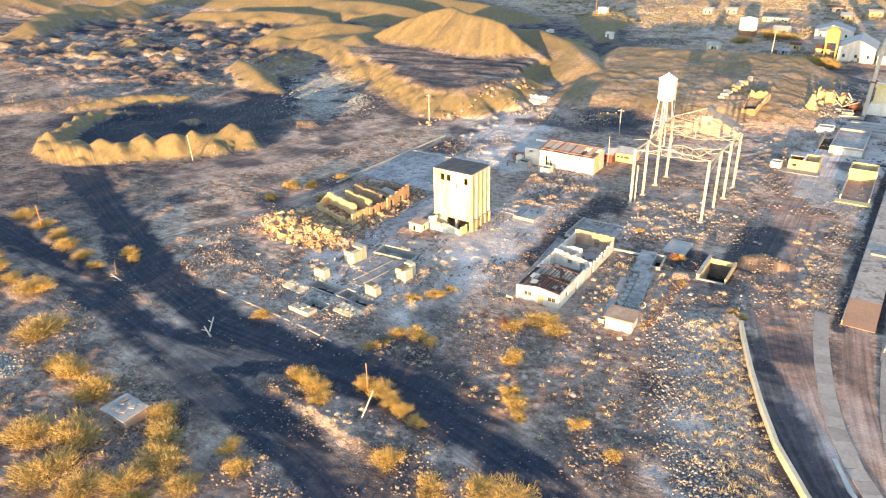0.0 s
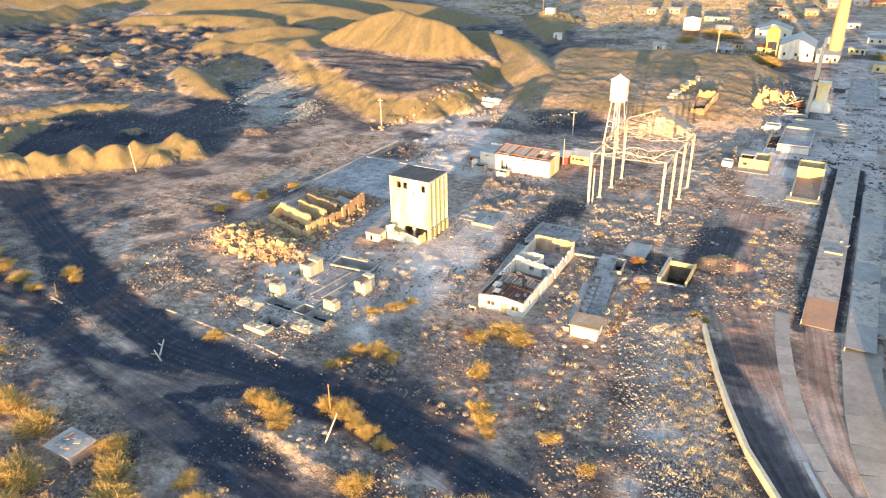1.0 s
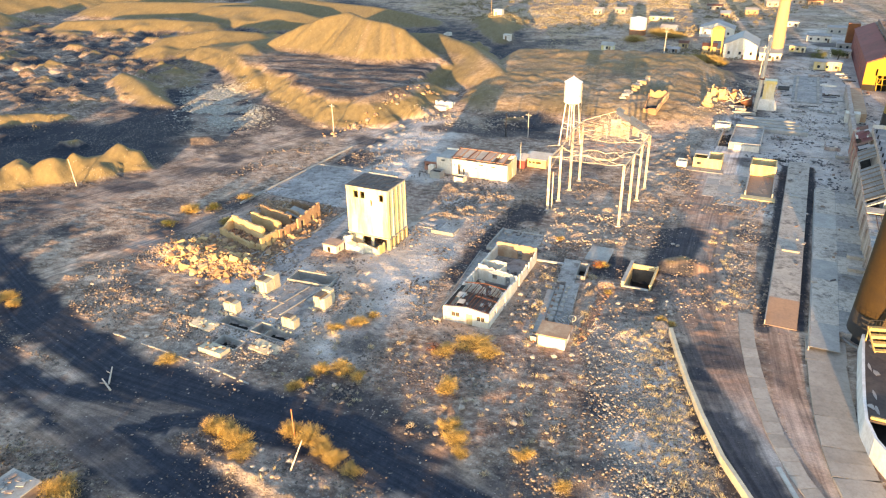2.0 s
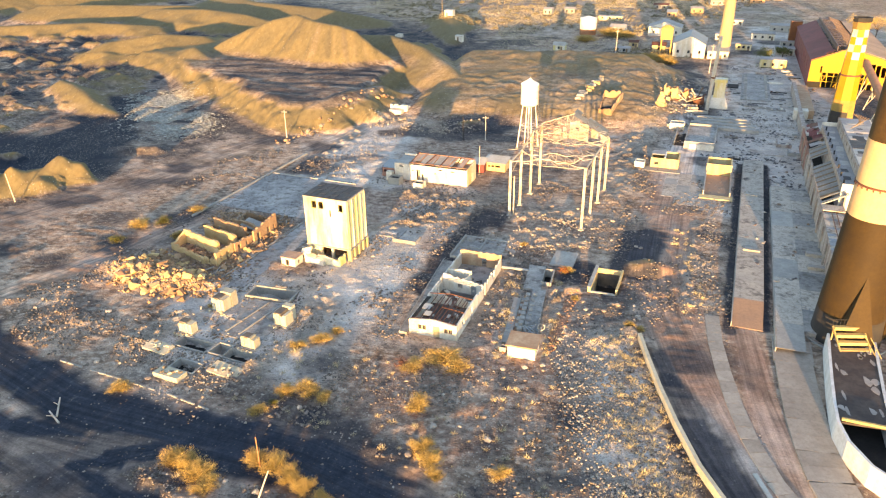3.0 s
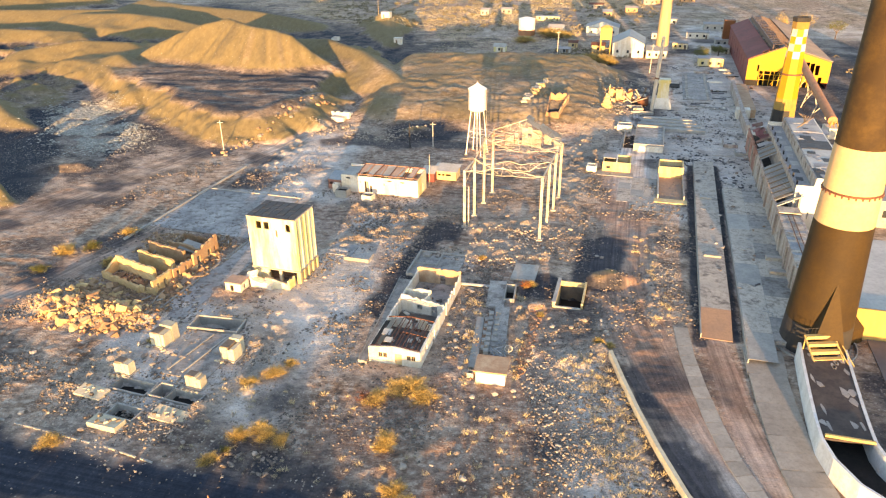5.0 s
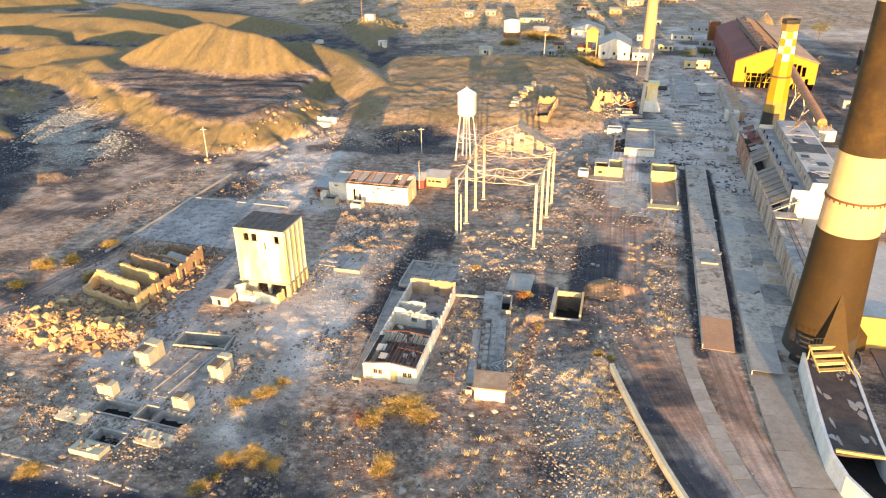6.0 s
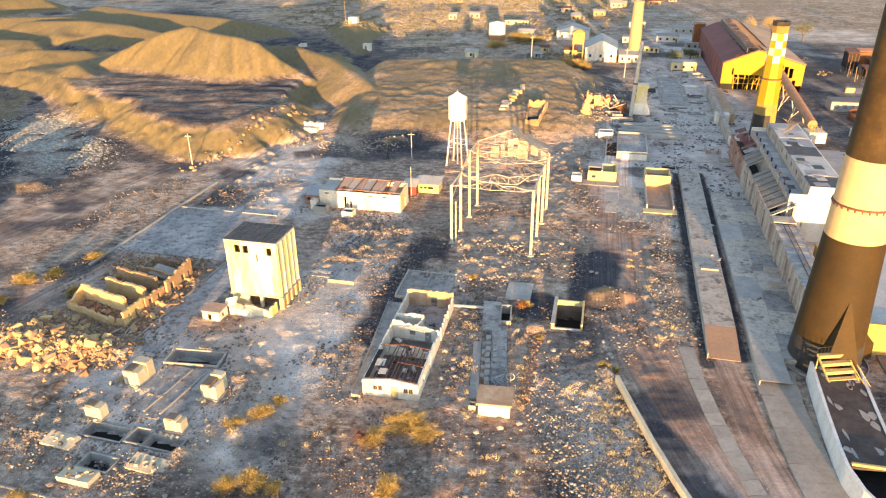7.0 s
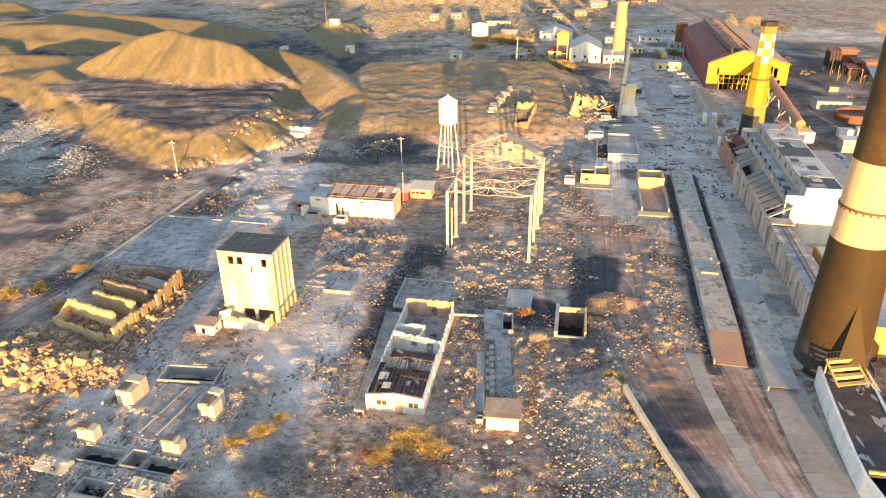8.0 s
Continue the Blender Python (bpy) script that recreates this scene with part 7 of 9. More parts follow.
def street_remnants():
    """Low broken footings and scrap along the street."""
    rnd = random.Random(36)
    for i in range(34):
        x, y = rnd.uniform(62, 88), rnd.uniform(104, 236)
        if i >= 22:
            x, y = rnd.uniform(40, 60), rnd.uniform(118, 190)
        x += (y - 60) * .13
        if 52 < x - (y - 130) * .15 < 84 and 128 < y < 146:
            continue
        w, d, h = rnd.uniform(2, 6), rnd.uniform(1.5, 5), rnd.uniform(.35, 1.1)
        t = thing("broken_footing", x, y, GROUND_Z(x, y) - .1, SITE, "low broken concrete footing with debris", "foundation", "broken footings")
        m = rnd.choice((CONCRETE, WHITEWASH, STAINED, SLAB))
        part("kerb", bbox(0, w, 0, .35, -.3, h), m, t)
        part("kerb", bbox(0, .35, .36, d, -.3, h * rnd.uniform(.5, 1)), m, t)
        part("infill", bbox(.36, w, .36, d, -.3, .14), rnd.choice((YARDMAT, SLAB, VOID)), t)
        for k in range(3):
            part("debris", box(bmesh.new(), -.5, .5, -.3, .3, 0, .4, pose(rnd.uniform(.6, w), rnd.uniform(.5, d), .1, rnd.uniform(-20, 20), 0, rnd.uniform(0, 180)), taper=.3), rnd.choice((STONE, CONCRETE, RUST, WHITEWASH)), t)


street_remnants()


def tip_edge_ruins():
    """The broken hopper, the fallen blocks and the stumps where the tip meets the street."""
    rnd = random.Random(94)
    x, y = 28.6, 133.5
    t = thing("ruined_hopper", x, y, GROUND_Z(x + 2, y + 3) - .3, -10, "roofless adobe hopper with sloping wing walls", "ruin")
    part("front_wall", bwall((0, 0), (4.2, 0), .5, 1.3, ragged=.9, seed=301, z0=-1), ADOBEDARK, t)
    part("wing_wall", bwall((4.2, .3), (5.4, 13.5), .5, lambda u: 1.2 + .2 * u, ragged=1.1, seed=302, z0=-1), ADOBE, t)
    part("wing_wall", bwall((-.9, 11.0), (0, .3), .5, lambda u: 3.4 - .22 * u, ragged=1.0, seed=303, z0=-1), ADOBEDARK, t)
    part("back_wall", bwall((-.6, 12.0), (4.6, 13.0), .5, 4.4, ragged=1.4, seed=304, z0=-1), ADOBE, t)
    part("chute_floor", box(bmesh.new(), .3, 4.2, .4, 12, -.6, -.1, pose(0, 0, .3, 5, 0, 0)), VOID, t)
    for i in range(15):
        p = Vector((21.6, 143.0)).lerp(Vector((28.4, 170.0)), (i + .5) / 15) + Vector((rnd.gauss(0, .5), rnd.gauss(0, .4)))
        w, h = rnd.uniform(1.6, 3.0), rnd.uniform(.5, 1.0)
        bm = box(bmesh.new(), -w / 2, w / 2, -.5, .5, -.3, h, taper=rnd.uniform(.1, .35))
        for v in bm.verts:
            v.co += Vector((rnd.uniform(-.2, .2), rnd.uniform(-.15, .15), rnd.uniform(-.12, .12)))
        ob = part("fallen_block", bm, rnd.choice((ADOBEPALE, PADMAT, CONCRETE)), None)
        ob.matrix_basis = pose(p.x, p.y, GROUND_Z(p.x, p.y), 0, rnd.uniform(-8, 8), rnd.gauss(-6, 10))
        tagged(ob, "pale fallen masonry block on the tip", "masonry block", "fallen blocks on the tip")
    t = thing("masonry_stump", 48.6, 147.0, GROUND_Z(48.6, 147.0), -8, "tapering stump of broken pale masonry", "ruin")
    for i in range(9):
        r = 1.9 - .17 * i
        bm = box(bmesh.new(), -r, r, -r * .8, r * .8, 0, .62, pose(rnd.gauss(0, .12), rnd.gauss(0, .12), .55 * i - .3, rnd.uniform(-4, 4), rnd.uniform(-4, 4), rnd.uniform(-20, 20)), taper=.15)
        for v in bm.verts:
            v.co += Vector((rnd.uniform(-.2, .2), rnd.uniform(-.2, .2), rnd.uniform(-.08, .08)))
        part("course", bm, rnd.choice((ADOBEPALE, ADOBEPALE, ADOBE)), t)
    t = thing("ruined_cell", 50.4, 161.0, GROUND_Z(52, 163), -8, "small roofless cell of broken pale walls", "ruin")
    part("wall", bwall((0, 0), (4.6, 0), .45, 3.4, [(1.6, 2.6, 0, 2.1)], ragged=.9, seed=311, z0=-.5), ADOBEPALE, t)
    part("wall", bwall((4.6, .3), (4.6, 4.4), .45, 2.6, ragged=.9, seed=312, z0=-.5), ADOBE, t)
    part("wall", bwall((0, 4.4), (0, .3), .45, 4.2, ragged=.9, seed=313, z0=-.5), ADOBEPALE, t)
    part("wall", bwall((4.6, 4.7), (0, 4.7), .45, 3.0, ragged=.9, seed=314, z0=-.5), ADOBE, t)


tip_edge_ruins()


def platform_litter():
    """Earth and broken concrete lying on and beside the platforms."""
    rnd = random.Random(46)
    for i in range(46):
        k = i % 3
        y = rnd.uniform(14, 96)
        x = (53.6 + (y - 12.8) * .169 + rnd.uniform(.4, 5.0)) if k == 0 else (58.7 + (y - 2.4) * .165 + rnd.uniform(.4, 10))
        z = 1.15 if k == 0 else 1.04
        if y < 22:
            continue
        w, d, h = rnd.uniform(.3, 1.5), rnd.uniform(.2, .8), rnd.uniform(.06, .28)
        ob = part("concrete_scrap", box(bmesh.new(), -w / 2, w / 2, -d / 2, d / 2, 0, h, pose(0, 0, 0, 0, 0, rnd.uniform(0, 180)), taper=.25), rnd.choice((SLAB, CONCRETE, YARDMAT, RAMPMAT)), None)
        ob.location = (x, y, z)
        tagged(ob, "broken piece of concrete lying on the platform", "debris", "platform scraps")


platform_litter()


def wire_tangle(x, y, n, r, m, label):
    """Bent rods and branches lying in a heap."""
    rnd = random.Random(int(x * 10))
    t = thing("scrap_tangle", x, y, GROUND_Z(x, y) if y < 0 else .35, 0, label, "scrap")
    for i in range(n):
        a = rnd.uniform(0, 6.28)
        p = Vector((rnd.gauss(0, r * .4), rnd.gauss(0, r * .4), rnd.uniform(0, .5)))
        q = p + Vector((math.cos(a) * r * .7, math.sin(a) * r * .7, rnd.uniform(-.1, .8)))
        mid = (p + q) / 2 + Vector((rnd.uniform(-.3, .3), rnd.uniform(-.3, .3), rnd.uniform(0, .5)))
        bm = rod(bmesh.new(), p, mid, .05, .05, 5)
        rod(bm, mid, q, .05, .03, 5)
        part("rod", bm, m, t)


wire_tangle(21.4, 5.2, 26, 1.5, GREYBEAM, "tangle of bent grey pipes on the pump bed")
wire_tangle(25.8, 2.2, 4, 1.6, PALESHEET, "few pale dead branches on the ground")
wire_tangle(2.0, -10.4, 34, 1.3, RUST, "heap of rusty scrap beside a dry bush")
wire_tangle(24.6, 25.4, 30, 1.1, ORANGE, "heap of bright rusty scrap by the pit")
wire_tangle(66.4, 18.2, 24, 2.0, GREYBEAM, "pile of dark pipes at the chimney's foot")


# ---- the yellow smelter hall and its chequered stack ----


def smelter():
    t = thing("smelter_hall", 105.3, 197.0, 0, -8.5, "big smelter hall with a yellow gable and maroon sheet roof", "building")
    W, L, HE, HP = 29.0, 84.0, 10.2, 15.2
    XP = 12.0                                    # where the ridge stands
    top = lambda u: HE + (HP - HE) * u / XP if u < XP else HP - (HP - HE) * (u - XP) / (W - XP)
    part("gable", bwall((0, 0), (W, 0), .3, top, [(4.2, 19.4, 0, 5.7), (20.0, 21.6, 4.6, 9.6), (22.0, 23.4, 4.6, 9.2), (23.8, 25.2, 5.0, 8.6), (19.5, 26.6, 0, 4.2), (3.6, 4.2, 5.6, 8.0)], z0=2.2), YELLOW, t, "yellow painted gable wall")
    part("side_wall", bwall((0, L), (0, .3), .3, HE, [(6 + i * 9, 7.2 + i * 9, 3, 7.6) for i in range(8)], z0=-.3), MAROON, t, "dark red side wall")
    part("side_wall", bwall((W, .3), (W, L), .3, HE, z0=-.3), MAROON, t)
    part("back_wall", bwall((W, L + .3), (0, L + .3), .3, HE, z0=-.3), MAROON, t)
    part("floor", bbox(.3, W - .3, .3, L, -.3, .15), VOID, t)
    rnd = random.Random(17)
    n = 14
    for i in range(n):
        y0 = -.4 + i * (L + .8) / n
        d = (L + .8) / n - .04
        # west slope
        ln = math.hypot(XP + .5, HP - HE)
        m = pose(-.4, y0, HE - .1, 0, -math.degrees(math.atan2(HP - HE, XP)), 0)
        part("roof_sheet", box(bmesh.new(), 0, ln * (.62 if i else .4), 0, d, 0, .12, m), MAROON, t)
        if i == 0:
            for k in range(5):
                part("roof_sheet", box(bmesh.new(), ln * (.4 + .05 * k), ln * (.45 + .05 * k) - .03, d * rnd.uniform(.2, .6), d, 0, .12, m), MAROON, t)
        for k in range(3):
            if rnd.random() < .42:
                part("roof_sheet", box(bmesh.new(), ln * (.63 + .125 * k), ln * (.63 + .125 * k) + ln * .12, d * rnd.uniform(0, .3), d * rnd.uniform(.6, 1), 0, .12, m), PURPLEROOF, t)
        for k in range(4):
            part("purlin", beam(bmesh.new(), m @ Vector((ln * (.66 + .1 * k), 0, -.05)), m @ Vector((ln * (.66 + .1 * k), d + .04, -.05)), .16, .16), TIMBER if k % 2 else PURPLEROOF, t)
        m = pose(XP, y0, HP, 0, math.degrees(math.atan2(HP - HE, W - XP)), 0)
        le = math.hypot(W - XP + .5, HP - HE)
        part("roof_sheet", box(bmesh.new(), le * (.3 if i > 1 else .12), le, 0, d, 0, .12, m), TANROOF, t)
    # added sheet: paints the hall's inside dark and hides the far slope
    part("loft", bbox(.4, XP + 9, 1, L - 1, HE - 1.0, HE - .7), VOID, t, "added dark sheet standing for the hall's shaded inside")
    for i in range(30):
        y = i * L / 29
        part("rafter", beam(bmesh.new(), (0, y, HE - .25), (XP, y, HP - .25), .2, .3), TIMBER if i % 3 else PURPLEROOF, t)
        part("rafter", beam(bmesh.new(), (XP, y, HP - .25), (W, y, HE - .25), .15, .25), PURPLEROOF, t)
    mon = part("roof_monitor", bbox(XP - 4.0, XP - 3.6, 2, L - 4, HP - 1.6, HP + .2), PURPLEROOF, t)
    for i in range(18):
        part("monitor_slat", bbox(XP - 3.6, XP - .2, 3 + i * 4.2, 4.2 + i * 4.2, HP + .02, HP + .16), PURPLEROOF, mon)
    # trestle legs under the open gable
    for i in range(14):
        x = 3.2 + i * 1.7
        part("post", beam(bmesh.new(), (x, .6, 0), (x + rnd.uniform(-.6, .6), .9, 6.2), .3, .3), YELLOW, t)
    for z in (2.3, 4.4, 6.0):
        part("tie", beam(bmesh.new(), (4.5, .7, z), (19.5, .7, z + rnd.uniform(-.4, .4)), .22, .22), YELLOW, t)
    for i in range(8):
        part("brace", beam(bmesh.new(), (4 + i * 2.6, .7, 0.4 + 1.6 * (i % 2)), (6.6 + i * 2.6 - 3.4 * (i % 3 == 1), .7, 6), .16, .16), YELLOW, t)
    part("base_wall", bbox(0, 4.6, -.05, .3, -.3, 2.15), VOID, t, "sooty lower wall")
    o = thing("orange_hopper", 115.5, 284, 0, -8.5, "orange rusty hopper at the hall's far end", "hopper")
    part("body", bbox(0, 5, 0, 5, 0, 12), ORANGE, o)
    s = thing("chequered_stack", 99.1, 130.0, 0, 0, "octagonal yellow stack with a white chequered band", "chimney")
    z0, H = -.3, 34.6
    rad = lambda z: 3.6 - 1.6 * z / H
    tw = radians(12)

    def oct_panel(k, a, b, mt):
        bm = bmesh.new()
        q0, q1 = tw + k * math.pi / 4, tw + (k + 1) * math.pi / 4
        v = [bm.verts.new((rad(z) * math.cos(q), rad(z) * math.sin(q), z)) for q, z in ((q0, a), (q1, a), (q1, b), (q0, b))]
        bm.faces.new(v)
        part("panel", bm, mt, s)
    for k in range(8):
        oct_panel(k, z0, 8.2 if k in (4, 5, 3) else 5.5, BLACKPAINT)
        oct_panel(k, 8.2 if k in (4, 5, 3) else 5.5, 11.6, OCHREDULL)
        oct_panel(k, 11.6, 23.2, YELLOW)
        for j in range(4):
            a = 23.2 + j * 2.05
            oct_panel(k, a, a + 2.05, CHEQUER if (k + j) % 2 else YELLOW)
    part("crown", lathe(bmesh.new(), [(rad(31.4), 31.4), (2.35, 31.5), (2.35, 33.4), (1.8, 33.4), (1.8, 30)], 8, cap=False), OCHREDULL, s, "dull ochre crown")
    part("soot_rim", lathe(bmesh.new(), [(2.36, 33.4), (2.52, 33.6), (2.52, 34.6), (1.9, 34.6), (1.8, 33.4)], 8, cap=False), BLACKPAINT, s, "sooty black rim")
    part("hoop", lathe(bmesh.new(), [(rad(18.6) + .05, 18.4), (rad(18.6) + .2, 18.5), (rad(18.6) + .2, 18.8), (rad(18.6) + .05, 18.9)], 24, cap=False), RUST, s)
    d = thing("rusty_duct", 0, 0, 0, 0, "long sloping rusty duct on steel legs", "duct")
    a, b = Vector((122.5, 192, 10.5)), Vector((114.0, 131, 4.6))
    part("duct", brod(a, b, 1.35, 1.35, 14), RUSTLIGHT, d)
    for k in (.2, .45, .7):
        p = a.lerp(b, k)
        for dx in (-1.6, 1.6):
            part("leg", beam(bmesh.new(), (p.x + dx * 1.6, p.y, -.2), (p.x + dx * .5, p.y, p.z - 1), .25, .25), STEEL, d)
        part("brace", beam(bmesh.new(), (p.x - 2, p.y, 1.5), (p.x + 1.2, p.y, p.z - 1.4), .15, .15), STEEL, d)
    part("seat", bbox(112, 117, 127, 132.5, -.2, 3.2), WHITEWASH, d)
    for i in range(4):
        part("valve_frame", beam(bmesh.new(), (112.6 + i * 1.1, 128, 3.2), (112.6 + i * 1.1, 129.5, 4.6), .2, .2), YELLOW, d)


PURPLEROOF = surface("purple_brown_sheet", (0.075, 0.055, 0.06), (0.1, 0.07, 0.07), (0.05, 0.04, 0.04), 0.7, 0.3, 2, 0.2, 0.02)
TANROOF = surface("tan_rusty_sheet", (0.38, 0.22, 0.13), (0.3, 0.16, 0.09), (0.4, 0.28, 0.2), 0.7, 0.3, 2, 0.2, 0.02)
OCHREDULL = surface("dull_ochre_paint", (0.3, 0.19, 0.05), (0.25, 0.15, 0.05), (0.17, 0.11, 0.05), 0.75, 0.4, 2.5, 0.25, 0.03)
CHEQUER = surface("white_chequer_paint", (0.62, 0.58, 0.5), (0.5, 0.46, 0.36), (0.4, 0.33, 0.2), 0.7, 0.5, 3, 0.15, 0.02)
smelter()


# ---- far houses, tanks and the plant to the east ----


def gabled_house(name, x, y, w, d, h, rise, turn, wall_m, roof_m, label, windows=3, along_x=True):
    t = thing(name, x, y, GROUND_Z(x, y) - .2, turn, label, "house")
    part("house_shell", bbox(0, w, 0, d, -.5, h), wall_m, t)
    bm = bmesh.new()
    o = .4
    if along_x:
        v = [bm.verts.new(c) for c in ((-o, -o, h), (w + o, -o, h), (w + o, d + o, h), (-o, d + o, h), (-o, d / 2, h + rise), (w + o, d / 2, h + rise))]
        fs = ((0, 1, 5, 4), (2, 3, 4, 5), (0, 4, 3), (1, 2, 5), (3, 2, 1, 0))
    else:
        v = [bm.verts.new(c) for c in ((-o, -o, h), (w + o, -o, h), (w + o, d + o, h), (-o, d + o, h), (w / 2, -o, h + rise), (w / 2, d + o, h + rise))]
        fs = ((3, 0, 4, 5), (1, 2, 5, 4), (0, 1, 4), (2, 3, 5), (3, 2, 1, 0))
    for f in fs:
        bm.faces.new([v[i] for i in f])
    bmesh.ops.recalc_face_normals(bm, faces=bm.faces[:])
    part("roof", bm, roof_m, t)
    if not along_x:
        bm = bmesh.new()
        v = [bm.verts.new(c) for c in ((0, -.05, h), (w, -.05, h), (w / 2, -.05, h + rise * .93))]
        v2 = [bm.verts.new(c) for c in ((0, -o - .03, h), (w, -o - .03, h), (w / 2, -o - .03, h + rise * .96))]
        bm.faces.new(v2)
        bmesh.ops.delete(bm, geom=v, context='VERTS')
        part("gable", bm, wall_m, t)
    for i in range(windows):
        u = w * (i + .5) / windows
        wn = part("window", bbox(u - .5, u + .5, -.05, .1, h * .35, h * .35 + 1.2), GLASS, t)
        part("sill", bbox(u - .6, u + .6, -.12, 0, h * .35 - .12, h * .35), CONCRETE, wn)
    part("door", bbox(w * .5 + .8, w * .5 + 1.7, -.04, .1, 0, 2.05), TIMBER, t)
    return t


OCHRESTACK = surface("ochre_plain_brick", (0.36, 0.27, 0.16), (0.3, 0.22, 0.13), (0.24, 0.17, 0.1), 0.8, 0.3, 2.5, 0.3, 0.04, streaks=True)


def far_side():
    BLUEROOF = surface("blue_grey_roof", (0.17, 0.21, 0.25), (0.22, 0.24, 0.26), (0.12, 0.1, 0.1), 0.6, 0.3, 2, 0.1, 0.02)
    gabled_house("old_station", 59.5, 250.5, 14, 20, 6.2, 3.6, -8, WHITEWASH, BLUEROOF, "white gabled mine office with a blue-grey roof", 3, False)
    gabled_house("old_station_wing", 74.5, 248, 9, 12, 3.6, 1.6, -8, WHITEWASH, BLUEROOF, "low white wing of the mine office", 3)
    gabled_house("village_house", 51, 309, 17, 12, 4.6, 3.0, -6, WHITEFRONT, GREYROOF, "large white gabled house at the village's edge", 3, False)
    gabled_house("village_house", 31, 318, 8, 7, 2.8, 1.4, -10, WHITEWASH, GREYROOF, "small white house among dry shrubs", 2)
    gabled_house("village_house", 40.5, 272, 4.2, 4, 2.6, 1.0, -6, YELLOWED, RUST, "little yellow hut with a rusty roof", 1)
    gabled_house("village_house", 51, 262, 6, 5, 3.2, 1.2, -6, YELLOWED, RUST, "yellow hut with a rusty roof", 1)
    gabled_house("village_house", 4.5, 259, 5.5, 4.4, 2.6, 1.4, -10, PLASTER, PALESHEET, "small grey hut with a pale roof", 1)
    gabled_house("village_house", 35.5, 258, 5, 4, 2.2, .8, -10, CONCRETE, GREYROOF, "small grey hut among dry grass", 1)
    for x, y, w, d, h, m, lab in ((94.3, 231.5, 10.5, 6, 3.6, PLASTER, "low cream building with dark windows"), (106, 262, 8, 7, 3, WHITEWASH, "flat-roofed white village house"), (116, 330, 12, 9, 3.4, CONCRETE, "flat-roofed grey village house"),
                                (96, 352, 9, 8, 3, WHITEWASH, "flat-roofed white village house"), (131, 300, 10, 7, 3, GREYSHEET, "long grey shed at the village"), (84, 300, 8, 6, 3, GREYSHEET, "long grey shed at the village"),
                                (102, 303, 11, 8, 3.2, WHITEWASH, "flat-roofed white village house"), (112, 282, 9, 7, 3, CONCRETE, "flat-roofed grey village house"), (24, 362, 14, 4, 2.6, PLASTER, "long white wall building"), (90, 272, 7, 6, 3, PLASTER, "flat-roofed cream village house")):
        t = thing("flat_house", x, y, -.2, -8.5, lab, "house")
        part("house_shell", bbox(0, w, 0, d, -.3, h), m, t)
        part("roof", bbox(-.2, w + .2, -.2, d + .2, h, h + .3), GREYROOF, t)
        for i in range(3):
            part("window", bbox(w * (i + .4) / 3.2, w * (i + .4) / 3.2 + 1.0, -.05, .1, 1.2, 2.3), GLASS, t)
        part("door", bbox(w - 1.6, w - .7, -.04, .1, 0, 2.1), TIMBER, t)
    rnd = random.Random(50)
    # the village beyond
    for i in range(26):
        y = rnd.uniform(380, 640)
        x = rnd.uniform(-30, 80 + (y - 290) * .35)
        if rnd.random() < .25:
            x, y = rnd.uniform(-560, -380), rnd.uniform(330, 560)
        w, d = rnd.uniform(5, 10), rnd.uniform(4, 8)
        gabled_house("village_house", x, y, w, d, rnd.uniform(2.6, 3.6), rnd.uniform(.6, 1.8), rnd.uniform(-14, 8), rnd.choice((CONCRETE, SLAB, ADOBE, ADOBE)), rnd.choice((GREYROOF, GREYROOF, RUST, GREYSHEET)), "small plastered village house among dry shrubs", 2)
    t = thing("storage_tank", 19.3, 309, 0, 0, "round tank, white above and rusty orange to one side", "tank")
    part("shell", lathe(bmesh.new(), [(4.4, -.3), (4.4, 8.6)], 28), TANKWHITE, t)
    part("roof", lathe(bmesh.new(), [(4.5, 8.6), (.2, 9.6)], 28), TANKWHITE, t)
    part("rust_skirt", lathe(bmesh.new(), [(4.44, -.3), (4.44, 3.0)], 28, cap=False), RUSTLIGHT, t)
    t = thing("yellow_headframe", 56.6, 254, 0, -8, "yellow tank on four tall legs", "elevated tank")
    part("tank", bbox(-2.6, 2.6, -2.2, 2.2, 7.4, 12.4), YELLOWANNEX, t)
    part("roof", bbox(-2.8, 2.8, -2.4, 2.4, 12.4, 13.6, taper=.7), YELLOWANNEX, t)
    for x in (-2.2, 2.2):
        for y in (-1.8, 1.8):
            part("leg", beam(bmesh.new(), (x, y, -.3), (x, y, 7.4), .4, .4), YELLOWANNEX, t)
    part("tie", beam(bmesh.new(), (-2.2, -1.8, 3.6), (2.2, -1.8, 3.6), .25, .25), YELLOWANNEX, t)
    t = thing("cream_stack", 82.0, 254, 0, 0, "plain cream brick stack, slightly tapered", "chimney")
    part("shaft", lathe(bmesh.new(), [(3.0, -.3), (2.3, 25.2), (2.5, 25.3), (2.5, 25.9), (1.7, 25.9), (1.6, 24)], 24, cap=False), OCHRESTACK, t)
    # white huts on the spoil slope
    for x, y, w, d, h in ((-63.5, 324, 5, 4, 3.2), (-45.5, 266, 3.6, 3, 2.6)):
        z = GROUND_Z(x + 2, y + 2)
        t = thing("spoil_hut", x, y, z - .4, -8, "small white hut on the spoil slope", "hut")
        part("house_shell", bbox(0, w, 0, d, -.4, h), WHITEFRONT, t)
        part("roof", bbox(-.2, w + .2, -.2, d + .2, h, h + .25), PALESHEET, t)
        part("door", bbox(1, 1.9, -.04, .1, 0, 2.1), TIMBER, t)
    # white broken masonry under the heap
    z = GROUND_Z(-39, 134)
    t = thing("white_ruin", -42.0, 135.4, z + .2, -12, "broken white masonry block at the foot of the heap", "ruin")
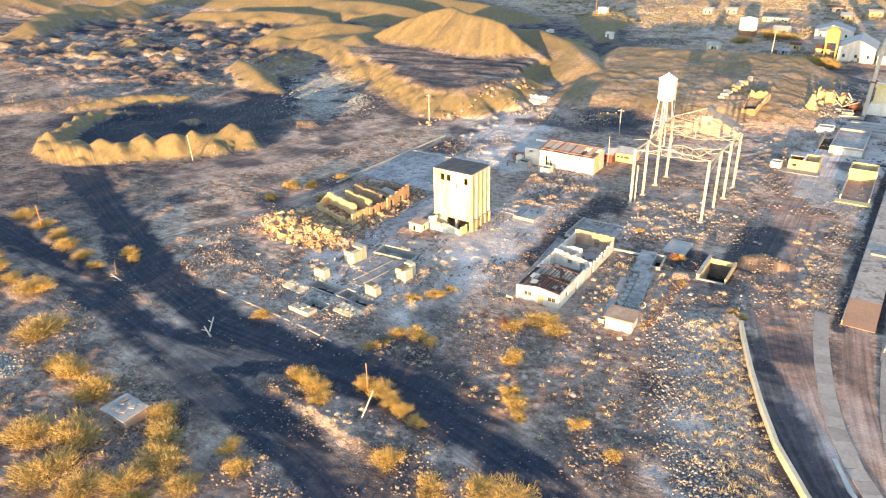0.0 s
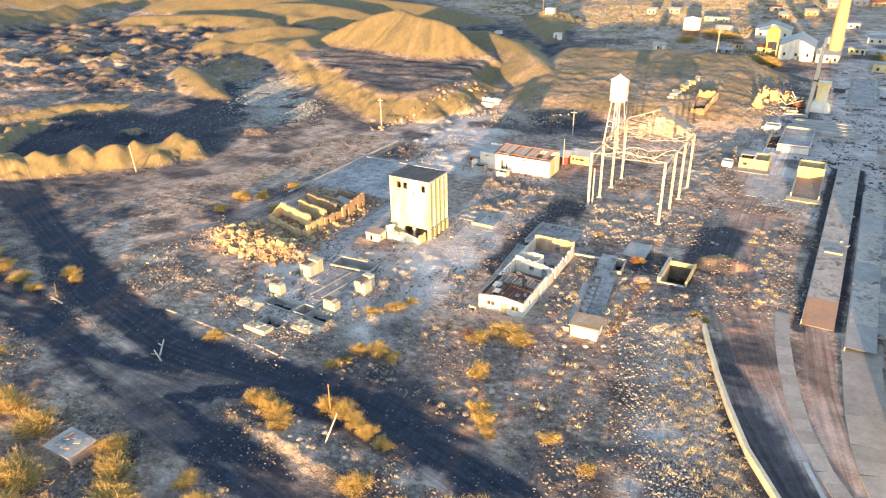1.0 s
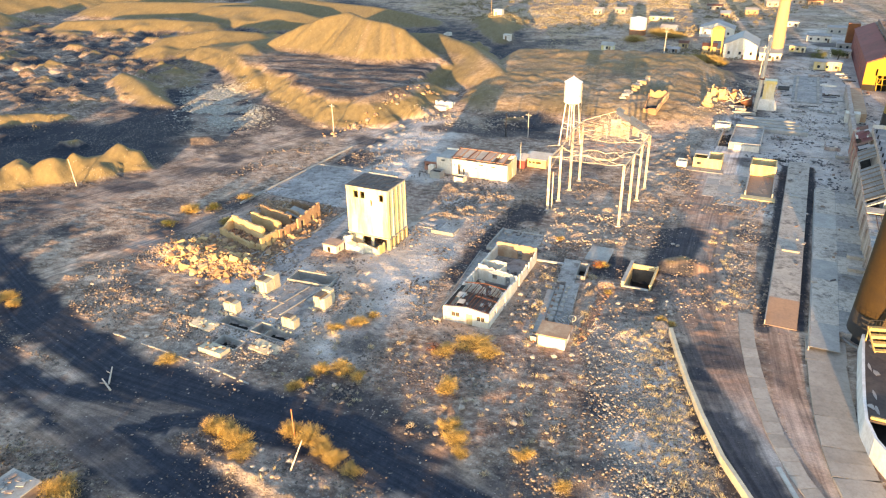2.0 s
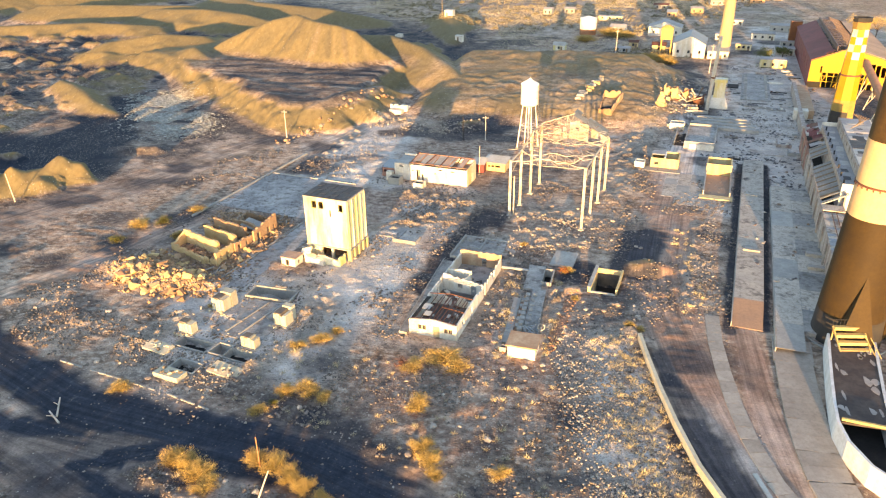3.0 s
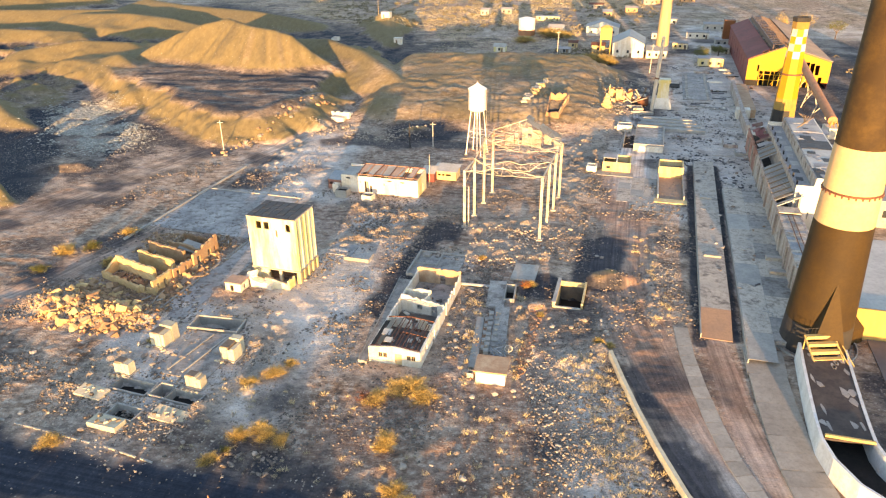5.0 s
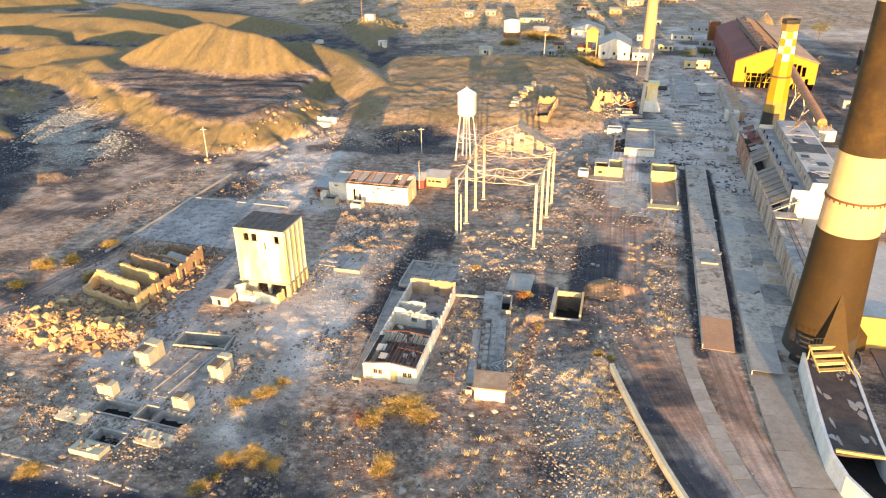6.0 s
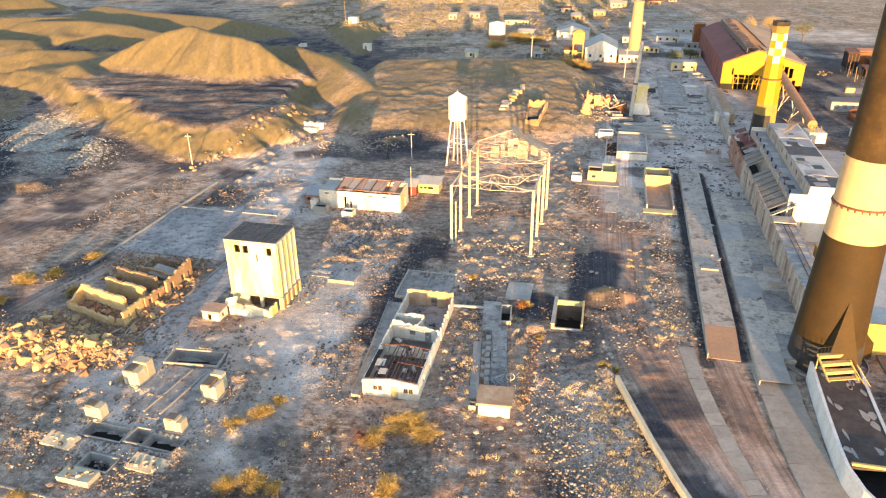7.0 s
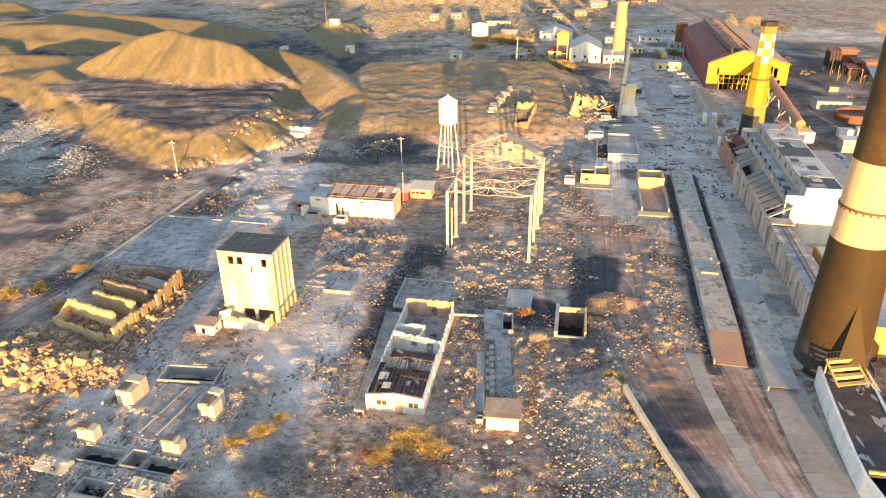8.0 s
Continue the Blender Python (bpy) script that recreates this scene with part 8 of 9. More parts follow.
    part("wall", bwall((0, 0), (7, -1), .8, 2.6, ragged=1.4, seed=61), WHITEFRONT, t)
    part("block", bbox(1.5, 6.0, -3.4, -1.2, -.3, 1.3), WHITEFRONT, t)
    part("slab", box(bmesh.new(), 0, 3.2, 0, 2.4, 0, .5, pose(3.6, -.2, 1.2, 14, 8, 0)), WHITEFRONT, t)
    # parked truck on the far flat
    t = thing("parked_truck", -81.5, 282, GROUND_Z(-80, 283), -10, "white box truck parked on the dark flat", "truck")
    part("box_body", bbox(1.9, 6.4, -1.2, 1.2, .9, 3.6), WHITEFRONT, t)
    part("cab", bbox(0, 1.8, -1.1, 1.1, .6, 2.7, taper=.08), WHITEFRONT, t)
    part("windscreen", bbox(-.03, .3, -.9, .9, 1.7, 2.4), GLASS, t)
    part("chassis", bbox(0.1, 6.3, -.9, .9, .5, .9), BLACKPAINT, t)
    for x in (1.0, 4.6, 5.6):
        for y in (-1.1, .8):
            part("wheel", brod((x, y, .5), (x, y + .3, .5), .5, .5, 14), BLACKPAINT, t)
    t.scale = (.68, .68, .68)
    # the orange plant to the east
    t = thing("orange_plant", 160, 203, 0, -8.5, "derelict orange and grey crushing plant on trestles", "plant")
    for x, y, w, d, z0, z1, m in ((4.5, 22, 6, 5, 4.4, 9.0, ORANGE), (0, 21, 4.4, 7, 2.6, 8.6, VOID), (8, 3, 7, 5, 3.6, 7.8, ORANGE), (3, 6, 5, 6, 2.4, 5.0, VOID), (7, 11, 9, 8, 3, 6.2, RUST)):
        part("bin", bbox(x, x + w, y, y + d, z0, z1), m, t)
        part("hood", box(bmesh.new(), 0, w + .8, 0, d + .8, 0, .25, pose(x - .4, y - .4, z1 + .3, 5, 0, 0)), RUSTLIGHT if m is ORANGE else RUST, t)
        for k in range(4):
            part("rib", bbox(x + .2 + k * (w - .6) / 3, x + .4 + k * (w - .6) / 3, y - .1, y, z0, z1), RUST, t)
    for i in range(40):
        x, y = 2.3 * (i % 7) + .4, 3 + 5 * (i // 7)
        part("post", beam(bmesh.new(), (x, y, -.3), (x + rnd.uniform(-.3, .3), y, 6.0), .28, .28), TIMBER if i % 2 else VOID, t)
    part("chute", box(bmesh.new(), 0, 4.4, 0, 13, 0, .8, pose(9.5, -7, 1.2, 28, 0, 8)), BLUE, t, "blue sheet chute")
    t = thing("low_shed", 133.5, 164.5, 0, -8.5, "low grey shed with a row of openings", "shed")
    part("house_shell", bwall((0, 0), (11, 0), .3, 3.2, [(1 + i * 2.4, 2.4 + i * 2.4, 1.0, 2.4) for i in range(4)], z0=-.3), CONCRETE, t)
    part("body", bbox(0, 11, .5, 7, -.3, 3.2), CONCRETE, t)
    part("roof", bbox(-.2, 11.2, -.2, 7.2, 3.2, 3.45), YARDMAT, t)
    t = thing("red_tank", 141, 153, 0, 0, "low round rusty red tank", "tank")
    part("shell", lathe(bmesh.new(), [(6.2, -.3), (6.2, 2.6), (5.9, 2.6), (5.8, 1.5), (.1, 1.4)], 32, cap=False), RUST, t)
    t = thing("yellow_box", 150, 192, 0, -8, "small yellow steel box", "container")
    part("body", bbox(0, 3.4, 0, 2.2, 0, 1.9), RAMPMAT, t)
    part("door", bbox(.4, 3.0, -.06, 0, .2, 1.7), YELLOWED, t)
    t = thing("low_shed", 121, 118, 0, -8.5, "low pale shed with a round vent", "shed")
    part("body", bbox(0, 8, 0, 5, -.3, 3.4), CONCRETE, t)
    part("roof", bbox(-.2, 8.2, -.2, 5.2, 3.4, 3.7), PALESHEET, t)
    for x, y in ((127, 133), (133, 134)):
        t = thing("white_container", x, y, 0, -8, "small white container box", "container")
        part("body", bbox(0, 4, 0, 2.6, 0, 2.3), WHITEFRONT, t)
        part("lid", bbox(-.05, 4.05, -.05, 2.65, 2.3, 2.45), PALESHEET, t)


far_side()


# ---- poles, logs and the broken hut ----


def pole(x, y, h, r=.13, lean=(0, 0), m=None, arm=False, label="weathered wooden pole", group="poles"):
    t = thing("pole", x, y, GROUND_Z(x, y) - .2, 0, label, "pole", group)
    part("shaft", brod((0, 0, 0), (lean[0], lean[1], h), r, r * .7, 8), m or TIMBER, t)
    if arm:
        part("crossarm", beam(bmesh.new(), (lean[0] * .93 - .9, lean[1], h * .93), (lean[0] * .93 + .9, lean[1], h * .93), .12, .14), m or TIMBER, t)


pole(-9.8, -35.4, 5.0, .1, (0, 0), RUSTLIGHT, label="slim rust-coloured pole in the dry brush")
pole(-7.6, -41.2, 4.6, .12, (1.6, 1.2), PALESHEET, label="leaning pale timber pole")
pole(-109.6, 38.0, 7.5, .14, (-.6, 0), PALESHEET, label="pale pole on the tipped bank")
pole(-106.0, -13.5, 6.0, .12, (0, 0), RUSTLIGHT, label="slim rust-coloured pole in the dry brush")
pole(-65.0, 100.0, 9.0, .16, (0, 0), PALESHEET, True, label="pale utility pole with a crossarm")
pole(-10.8, 106.9, 7.5, .16, (0, 0), VOID, False, label="dark utility pole with a crossarm")
pole(-4.1, 107.9, 7.6, .15, (0, 0), PALESHEET, True, label="pale utility pole with crossarms")
pole(33.5, 217, 12.0, .2, (.3, 0), PALESHEET, True, label="pale utility pole with a crossarm")
pole(-68, 338, 11.0, .2, (0, 0), TIMBER, True, label="dark utility pole with a crossarm")
pole(72, 216, 12.0, .2, (.3, 0), PALESHEET, True, label="pale utility pole with a crossarm")


def lying_logs():
    for x, y, ln, a, m in ((-42.5, -31.8, 3.8, 120, PALESHEET), (-41.2, -33.0, 3.0, 150, PALESHEET), (-74, -22.4, 4.5, 140, TIMBER), (-70.8, -24.2, 3.2, 170, PALESHEET)):
        t = thing("log", x, y, GROUND_Z(x, y) + .15, a, "pale log lying beside the slag road", "log", "logs")
        part("trunk", brod((0, 0, 0), (ln, 0, .5), .16, .1, 8), m, t)
        part("stub", brod((ln * .6, 0, .3), (ln * .75, .7, .5), .07, .05, 6), m, t)
    for x0, y0, x1, y1 in ((-51.5, -19.6, -32, -23.6), (-30, -24, -22, -26.2)):
        t = thing("kerb_stone_line", 0, 0, 0, 0, "broken pale kerb line at the slag road's edge", "kerb", "kerb lines")
        n = 12
        for i in range(n):
            if i % 5 == 3:
                continue
            p, q = Vector((x0, y0)).lerp(Vector((x1, y1)), i / n), Vector((x0, y0)).lerp(Vector((x1, y1)), (i + .85) / n)
            z = GROUND_Z(*p)
            part("kerb_stone", beam(bmesh.new(), (*p, z + .1), (*q, z + .12), .22, .25), CONCRETE, t)
    t = thing("broken_hut", -40.2, -55.2, 0, -10, "low plastered hut under a tilted roof slab heaped with debris", "hut")
    part("wall", bwall((0, 0), (4.4, 0), .3, 1.7, z0=-.3), ADOBEPINK, t)
    part("wall", bwall((4.4, .3), (4.4, 3.0), .3, 1.7, z0=-.3), ADOBEPINK, t)
    part("wall", bwall((4.4, 3.3), (0, 3.3), .3, 1.7, z0=-.3), ADOBEPINK, t)
    part("wall", bwall((0, 3.0), (0, .3), .3, 1.7, [(.8, 1.7, -.3, 1.5)], z0=-.3), ADOBEPINK, t)
    part("roof", box(bmesh.new(), -.5, 4.75, -.4, 3.7, 1.72, 1.92, pose(0, 0, 0, 1, 0, 0)), CONCRETE, t, "grey concrete roof slab")
    part("roof_edge", box(bmesh.new(), -1.3, -.5, -.35, .5, 1.6, 1.72, pose(0, 0, 0, 0, 4, 0)), TIMBER, t)
    part("floor", bbox(.3, 4.1, .3, 3.0, -.3, .15), VOID, t)
    rnd = random.Random(2)
    for i in range(16):
        part("roof_debris", box(bmesh.new(), 0, rnd.uniform(.4, 1.1), 0, rnd.uniform(.3, .8), 0, .12, pose(rnd.uniform(.4, 3.2), rnd.uniform(.2, 2.4), 1.93 + .05 * (i % 3), rnd.uniform(-4, 4), rnd.uniform(-6, 6), rnd.uniform(0, 90))), rnd.choice((ADOBEPINK, PALESHEET, SLAB, CONCRETE)), t)


lying_logs()


# ---- dry shrubs ----


def shrub_meshes(seed, blades, leaf):
    """Meshes of a twiggy dry shrub one metre in radius: stems and a ragged crown of small blades."""
    rnd = random.Random(seed)
    stems = bmesh.new()
    tips = []
    for i in range(30):
        a = rnd.uniform(0, 2 * math.pi)
        r = rnd.uniform(.1, .95)
        h = rnd.uniform(.45, 1.05) * (1.15 - .5 * r)
        p1 = Vector((math.cos(a) * r * .45, math.sin(a) * r * .45, h * .55))
        p2 = Vector((math.cos(a) * r, math.sin(a) * r, h))
        rod(stems, (0, 0, -.1), p1, .035, .025, 4)
        rod(stems, p1, p2, .025, .01, 4)
        tips += [p1.lerp(p2, k) for k in (.2, .6, 1.0)]
    co, faces = [], []
    for i in range(blades):
        c = rnd.choice(tips) + Vector((rnd.gauss(0, .15), rnd.gauss(0, .15), rnd.gauss(0, .12)))
        c.z = max(c.z, .03)
        d = (Vector((c.x, c.y, .5)) + Vector((rnd.gauss(0, .45), rnd.gauss(0, .45), abs(rnd.gauss(.3, .4))))).normalized()
        s = d.orthogonal().normalized()
        s.rotate(Matrix.Rotation(rnd.uniform(0, 6.28), 3, d))
        ln, w = rnd.uniform(.1, .32), rnd.uniform(.005, .013)
        k = len(co)
        co += [c - s * w, c + s * w, c + d * ln]
        faces.append((k, k + 1, k + 2))
    me = bpy.data.meshes.new("crown")
    me.from_pydata([tuple(v) for v in co], [], faces)
    me.materials.append(leaf)
    ms = bpy.data.meshes.new("stem")
    stems.to_mesh(ms)
    stems.free()
    ms.materials.append(BARK)
    return ms, me


SHRUBS = [shrub_meshes(s, 5200, DRYLEAF) for s in (1, 2, 3)] + [shrub_meshes(9, 3000, GREENLEAF)]


def shrub(x, y, r, h, kind=0, label="rounded golden dry desert shrub", group="dry shrubs"):
    t = thing("shrub", x, y, GROUND_Z(x, y) - .05, (x * 37 + y * 11) % 360, label, "shrub", group)
    t.scale = (r, r, h)
    share("stem", SHRUBS[kind][0], t, Matrix())
    share("crown", SHRUBS[kind][1], t, Matrix())


BY_ROADS_BUSHES = [(-18.6, -37.6, 2.0, 1.7), (-16.4, -38.8, 2.1, 1.8), (-21.4, -36.8, 1.8, 1.5), (-14.4, -40.6, 1.8, 1.3), (-10.6, -34.6, 1.7, 1.3), (-7.6, -35.4, 1.9, 1.7), (-5.0, -36.8, 1.8, 1.4), (-2.6, -38.2, 1.6, 1.2),
                   (0.2, -39.6, 1.5, 1.0), (9.8, -28.4, 1.6, 1.4), (11.2, -30.6, 1.8, 1.4), (12.4, -32.6, 1.2, 0.9), (20.5, -31, 1.4, 1.0), (26, -35, 1.2, 0.8)]
LOWER_SLOPE_BUSHES = [(-68.2, -44, 4.2, 2.6), (-53, -50.4, 3.0, 2.2), (-45.6, -52.2, 3.2, 2.4), (-57.5, -49, 2.2, 1.5), (-40.2, -60.6, 3.8, 2.4), (-46, -63, 3.6, 2.2), (-29.5, -55.5, 3.0, 1.9), (-26, -59, 3.4, 2.0),
                      (-33, -52, 2.2, 1.7), (-38, -66.5, 4.0, 2.3), (-27.5, -64, 3.0, 1.9), (-21, -61.5, 2.4, 1.5), (-32, -67, 3.2, 2.0), (-20, -53.5, 1.8, 1.2), (-16.6, -56, 1.8, 1.2), (17.0, -47.0, 3.4, 1.6),
                      (12.5, -47.5, 2.4, 1.3), (0.2, -47.4, 2.2, 1.6), (7.2, -49.6, 2.2, 1.5)]
WEST_TRACK_BUSHES = [(-82, -34, 3.4, 2.2), (-76, -57, 3.0, 1.8), (-117, -9, 3.2, 1.5), (-107, -12.5, 2.6, 1.5), (-99, -14.5, 2.6, 1.4), (-92, -18.5, 2.6, 1.6), (-85, -20.6, 2.2, 1.4), (-79.5, -22.6, 1.6, 1.1),
                     (-78.5, -14.6, 2.0, 1.2), (-75.6, -16.4, 1.6, 1.0), (-104, -27, 3.0, 1.8), (-96.5, -31.5, 2.8, 1.6), (-89.5, -33, 2.4, 1.2), (-110, -25, 3.0, 1.6), (-118, -30, 3.4, 2.0), (-92, -42, 3.0, 1.8)]
YARD_BUSHES = [(-70, 30, 2.6, 1.6), (-58.5, 26.5, 1.8, 1.1), (-62, 41, 2.0, 1.0), (7.2, -20.0, 1.9, 1.6), (8.0, -7.6, 3.0, 1.6), (10.5, -9.4, 2.2, 1.2), (4.0, -10.5, 2.0, 1.0), (-9.6, -19.4, 2.2, 1.3),
               (-13.0, -20.2, 1.6, 1.0), (-7.0, -20.6, 1.4, 0.9), (-15.0, -25.2, 1.4, 1.0), (-37.4, -24.4, 1.8, 1.0), (-12.8, -6.4, 1.8, 0.9), (-15.8, -8.8, 1.4, 0.8), (36.6, 8.2, 1.0, 0.7), (38.5, 7.4, 0.9, 0.6),
               (27.4, 15.8, 0.9, 0.6), (25.4, 26.0, 1.3, 1.0), (-36.0, 0.6, 0.9, 0.6), (15.6, 36.4, 0.9, 0.6), (-11.0, -3.4, 1.2, 0.7)]
VILLAGE_BUSHES = [(37, 229, 5, 2.6), (41, 234, 6, 2.8), (49, 240, 5, 3), (53, 237, 6, 3), (57, 233, 4, 2.2), (31, 306, 8, 3.5), (37, 301, 7, 3), (19, 286, 6, 2.6)]
for i, (x, y, r, h) in enumerate(LOWER_SLOPE_BUSHES + BY_ROADS_BUSHES + YARD_BUSHES + WEST_TRACK_BUSHES + VILLAGE_BUSHES):
    shrub(x, y, r, h, i % 3)
for i, (x, y, r, h) in enumerate(((-66, 33, 2.4, 1.2), (-59, -62, 3.0, 1.8), (-24, -66, 2.8, 1.6), (-70.5, 22, 2.2, 1.0), (-13.5, -23.0, 1.0, .7))):
    shrub(x, y, r, h, 3, "dusty green desert shrub", "green shrubs")


def far_brush():
    """The brush of the plain beyond, too much of it to count."""
    rnd = np.random.RandomState(5)
    n = 3600
    x = rnd.uniform(-120, 300, n)
    y = 300 + rnd.rand(n) ** 1.2 * 420
    ok = (y > 318 + .9 * np.maximum(-60 - x, 0)) & (x < 60 + (y - 290) * .45) & ~((x > 96 + (y - 200) * .16) & (x < 140 + (y - 200) * .16) & (y < 330))
    x, y = x[ok], y[ok]
    x2, y2 = rnd.uniform(120, 260, 40), rnd.uniform(110, 300, 40)
    x3, y3 = rnd.uniform(34, 66, 70), rnd.uniform(246, 270, 70)
    x4, y4 = rnd.uniform(-330, -150, 40), rnd.uniform(60, 110, 40)
    x, y = np.concatenate([x, x2, x3, x4]), np.concatenate([y, y2, y3, y4])
    r = rnd.uniform(.7, 2.4, len(x))
    z = ground_at(x, y)
    co, fa = [], []
    k = 0
    for cx, cy, cz, cr in zip(x, y, z, r):
        m = 22
        a = rnd.uniform(0, 6.28, m)
        q = rnd.rand(m) ** .5 * cr
        px, py = cx + np.cos(a) * q, cy + np.sin(a) * q
        pz = cz + rnd.rand(m) * cr * .8 * (1.1 - q / cr)
        s = rnd.uniform(.25, .6, m) * cr * .6
        for i in range(m):
            d = rnd.normal(0, 1, 3)
            co += [(px[i] - s[i] * .5, py[i], pz[i]), (px[i] + s[i] * .5, py[i] + d[0] * .2 * s[i], pz[i]), (px[i] + d[1] * .3 * s[i], py[i] + d[2] * .3 * s[i], pz[i] + s[i] * .9)]
            fa.append((k, k + 1, k + 2))
            k += 3
    me = bpy.data.meshes.new("desert_brush")
    me.from_pydata(co, [], fa)
    me.materials.append(BRUSHMAT)
    tagged(new("desert_brush", me), "low dry desert brush over the plain", "brush", kind="stuff")


def far_grass():
    """Standing dry grass on the plain."""
    rnd = np.random.RandomState(15)
    n = 230000
    x = rnd.uniform(-140, 260, n)
    y = 296 + rnd.rand(n) ** 1.1 * 460
    keep = (fbm(x, y, 45, 301, 3) + .25 * rnd.rand(n) > -.02) & (x < 40 + (y - 290) * .42) & (y > 318 * (x < -30) + .9 * np.maximum(-60 - x, 0))
    x, y = x[keep], y[keep]
    x2, y2 = rnd.uniform(-26, 66, 4000), rnd.uniform(244, 300, 4000)
    x, y = np.concatenate([x, x2]), np.concatenate([y, y2])
    n = len(x)
    z = ground_at(x, y)
    h, w = rnd.uniform(.12, .5, n), rnd.uniform(.08, .3, n)
    a = rnd.normal(0, .5, n)
    dx, dy = np.cos(a) * w, np.sin(a) * w
    v = np.stack([np.stack([x - dx, y - dy, z - .1], -1), np.stack([x + dx, y + dy, z - .1], -1), np.stack([x + rnd.normal(0, .3, n), y + rnd.normal(0, .3, n), z + h], -1)], 1)
    me = bpy.data.meshes.new("dry_grass")
    me.vertices.add(n * 3)
    me.vertices.foreach_set("co", v.ravel())
    me.loops.add(n * 3)
    me.loops.foreach_set("vertex_index", np.arange(n * 3))
    me.polygons.add(n)
    me.polygons.foreach_set("loop_start", np.arange(0, n * 3, 3))
    me.update()
    me.materials.append(GRASSMAT)
    tagged(new("dry_grass", me), "pale golden dry grass standing over the plain", "grass", kind="stuff")


GRASSMAT = surface("dry_grass_blades", (0.46, 0.39, 0.25), (0.37, 0.315, 0.21), (0.25, 0.215, 0.15), 0.95, 0.05, 3, 0, vary=.4, island=True)
far_grass()
BRUSHMAT = surface("dry_brush", (0.2, 0.165, 0.1), (0.14, 0.12, 0.075), (0.09, 0.08, 0.055), 0.9, 0.1, 4, 0, vary=.4, island=True)
far_brush()


def tree(x, y, h, r, leaf, label):
    t = thing("tree", x, y, GROUND_Z(x, y) - .1, 0, label, "tree")
    rnd = random.Random(int(x * 7 + y))
    bm = bmesh.new()
    rod(bm, (0, 0, 0), (.2, 0, h * .5), .28, .18, 7)
    tips = []
    for i in range(8):
        a = rnd.uniform(0, 6.28)
        p = Vector((math.cos(a) * r * rnd.uniform(.4, .9), math.sin(a) * r * rnd.uniform(.4, .9), h * rnd.uniform(.55, 1)))
        rod(bm, (.1, 0, h * rnd.uniform(.25, .5)), p, .12, .04, 5)
        tips.append(p)
    part("trunk", bm, BARK, t)
    co, fa = [], []
    for i in range(900):
        c = rnd.choice(tips) + Vector((rnd.gauss(0, r * .25), rnd.gauss(0, r * .25), rnd.gauss(0, h * .1)))
        d = Vector((rnd.gauss(0, 1), rnd.gauss(0, 1), rnd.gauss(0, 1))).normalized() * .35
        s = d.orthogonal().normalized() * .22
        k = len(co)
        co += [c - s, c + s, c + d]
        fa.append((k, k + 1, k + 2))
    me = bpy.data.meshes.new("crown")
    me.from_pydata([tuple(c) for c in co], [], fa)
    me.materials.append(leaf)
    share("crown", me, t, Matrix())


for x, y, h, r in ((150, 310, 11, 4), (164, 316, 9, 4.5), (176, 305, 8, 4), (228, 308, 9, 3.5), (98, 246, 5, 4), (108, 256, 4, 3.4)):
    tree(x, y, h, r, DRYLEAF if h > 8.5 else GREENLEAF, "tall yellow-green desert tree" if h > 8.5 else "low dusty green tree")


# ---- rubble and stones ----


def stones(name, label, pts, sizes, material, flat=.6, seed=1):
    """Loose angular stones, one mesh: pts as arrays x, y."""
    rnd = np.random.RandomState(seed)
    x, y = pts
    n = len(x)
    z = ground_at(x, y)
    base = np.array([(1, 0, 0), (-1, 0, 0), (0, 1, 0), (0, -1, 0), (0, 0, 1), (0, 0, -1.0)])
    tri = np.array([(0, 2, 4), (2, 1, 4), (1, 3, 4), (3, 0, 4), (2, 0, 5), (1, 2, 5), (3, 1, 5), (0, 3, 5)])
    v = base[None] * rnd.uniform(.6, 1.3, (n, 6, 1)) + rnd.normal(0, .18, (n, 6, 3))
    a = rnd.uniform(0, 6.28, n)
    c, s = np.cos(a)[:, None], np.sin(a)[:, None]
    v = np.stack([v[..., 0] * c - v[..., 1] * s, v[..., 0] * s + v[..., 1] * c, v[..., 2] * flat], -1) * sizes[:, None, None]
    v += np.stack([x, y, z + sizes * flat * .35], -1)[:, None]
    me = bpy.data.meshes.new(name)
    me.vertices.add(n * 6)
    me.vertices.foreach_set("co", v.ravel())
    f = (tri[None] + np.arange(n)[:, None, None] * 6).reshape(-1)
    me.loops.add(len(f))
    me.loops.foreach_set("vertex_index", f)
    me.polygons.add(n * 8)
    me.polygons.foreach_set("loop_start", np.arange(0, n * 24, 3))
    me.update()
    me.materials.append(material)
    tagged(new(name, me), label, "stones", kind="stuff")


def sow(rnd, n, cx, cy, w, d, turn=SITE):
    u, v = (rnd.rand(n) + rnd.rand(n)) / 2 * w, (.75 * rnd.rand(n) + .25 * rnd.rand(n)) * d
    a = radians(turn)
    return cx + u * math.cos(a) - v * math.sin(a), cy + u * math.sin(a) + v * math.cos(a)


SOLID = [  # plan rectangles kept clear of stones: x, y, width, depth, turn
    (-27.2, 24, 9, 8, -9.5), (-22.2, 71, 20.4, 7.2, -8.9), (.6, -.8, 8.6, 27.4, -7.6), (-2.8, -1, 3.2, 27, -7.6), (17.6, -4.6, 4.8, 4.2, -5), (18.8, 0, 3.7, 20, SITE),
    (53.4, 12, 6, 90, -9.6), (61, 2, 9, 80, -9.2), (29.4, 16.8, 5.6, 10.2, SITE), (70, 18, 30, 100, -8.9), (-32, 5.2, 9, 4, -4), (-36.5, -12, 15, 4, -12)]


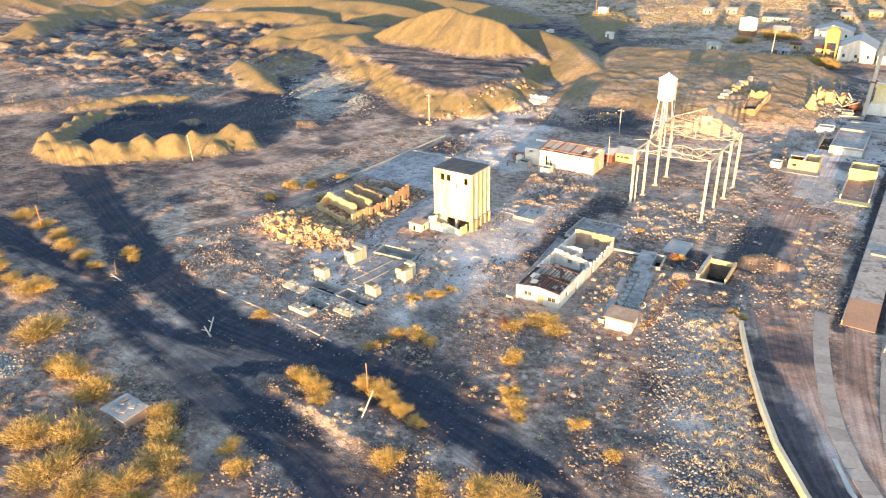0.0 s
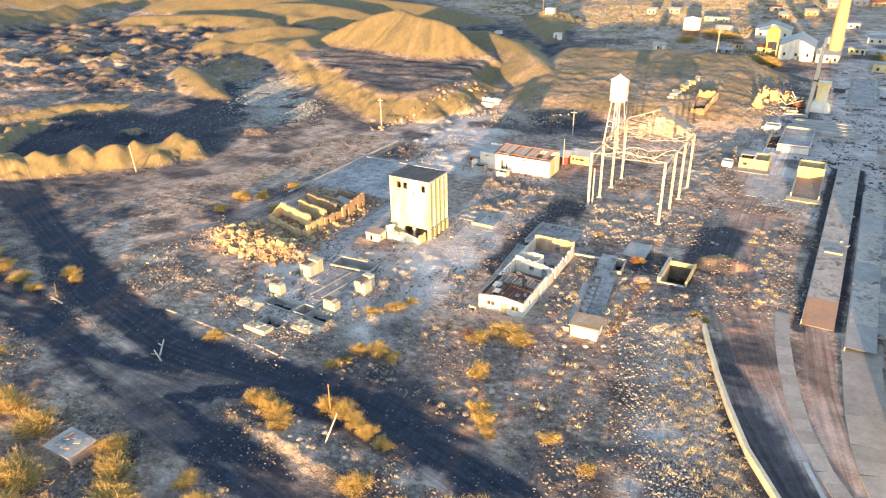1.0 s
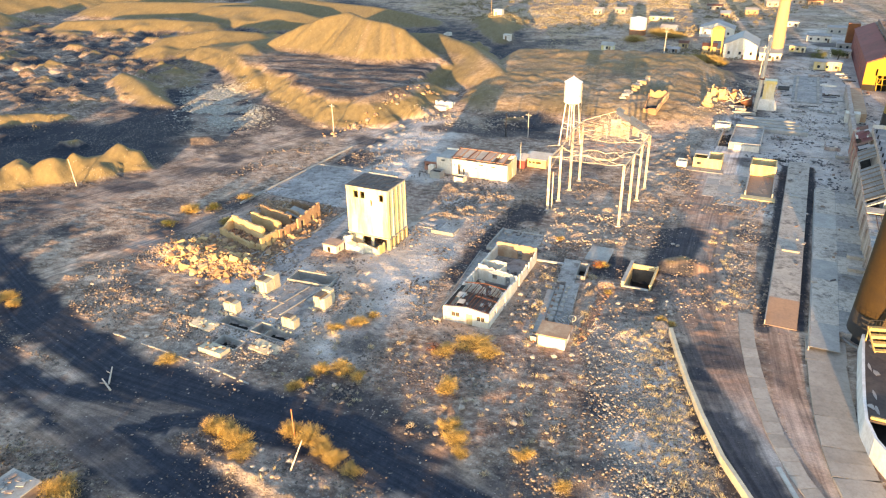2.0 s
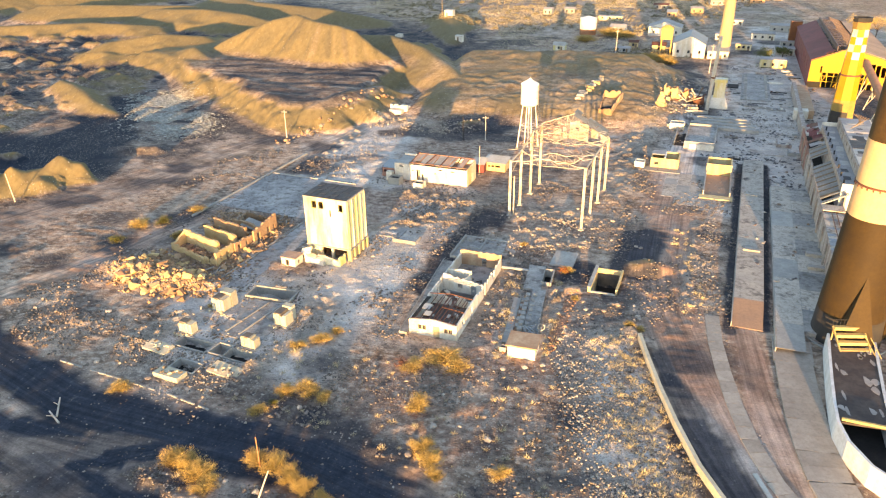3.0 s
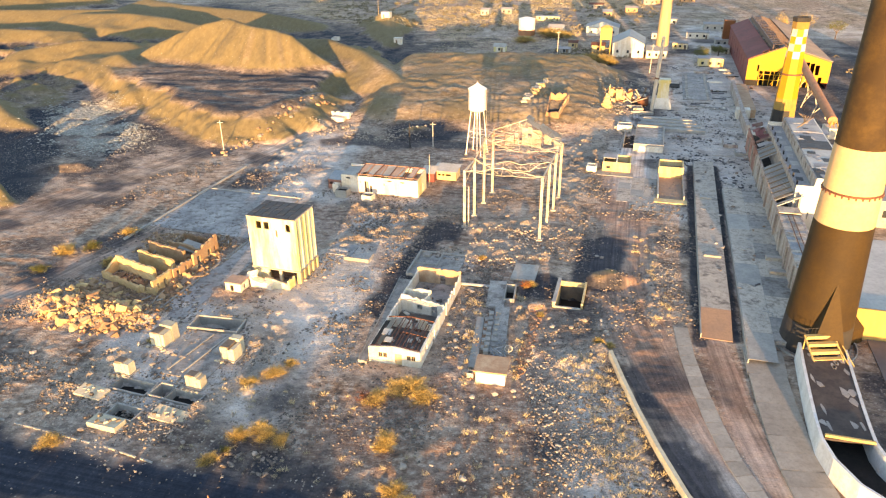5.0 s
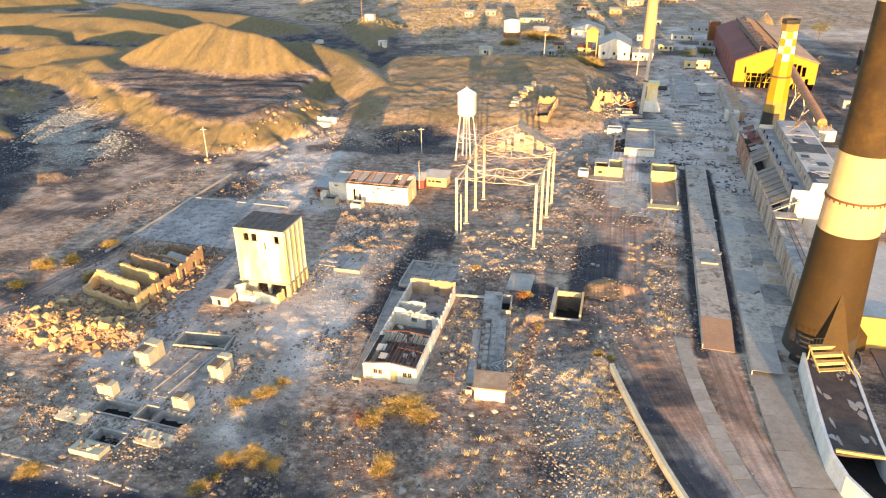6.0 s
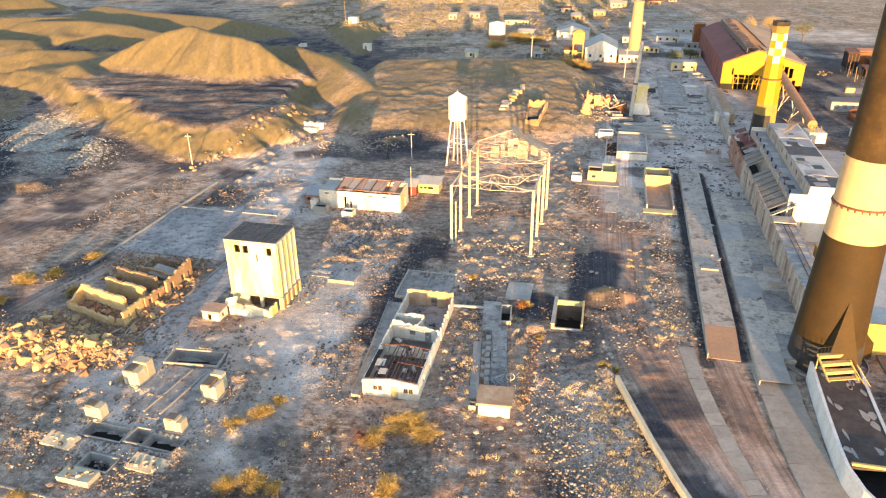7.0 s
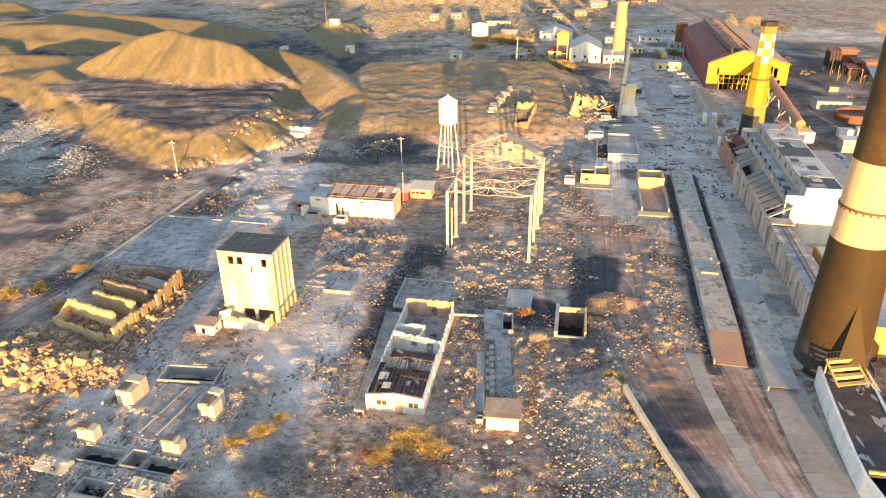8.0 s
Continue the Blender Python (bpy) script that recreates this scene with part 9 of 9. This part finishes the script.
def clear(x, y):
    # the lane east of the retaining wall is bare
    edge = np.interp(y, [-43, -33.5, -25, -17, -9.5, -2, 4.6], [53.5, 48.2, 44.6, 42.4, 40.7, 39.3, 38.2])
    ok = ~((x > edge) & (y < 4.6) & (x < 64))
    for cx, cy, w, d, turn in SOLID:
        ok &= in_rect(x, y, cx, cy, w, d, turn, .05) < .5
    return ok


ADOBERUBBLE = surface("adobe_rubble", (0.3, 0.185, 0.115), (0.42, 0.28, 0.17), (0.18, 0.105, 0.07), 0.95, 0.8, 5.0, 0.4, 0.05, vary=0.4, island=True)


SPOIL = surface("pale_spoil", (0.25, 0.26, 0.24), (0.36, 0.36, 0.33), (0.14, 0.145, 0.14), 0.95, 0.8, 5.0, 0.4, 0.05, vary=0.4, island=True)


def scatter_stones():
    rnd = np.random.RandomState(11)
    zones = [  # n, corner, width, depth, smallest, largest, kind
        (8500, 33.5, -46, 13.5, 54, .1, .42, 1, 13), (1700, 9.6, -2, 6, 42, .12, .5, 0), (1500, 8, 34, 22, 24, .12, .6, 1), (1500, -20, 40, 28, 26, .12, .6, 0), (3400, -46, -26, 34, 34, .08, .4, 1),
        (1500, -56, 2, 16, 44, .12, .5, 0), (700, -48, 46, 10, 70, .12, .5, 1), (1400, 31, 40, 9, 80, .12, .6, 0), (900, 45.5, 10, 5, 52, .12, .4, 1), (1300, -50, 116, 46, 14, .15, .7, 1), (1500, -16, -22, 34, 24, .08, .35, 0)]
    zones += [  # the wide yard and the outskirts
        (5000, -80, -70, 160, 200, .07, .3, 0), (1500, 60, 120, 34, 70, .12, .5, 1), (1200, 36, 110, 22, 90, .2, .8, 1), (700, -128, 84, 40, 40, .12, .4, 1), (2600, -300, 80, 160, 150, .15, .7, 0), (1200, -60, -50, 90, 22, .06, .3, 0), (2400, 15.4, -4, 1.9, 22, .14, .6, 2), (1500, 22.8, -3, 2.0, 24, .14, .6, 2), (900, 12, -44, 22, 40, .08, .4, 0)]
    for kind, (nm, lab, m) in enumerate((("brown_stones", "loose brown stones and rubble over the yard", STONE), ("pale_stones", "loose pale stones and broken masonry over the yard", PALESTONE), ("brick_rubble", "broken red bricks beside the pump bed", REDBRICKS))):
        xs, ys, ss = [], [], []
        for n, cx, cy, w, d, a, b, k, *turn in zones:
            if k != kind:
                continue
            n = int(n * 1.2)
            a, b = a * .8, b * .75
            x, y = sow(rnd, n, cx, cy, w, d, *turn)
            clump = fbm(x, y, 5, 200 + k, 3) + .3 * rnd.rand(n)
            ok = clear(x, y) & (clump > .02)
            x, y = x[ok], y[ok]
            xs.append(x), ys.append(y), ss.append(a + (b - a) * rnd.rand(len(x)) ** 3)
        stones(nm, lab, (np.concatenate(xs), np.concatenate(ys)), np.concatenate(ss), m, seed=20 + kind)
    # spoil tipped at the foot of the slag bench, and a heap of white scrap by the shrubs
    k = rnd.rand(24000)
    x, y = -104 - 32 * k + rnd.normal(0, 6.5, 24000), 101 + 42 * k + rnd.normal(0, 5, 24000)
    ok = (fbm(x, y, 6, 241, 3) + .25 * rnd.rand(24000) > -.02) & (ground_at(x, y) < 3.5)
    stones("tipped_spoil", "pale grey-green broken spoil tipped on the slag", (x[ok], y[ok]), .14 + .5 * rnd.rand(ok.sum()) ** 3, SPOIL, .18, 35)
    x, y = rnd.normal(-66, 1.8, 500), rnd.normal(-52.5, 1.3, 500)
    stones("white_scrap", "small heap of broken white scrap on bare earth", (x, y), .1 + .3 * rnd.rand(500) ** 2, SPOIL, .45, 36)
    # broken adobe round the ruined row
    xa, ya = rnd.uniform(-63, -38, 1900), rnd.uniform(1, 17, 1900)
    xb, yb = rnd.uniform(-57, -37, 3600), rnd.uniform(16, 42, 3600)
    x, y = np.concatenate([xa, xb]), np.concatenate([ya, yb])
    ok = (np.hypot((x + 50) / 13, (y - 10) / 8) + .5 * fbm(x, y, 4, 231, 3) < 1) | ((y > 16) & (fbm(x, y, 5, 233, 3) > -.05) & (x + .3 * y < -26))
    x, y = x[ok], y[ok]
    stones("adobe_rubble", "broken orange adobe lumps round the ruined row", (x, y), .12 + .42 * rnd.rand(len(x)) ** 2.5, ADOBERUBBLE, .7, 33)
    # fine lumps of earth and slag all over the works
    x, y = rnd.uniform(-75, 62, 120000), -62 + 150 * rnd.rand(120000) ** 1.25
    ok = clear(x, y) & (fbm(x, y, 8, 221, 4) + .25 * rnd.rand(len(x)) > .27) & (slag_road(x, y) < .4)
    x, y = x[ok], y[ok]
    stones("earth_clods", "small clods of earth and slag strewn over the works", (x, y), .08 + .3 * rnd.rand(len(x)) ** 2.5, STONE, .55, 29)
    x, y = rnd.uniform(58, 104, 9000), rnd.uniform(60, 240, 9000)
    ok = clear(x, y) & (fbm(x, y, 7, 223, 4) + .2 * rnd.rand(len(x)) > .2)
    stones("street_debris", "dark scraps and debris on the old street", (x[ok], y[ok]), .1 + .5 * rnd.rand(ok.sum()) ** 2.5, YARDMAT, .5, 30)
    x, y = sow(rnd, 900, 73.5, 58, 6, 14)
    ok = np.hypot(x - 75.5, (y - 64) * .6) < 4 + rnd.rand(len(x))
    stones("brick_heap", "heap of fallen red bricks on the platform", (x[ok], y[ok]), .12 + .2 * rnd.rand(ok.sum()), REDBRICKS, .8, 31)


scatter_stones()


def grass_tufts():
    """Low tufts of golden grass among the stones."""
    rnd = np.random.RandomState(71)
    x = [rnd.normal(0, 2.6, 420) + np.interp(np.linspace(-44, 4, 420), [-44, -30, -17, 4], [45, 40, 37.5, 36]), rnd.normal(16.4, .8, 60), rnd.normal(23.6, .8, 60), rnd.uniform(-20, 26, 160), rnd.uniform(-60, -14, 130), rnd.uniform(46, 50, 40)]
    y = [np.linspace(-44, 4, 420) + rnd.normal(0, 1, 420), rnd.uniform(-6, 22, 60), rnd.uniform(-4, 22, 60), rnd.uniform(-44, -8, 160), rnd.uniform(-66, -46, 130), rnd.uniform(12, 50, 40)]
    x, y = np.concatenate(x), np.concatenate(y)
    ok = clear(x, y) & (slag_road(x, y) < .3)
    x, y = x[ok], y[ok]
    z = ground_at(x, y)
    n, m = len(x), 34
    r = rnd.uniform(.3, .9, (n, 1))
    a, q = rnd.uniform(0, 6.28, (n, m)), rnd.rand(n, m) ** .6
    bx, by = x[:, None] + np.cos(a) * q * r * .5, y[:, None] + np.sin(a) * q * r * .5
    tx, ty = x[:, None] + np.cos(a) * q * r * 1.2, y[:, None] + np.sin(a) * q * r * 1.2
    h = rnd.uniform(.5, 1.0, (n, m)) * r * (1.1 - .5 * q)
    w = r * .035
    zz = np.repeat(z[:, None], m, 1)
    v = np.stack([np.stack([bx - w, by, zz - .05], -1), np.stack([bx + w, by, zz - .05], -1), np.stack([tx, ty, zz + h], -1)], 2).reshape(-1, 3)
    me = bpy.data.meshes.new("grass_tufts")
    k = n * m
    me.vertices.add(k * 3)
    me.vertices.foreach_set("co", v.ravel())
    me.loops.add(k * 3)
    me.loops.foreach_set("vertex_index", np.arange(k * 3))
    me.polygons.add(k)
    me.polygons.foreach_set("loop_start", np.arange(0, k * 3, 3))
    me.update()
    me.materials.append(GRASSMAT)
    tagged(new("grass_tufts", me), "low golden tufts of dry grass among the stones", "grass", kind="stuff")


grass_tufts()


def boulder_mesh(seed):
    rnd = random.Random(seed)
    bm = bmesh.new()
    bmesh.ops.create_icosphere(bm, subdivisions=1, radius=1)
    for v in bm.verts:
        v.co *= rnd.uniform(.7, 1.2)
        v.co.z *= .65
    me = bpy.data.meshes.new("boulder")
    bm.to_mesh(me)
    bm.free()
    me.materials.append(PALESTONE if seed % 2 else STONE)
    return me


def boulders():
    meshes = [boulder_mesh(i) for i in range(6)]
    rnd = random.Random(41)
    spots = [(rnd.uniform(-24, 0), rnd.uniform(-46, -36)) for _ in range(30)] + [(rnd.uniform(5, 26), rnd.uniform(-48, 8)) for _ in range(26)] + [(rnd.uniform(10, 16), rnd.uniform(-2, 34)) for _ in range(34)] + \
            [(rnd.uniform(28, 40), rnd.uniform(10, 16)) for _ in range(14)] + [(rnd.uniform(-80, -30), rnd.uniform(-40, 0)) for _ in range(26)] + [(rnd.uniform(8, 40), rnd.uniform(36, 60)) for _ in range(40)] + [(rnd.uniform(-40, -8), rnd.uniform(-24, 30)) for _ in range(34)]
    for i, (x, y) in enumerate(spots):
        if not clear(np.array([x]), np.array([y]))[0] or slag_road(np.array([x]), np.array([y]))[0] > .2:
            continue
        s = rnd.uniform(.22, .6)
        ob = new("boulder", meshes[i % 6])
        ob.matrix_basis = pose(x, y, GROUND_Z(x, y) + s * .2, 0, 0, rnd.uniform(0, 360)) @ Matrix.Diagonal((s, s * rnd.uniform(.7, 1.2), s, 1))
        tagged(ob, "angular boulder of pale broken stone" if (i % 6) % 2 else "angular brown boulder lying on bare ground", "boulder", "scattered boulders")


boulders()


def bank_boulders():
    """The coarse blocks along the foot of the slag bench."""
    rnd = random.Random(59)
    meshes = []
    for k in range(5):
        me = boulder_mesh(10 + k)
        me.materials.clear()
        me.materials.append((ADOBEDARK, ADOBE, SOOTSHADE, ADOBE, STONE)[k])
        meshes.append(me)
    line = [(-68, 96), (-62, 105), (-57, 115), (-53, 125), (-50.5, 136), (-47, 146)]
    for i in range(64):
        k = rnd.uniform(0, len(line) - 1.01)
        p = Vector(line[int(k)]).lerp(Vector(line[int(k) + 1]), k - int(k)) + Vector((rnd.gauss(2.2, 1.6), rnd.gauss(-1, 1.6)))
        s = .3 + .8 * rnd.random() ** 2
        ob = new("boulder", meshes[i % 5])
        ob.matrix_basis = pose(p.x, p.y, GROUND_Z(p.x, p.y) + s * .2, rnd.uniform(-15, 15), rnd.uniform(-15, 15), rnd.uniform(0, 360)) @ Matrix.Diagonal((s, s * rnd.uniform(.7, 1.2), s * rnd.uniform(.8, 1.2), 1))
        tagged(ob, "coarse brown block at the foot of the slag bench", "boulder", "blocks under the bench")


bank_boulders()


def street_fragments():
    """Broken strips of paving along the old street, the near-black ones painted as the dark of open slots."""
    rnd = random.Random(63)
    for i in range(84):
        y = rnd.uniform(100, 250)
        x = 64 + (y - 100) * .15 + rnd.uniform(0, 24)
        if 52 < x - (y - 130) * .15 < 84 and 108 < y < 147 or GROUND_Z(x, y) > .6:
            continue
        w, d, h = rnd.uniform(1.2, 5.5), rnd.uniform(.35, 1.3), rnd.uniform(.08, .34)
        bm = box(bmesh.new(), 0, w, 0, d, -.3, h)
        for v in bm.verts:
            v.co.x += rnd.uniform(-.25, .25)
            v.co.y += rnd.uniform(-.15, .15)
        ob = part("paving_strip", bm, rnd.choice((CONCRETE, PADMAT, SLAB, YARDMAT, VOID, VOID)), None)
        ob.matrix_basis = pose(x, y, GROUND_Z(x, y), 0, 0, SITE + rnd.gauss(0, 6))
        tagged(ob, "strip of old paving; near-black ones paint an open slot", "paving", "paving strips")


street_fragments()
